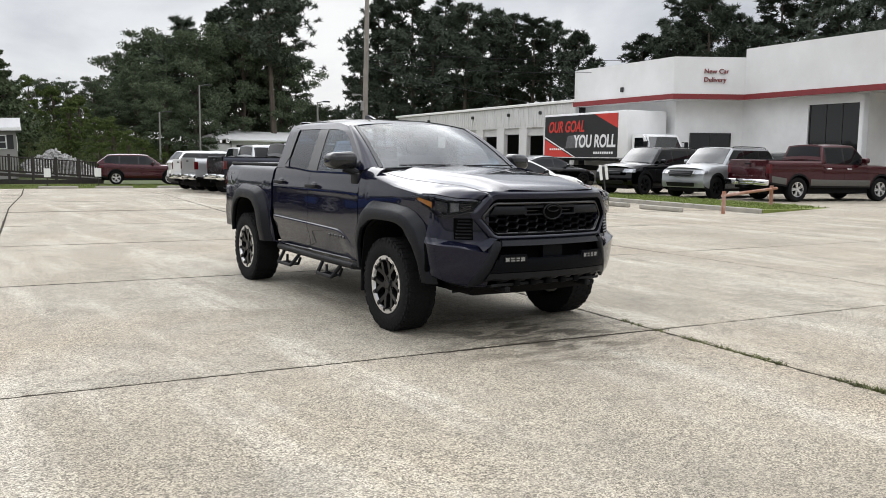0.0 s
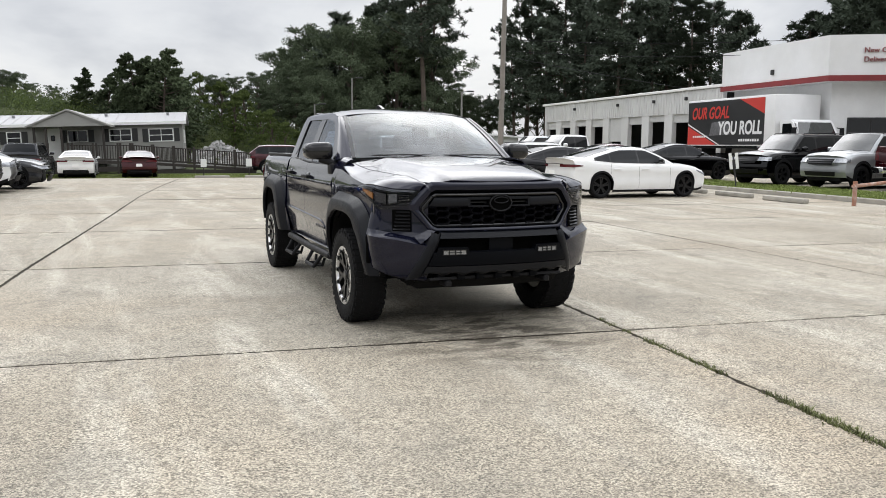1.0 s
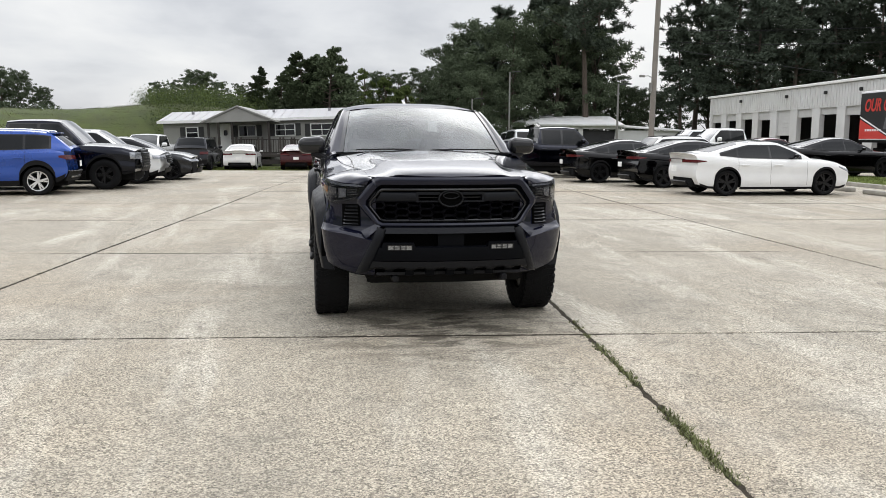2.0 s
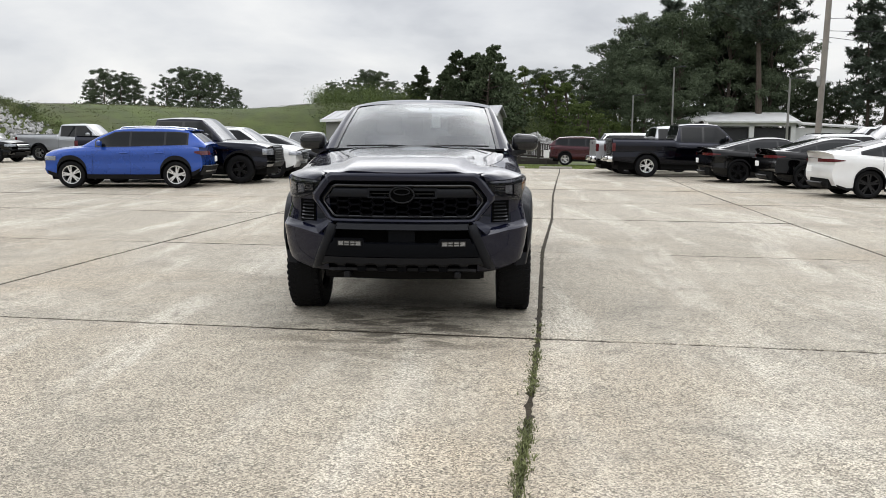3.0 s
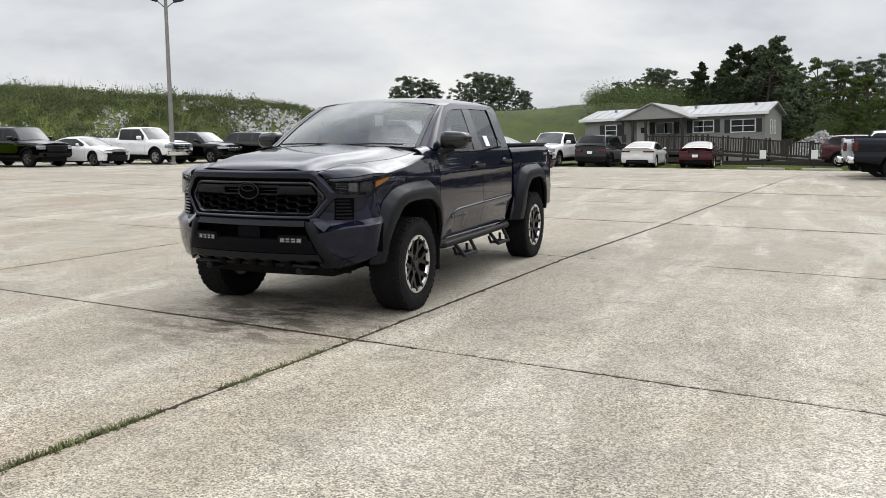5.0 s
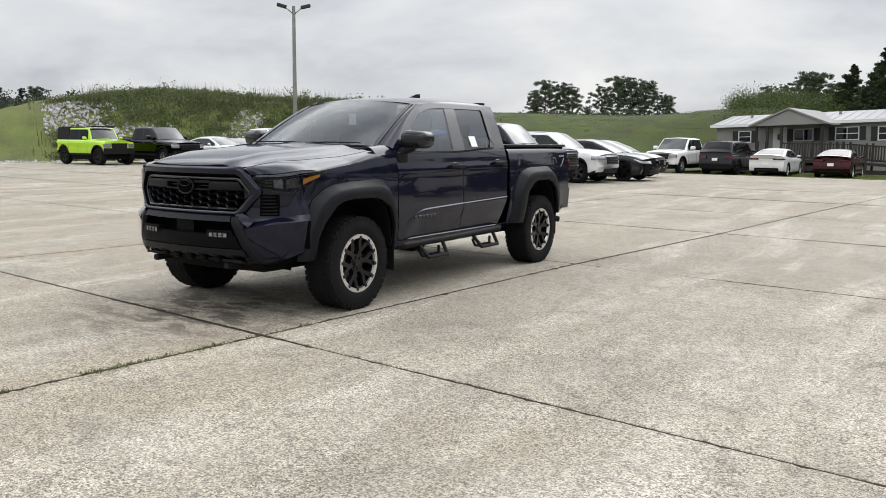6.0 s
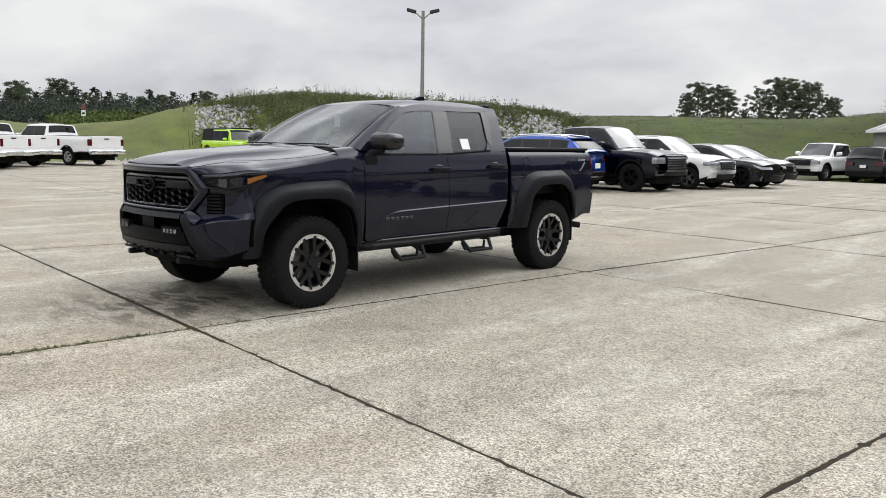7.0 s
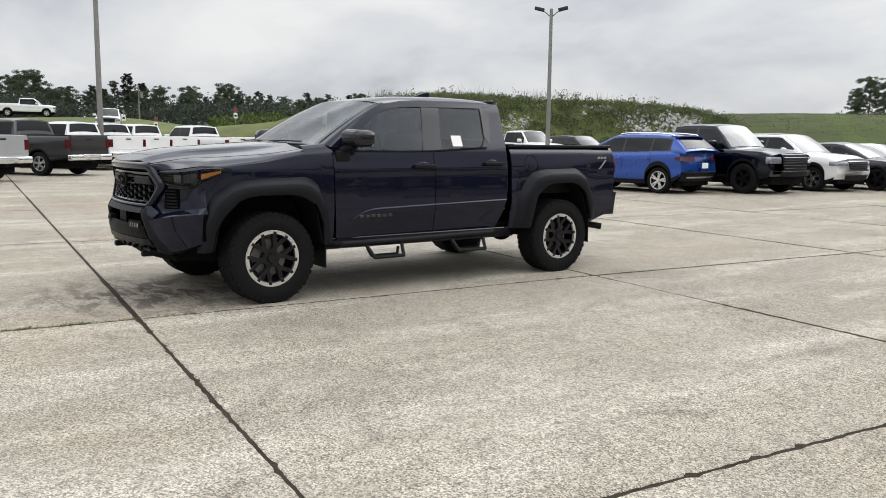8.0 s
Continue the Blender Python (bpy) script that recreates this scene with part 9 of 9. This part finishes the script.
def broad_meshes(seed, h, material, blobs=15, low=0.25, leaf=0.34, wide=0.34):
    rnd = random.Random(seed)
    tv, tf, cv, cf = [], [], [], []
    limb(tv, tf, [(0, 0, 0), (0.1, 0, h * 0.25), (-0.1, 0.15, h * 0.5), (0, 0, h * 0.8)], 0.022 * h, 0.04, 8)
    for i in range(blobs):
        t = lerp(low, 0.93, ((i + 0.5) / blobs) ** 0.9)
        rr = wide * h * math.sin(math.pi * min(0.97, 0.22 + 0.75 * t)) ** 0.8
        a = i * 2.4 + rnd.uniform(-0.5, 0.5)
        d = rr * rnd.uniform(0.25, 0.9)
        c = Vector((math.cos(a) * d, math.sin(a) * d, h * t))
        limb(tv, tf, [Vector((0, 0, h * max(0.15, t - 0.22))), (Vector((0, 0, h * (t - 0.1))).lerp(c, 0.5)), c], 0.07, 0.015, 4)
        br = h * rnd.uniform(0.085, 0.15)
        for j in range(6):
            sc = c + Vector((rnd.gauss(0, 0.62), rnd.gauss(0, 0.62), rnd.gauss(0, 0.45))) * br
            sr = br * rnd.uniform(0.30, 0.62)
            for k in range(int(190 * (sr / (0.06 * h)) ** 2)):
                q = Vector((rnd.gauss(0, 1), rnd.gauss(0, 1), rnd.gauss(0, 1))).normalized() * sr * rnd.uniform(0.25, 1.12)
                q.z *= 0.58
                leaf_quad(cv, cf, sc + q, leaf * 0.62, rnd)
    return mesh_of("trunk", tv, tf, M_BARK), mesh_of("crown", cv, cf, material, False)


PINES = [pine_meshes(11, 16.5, 0.40, 1.05, 1.35), pine_meshes(23, 15.0, 0.34, 1.15, 1.5), pine_meshes(37, 17.5, 0.46, 1.0, 1.3), pine_meshes(41, 14.0, 0.28, 1.2, 1.5)]
SMALLP = [pine_meshes(51, 8.3, 0.10, 1.75, 1.9, M_YPINE, 0.90, 1.25), pine_meshes(53, 6.8, 0.10, 1.85, 1.8, M_YPINE, 0.90, 1.25)]
BROADS = [broad_meshes(61, 12.5, M_LEAF, 18), broad_meshes(67, 11.0, M_LEAF, 16, 0.2, 0.34, 0.40), broad_meshes(71, 13.5, M_LEAF, 20, 0.22, 0.36, 0.32)]
YOUNGS = [broad_meshes(81, 5.0, M_YOUNG, 10, 0.12, 0.22, 0.26), broad_meshes(83, 4.0, M_YOUNG, 9, 0.10, 0.2, 0.34)]


def tree(kind, i, x, y, s, name, label, category, group, rz, z=None):
    tm, cm = kind[i % len(kind)]
    b = thing(name, label, category, group, "", Matrix.Translation((x, y, (ground_z(x, y) if z is None else z) - 0.1)) @ Matrix.Rotation(rz, 4, "Z") @ Matrix.Diagonal((s, s, s, 1)))
    hang("trunk", tm, b)
    hang("crown", cm, b)
    return b


def polar(az, d, ox=0.0, oy=-6.0):
    return ox + d * math.sin(radians(az)), oy + d * math.cos(radians(az))


def plant_trees():
    rnd = random.Random(17)
    pine = ("pine_tree", "tall dark green pine with a bare trunk", "tree", "pines behind the buildings")
    broad = ("broadleaf_tree", "dense dark green broadleaf tree", "tree", "broadleaf trees of the wood")
    # the wood behind the sheds
    for az, d, s in ((10.6, 84, 0.72), (12.3, 92, 0.95), (13.8, 80, 0.90), (15.2, 88, 1.06), (16.8, 82, 1.0), (18.0, 92, 1.08), (19.3, 84, 0.92), (20.6, 90, 0.70)):
        x, y = polar(az, d)
        tree(BROADS, int(az * 3), x, y, s, *broad, rnd.uniform(0, 6))
    for az, d, s in ((13.0, 86, 0.98), (15.9, 96, 1.16), (17.4, 86, 1.10), (18.7, 80, 1.14), (19.5, 90, 1.08)):
        x, y = polar(az, d)
        tree(PINES, int(az * 7), x, y, s, *pine, rnd.uniform(0, 6))
    for az, d, s in ((24.9, 84, 0.78), (26.0, 90, 1.0), (27.2, 84, 1.0), (28.6, 90, 1.08), (29.6, 82, 0.98), (30.8, 88, 1.05), (32.0, 82, 1.0), (33.2, 90, 1.06), (34.2, 84, 0.98), (35.3, 88, 1.0), (36.6, 82, 0.86), (38.0, 86, 0.88), (39.6, 80, 0.96), (43.8, 72, 0.80), (45.2, 70, 0.86), (46.8, 74, 0.93), (48.2, 70, 0.90), (49.6, 74, 0.96), (51.2, 70, 0.88), (52.6, 74, 0.96), (54.4, 68, 0.80), (56.2, 70, 0.86), (58.0, 74, 0.92), (60.0, 70, 0.86), (62.0, 74, 0.9), (65, 72, 0.9)):
        x, y = polar(az, d)
        tree(PINES, int(az * 11), x, y, s, *pine, rnd.uniform(0, 6))
    for az, d, s in ((24.2, 96, 0.55), (26.8, 98, 0.72), (28.2, 96, 0.8), (30.2, 98, 0.85), (31.8, 96, 0.8), (33.8, 98, 0.85), (35.8, 96, 0.7), (38.6, 92, 0.6), (22.2, 98, 0.5), (23.3, 92, 0.42), (47.5, 80, 0.55), (50.5, 80, 0.55), (53.5, 80, 0.55), (41.5, 96, 0.4)):
        x, y = polar(az, d)
        tree(BROADS, int(az * 5), x, y, s, *broad, rnd.uniform(0, 6))
    # lower wood edge left of it, down towards the house
    for az, d, s in ((4.6, 80, 0.36), (6.0, 84, 0.46), (7.4, 80, 0.48), (8.8, 86, 0.60), (10.0, 82, 0.62), (3.0, 90, 0.34), (9.6, 92, 0.78), (10.4, 86, 0.76), (8.7, 92, 0.54), (10.9, 92, 0.98), (11.6, 76, 0.55), (13.4, 74, 0.5), (15.2, 86, 0.55), (17.0, 88, 0.55), (18.6, 86, 0.52), (20.2, 88, 0.5), (21.6, 88, 0.44)):
        x, y = polar(az, d)
        tree(BROADS, int(az * 9), x, y, s, *broad, rnd.uniform(0, 6))
    young = ("young_tree", "young light green tree at the wood's edge", "tree", "young trees by the bank")
    for az, d, s in ((3.6, 76, 0.95), (5.0, 78, 1.05), (6.4, 76, 1.1), (7.3, 70, 0.9), (8.0, 68, 0.9), (8.8, 66, 0.7), (9.8, 68, 0.75), (2.8, 74, 0.8), (5.7, 74, 0.9), (10.9, 64, 0.5)):
        x, y = polar(az, d)
        tree(YOUNGS, int(az * 13), x, y, s, *young, rnd.uniform(0, 6))
    # pines behind the house
    for az, d, s in ((1.2, 69, 1.08), (-0.8, 70, 0.98), (0.3, 73, 0.95), (-3.3, 76, 0.56), (-2.0, 74, 0.50), (1.9, 73, 0.85)):
        x, y = polar(az, d)
        tree(SMALLP, int(az * 10 + 50), x, y, s, "pine_tree", "young bushy pine behind the house", "tree", "pines behind the house", rnd.uniform(0, 6))
    for az, d, s in ((-6.6, 118, 0.42), (-7.9, 122, 0.46), (-7.2, 119, 0.44), (-5.6, 120, 0.38), (-8.8, 121, 0.38), (-4.4, 120, 0.36), (-9.6, 120, 0.30)):
        x, y = polar(az, d)
        tree(BROADS, int(az * 10 + 500), x, y, s, *broad, rnd.uniform(0, 6))
    # two clumps on the grass bank's skyline
    for az, d, s in ((-25.0, 140, 0.44), (-24.2, 138, 0.52), (-23.2, 139, 0.55), (-22.4, 141, 0.46), (-20.4, 138, 0.55), (-19.4, 140, 0.58), (-18.5, 138, 0.55), (-17.6, 140, 0.52), (-16.8, 141, 0.44), (-16.1, 140, 0.34), (-21.4, 144, 0.26)):
        x, y = polar(az, d)
        tree(BROADS, int(az * 10 + 700), x, y, s, "broadleaf_tree", "dark rounded tree on the skyline of the bank", "tree", "skyline trees", rnd.uniform(0, 6))
    # far woods towards the road
    far = ("broadleaf_tree", "distant dark tree of the far wood", "tree", "far wood")
    for i in range(120):
        az = lerp(-103, -59, i / 119) + rnd.uniform(-0.5, 0.5)
        d = rnd.uniform(150, 185)
        x, y = polar(az, d, 6, -4)
        s = rnd.uniform(0.40, 0.66) * (0.8 if az > -66 else 1.0)
        if i % 5 in (1, 3):
            tree(PINES, i, x, y, s * 0.85, "pine_tree", "distant dark pine of the far wood", "tree", "far wood", rnd.uniform(0, 6))
        else:
            tree(BROADS, i, x, y, s, *far, rnd.uniform(0, 6))


plant_trees()


def on_bank(n, seed, x0, x1, d0, d1):
    """Places on the bank between two distances from its foot."""
    rnd = random.Random(seed)
    out = []
    while len(out) < n:
        x = rnd.uniform(x0, x1)
        y = rnd.uniform(5, 90)
        d, ax = foot_distance(x, y)
        if d0 < d < d1 and ax == ax:
            out.append((x, y, ground_z(x, y), d, ax))
    return out


def rocks():
    """Pale broken stone tipped down the bank, in one mesh."""
    rnd = random.Random(8)
    verts, faces = [], []

    def stone(x, y, z, s):
        m = Matrix.Translation((x, y, z)) @ Euler((rnd.uniform(0, 6), rnd.uniform(0, 6), rnd.uniform(0, 6))).to_matrix().to_4x4() @ Matrix.Diagonal((s, s * rnd.uniform(0.6, 1), s * rnd.uniform(0.45, 0.9), 1))
        i = len(verts)
        for p in ((1, 0, 0), (-1, 0, 0), (0, 1, 0), (0, -1, 0), (0, 0, 1), (0, 0, -1), (0.6, 0.6, 0.5), (-0.6, -0.5, 0.6)):
            j = 1 + rnd.uniform(-0.2, 0.2)
            verts.append(tuple(m @ Vector((p[0] * j, p[1] * j, p[2] * j))))
        for f in ((0, 2, 6), (2, 4, 6), (4, 0, 6), (1, 3, 7), (3, 4, 7), (4, 1, 7), (0, 5, 2), (2, 5, 1), (1, 5, 3), (3, 5, 0), (2, 1, 4), (0, 4, 3)):
            faces.append(tuple(i + q for q in f))

    for x, y, z, d, ax in on_bank(15000, 9, -46, -20, 0.2, 8.0):
        k = rock_patch(x, y, d, ax)
        if k < 0.02 or rnd.random() > 0.22 + 1.4 * k:
            continue
        s = rnd.uniform(0.06, 0.19) * (1.4 if rnd.random() < 0.12 else 1)
        stone(x, y, z + s * 0.25, s)
    # loose line of stones at the edge of the lawn
    for _ in range(160):
        t = rnd.random()
        x, y = lerp(-41.0, -36.6, t) + rnd.gauss(0, 0.35), lerp(16.2, 21.6, t) + rnd.gauss(0, 0.35)
        s = rnd.uniform(0.07, 0.2)
        stone(x, y, ground_z(x, y) + s * 0.3, s)
    for _ in range(1300):
        x, y = rnd.uniform(3.0, 8.8), rnd.uniform(57, 62)
        s = rnd.uniform(0.07, 0.20)
        stone(x, y, ground_z(x, y) + max(0, 2.0 - 0.50 * abs(x - 5.2)) * min(1.0, (y - 56.5) / 4) * rnd.uniform(0.7, 1.0), s)
    ob = new("riprap", mesh_of("riprap", verts, faces, M_ROCK, False))
    tagged(ob, "pale broken stones tipped down the overgrown bank", "rocks", "", "stuff")


def rock_patch(x, y, d, ax):
    """Where the weeds leave stone bare: above zero."""
    if ax < -38.3 or ax > -23.6:
        return -1
    k = noise.noise((x * 0.17, y * 0.17, 5.0)) + 0.45 * noise.noise((x * 0.5, y * 0.5, 1.0))
    k += 0.10 * math.exp(-((ax + 37.2) / 1.0) ** 2 - (d / 2.6) ** 2)
    k += 0.20 * math.exp(-((ax + 33.6 - 0.2 * d) / 1.1) ** 2) + 0.66 * math.exp(-((ax + 26.6) / 3.0) ** 2 - ((d - 4.2) / 4.6) ** 2)
    return k - 0.03 * d


def shrubbery(name, spots, material, label, leaf, n_each, seed, flat=0.6):
    """Low leafy growth: clumps of small leaves, x, y, z and radius each, in one mesh."""
    rnd = random.Random(seed)
    verts, faces = [], []
    for x, y, z, r in spots:
        c = Vector((x, y, z + r * flat * 0.35))
        for _ in range(n_each):
            q = Vector((rnd.gauss(0, 1), rnd.gauss(0, 1), rnd.gauss(0, 1))).normalized() * r * rnd.uniform(0.35, 1.1)
            q.z *= flat
            leaf_quad(verts, faces, c + q, leaf, rnd)
    ob = new(name, mesh_of(name, verts, faces, material, False))
    return tagged(ob, label, "undergrowth", "", "stuff")


def overgrowth():
    rnd = random.Random(70)
    lush, dark, dry = [], [], []
    for x, y, z, d, ax in on_bank(4600, 71, -47, -19, 0.3, 13.0):
        if ax < -38.2 or ax > -23.2 + rnd.gauss(0, 0.5) or rock_patch(x, y, d, ax) > 0.02 + rnd.uniform(0, 0.24):
            continue
        r = rnd.uniform(0.25, 0.6) * (1.25 if d > 6 else 1)
        rnd.choice((lush, lush, lush, dry, dry, dry, dark)).append((x, y, z, r))
    tall = [(x, y, z, rnd.uniform(0.22, 0.42)) for x, y, z, d, ax in on_bank(260, 80, -47, -22, 5.5, 12.0) if -38.0 < ax < -23.5 and noise.noise((x * 0.3, y * 0.3, 9.0)) > -0.05]
    shrubbery("crest_shrubs", tall, M_WEED, "taller leafy weeds along the crest", 0.13, 60, 81, 2.0)
    shrubbery("bank_undergrowth", lush, M_YOUNG, "rank green undergrowth over the stony bank", 0.10, 80, 72)
    shrubbery("bank_undergrowth", dark, M_LEAF, "darker bushes over the stony bank", 0.11, 80, 73)
    shrubbery("bank_undergrowth", dry, M_WEED, "olive weeds over the stony bank", 0.10, 80, 74)
    # brush on the slope behind the house
    brush, deep = [], []
    for x, y, z, d, ax in on_bank(1500, 75, -20, 24, 3.0, 24.0):
        if ax < -11.5:
            continue
        (brush if rnd.random() < 0.7 else deep).append((x, y, z, rnd.uniform(0.7, 1.7)))
    shrubbery("slope_brush", brush, M_YOUNG, "light green brush on the slope behind the house", 0.12, 150, 76, 1.0)
    shrubbery("slope_brush", deep, M_LEAF, "dark brush on the slope behind the house", 0.12, 150, 77, 1.0)
    # longer grass on the slope between the stones and the house
    turf, olive = [], []
    for x, y, z, d, ax in on_bank(2400, 82, -30, 2, 0.6, 12.0):
        if -23.8 < ax < -9:
            (turf if noise.noise((x * 0.12, y * 0.12, 4.0)) > -0.05 else olive).append((x, y, z - 0.04, rnd.uniform(0.5, 1.0)))
    tufts("slope_turf", turf, M_TURF, "long green grass on the slope", 0.04, 0.11, 16, 0.5, 83, 0.016, 1.5)
    tufts("slope_turf", olive, M_OLIVE, "olive grass patches on the slope", 0.04, 0.12, 16, 0.5, 84, 0.016, 1.5)
    low = []
    for i in range(90):
        x, y = polar(rnd.uniform(-25.4, -15.8), rnd.uniform(134, 141))
        low.append((x, y, ground_z(x, y), rnd.uniform(1.0, 2.2)))
    shrubbery("skyline_brush", low, M_LEAF, "dark brush under the skyline trees", 0.4, 70, 85, 0.8)
    # brush before the far wood
    far, near = [], []
    for i in range(430):
        az = rnd.uniform(-104, -56)
        x, y = polar(az, rnd.uniform(140, 168), 6, -4)
        far.append((x, y, ground_z(x, y) + rnd.uniform(0, 1.8), rnd.uniform(1.3, 2.7)))
    for i in range(130):
        az = rnd.uniform(-69.5, -58.5)
        x, y = polar(az, rnd.uniform(92, 105), 7.5, -3)
        near.append((x, y, ground_z(x, y), rnd.uniform(0.8, 1.7)))
    shrubbery("far_brush", far, M_FARLEAF, "dark undergrowth along the far wood", 0.36, 240, 78, 1.0)
    shrubbery("rise_brush", near, M_YOUNG, "light green brush beyond the mown rise", 0.35, 70, 79, 0.9)


rocks()
overgrowth()
tufts("bank_weeds", [(x, y, z - 0.05, 0.6 + 0.5 * noise.noise((x * 0.2, y * 0.2, 0))) for x, y, z, d, ax in on_bank(1400, 31, -47, -22, 0.4, 12.5) if -38.6 < ax < -24.8 and rock_patch(x, y, d, ax) < 0.15], M_WEED, "rank green weeds over the bank", 0.3, 0.8, 8, 0.28, 3, 0.018, 0.6)
tufts("dry_weeds", [(x, y, z - 0.05, 0.6) for x, y, z, d, ax in on_bank(700, 33, -47, -22, 0.4, 12.0) if -38.6 < ax < -25], M_DRY, "dry yellow weeds on the bank", 0.4, 0.95, 6, 0.25, 4, 0.016, 0.5)
tufts("crest_weeds", [(x, y, z - 0.05, 1.0) for x, y, z, d, ax in on_bank(420, 35, -47, -24, 6.5, 11.5) if -38.3 < ax < -24.5 and noise.noise((x * 0.33, y * 0.33, 9.0)) > 0.22], M_WEED, "tall weeds on the crest of the bank", 0.5, 1.35, 14, 0.35, 5, 0.009, 0.25)


def lawn_and_joints():
    rnd = random.Random(6)
    strip = []
    for _ in range(2600):
        u, v = rnd.uniform(-14, 12), rnd.uniform(39.7, 44)
        x, y, _z = lot(u, v)
        strip.append((x, y, ground_z(x, y), 0.8))
    for _ in range(2600):
        u, v = rnd.uniform(14.8, 17.5), rnd.uniform(10.4, 32)
        x, y, _z = lot(u, v)
        strip.append((x, y, 0.098, 0.8))
    tufts("lawn_grass", strip, M_BLADE, "bright mown grass of the strip and island", 0.03, 0.09, 14, 0.14, 7, 0.012, 0.7)
    # weeds that grow out of the joints
    spots = []
    for u, va, vb, dens in ((1.05, -5.4, -1.0, 1.0), (1.05, -1.0, 9.0, 0.6), (5.40, -5.0, 3.0, 0.3), (-4.17, -1.0, 12.0, 0.6), (-9.5, 2.0, 12.0, 0.4)):
        v = va
        while v < vb:
            v += 0.018
            k = noise.noise((u * 3.3, v * 0.9, 2.2)) + 0.5 * noise.noise((u, v * 4.0, 8.0)) - 0.10 + 0.25 * dens
            if k > 0 and rnd.random() < dens:
                x, y, _z = lot(wander(u, v) + rnd.gauss(0, 0.008), v)
                spots.append((x, y, -0.02, min(1.0, 0.4 + k)))
    for v, ua, ub, dens in ((-1.02, -4, 6, 0.04), (3.61, -4, 6, 0.03)):
        u = ua
        while u < ub:
            u += 0.02
            if noise.noise((u * 1.4, v, 4.4)) > 0.15 and rnd.random() < dens * 3:
                x, y, _z = lot(u, v + rnd.gauss(0, 0.008))
                spots.append((x, y, -0.02, 0.5))
    lush = []
    v = -6.0
    while v < -0.6:
        v += 0.012
        k = noise.noise((3.1, v * 1.3, 2.2)) + 0.4 * noise.noise((1.0, v * 5.0, 8.0)) + 0.34 - 0.12 * abs(v + 3.6)
        if k > 0:
            x, y, _z = lot(wander(1.05, v) + rnd.gauss(0, 0.012), v)
            lush.append((x, y, -0.012, min(1.0, 0.3 + k)))
    tufts("joint_weeds", lush, M_MOSS, "low green weeds thick in the open slab joint", 0.012, 0.046, 18, 0.018, 19, 0.0038, 1.2)
    tufts("joint_grass", spots, M_MOSS, "short grass growing out of the slab joints", 0.010, 0.028, 6, 0.012, 9, 0.0028, 1.1)


lawn_and_joints()
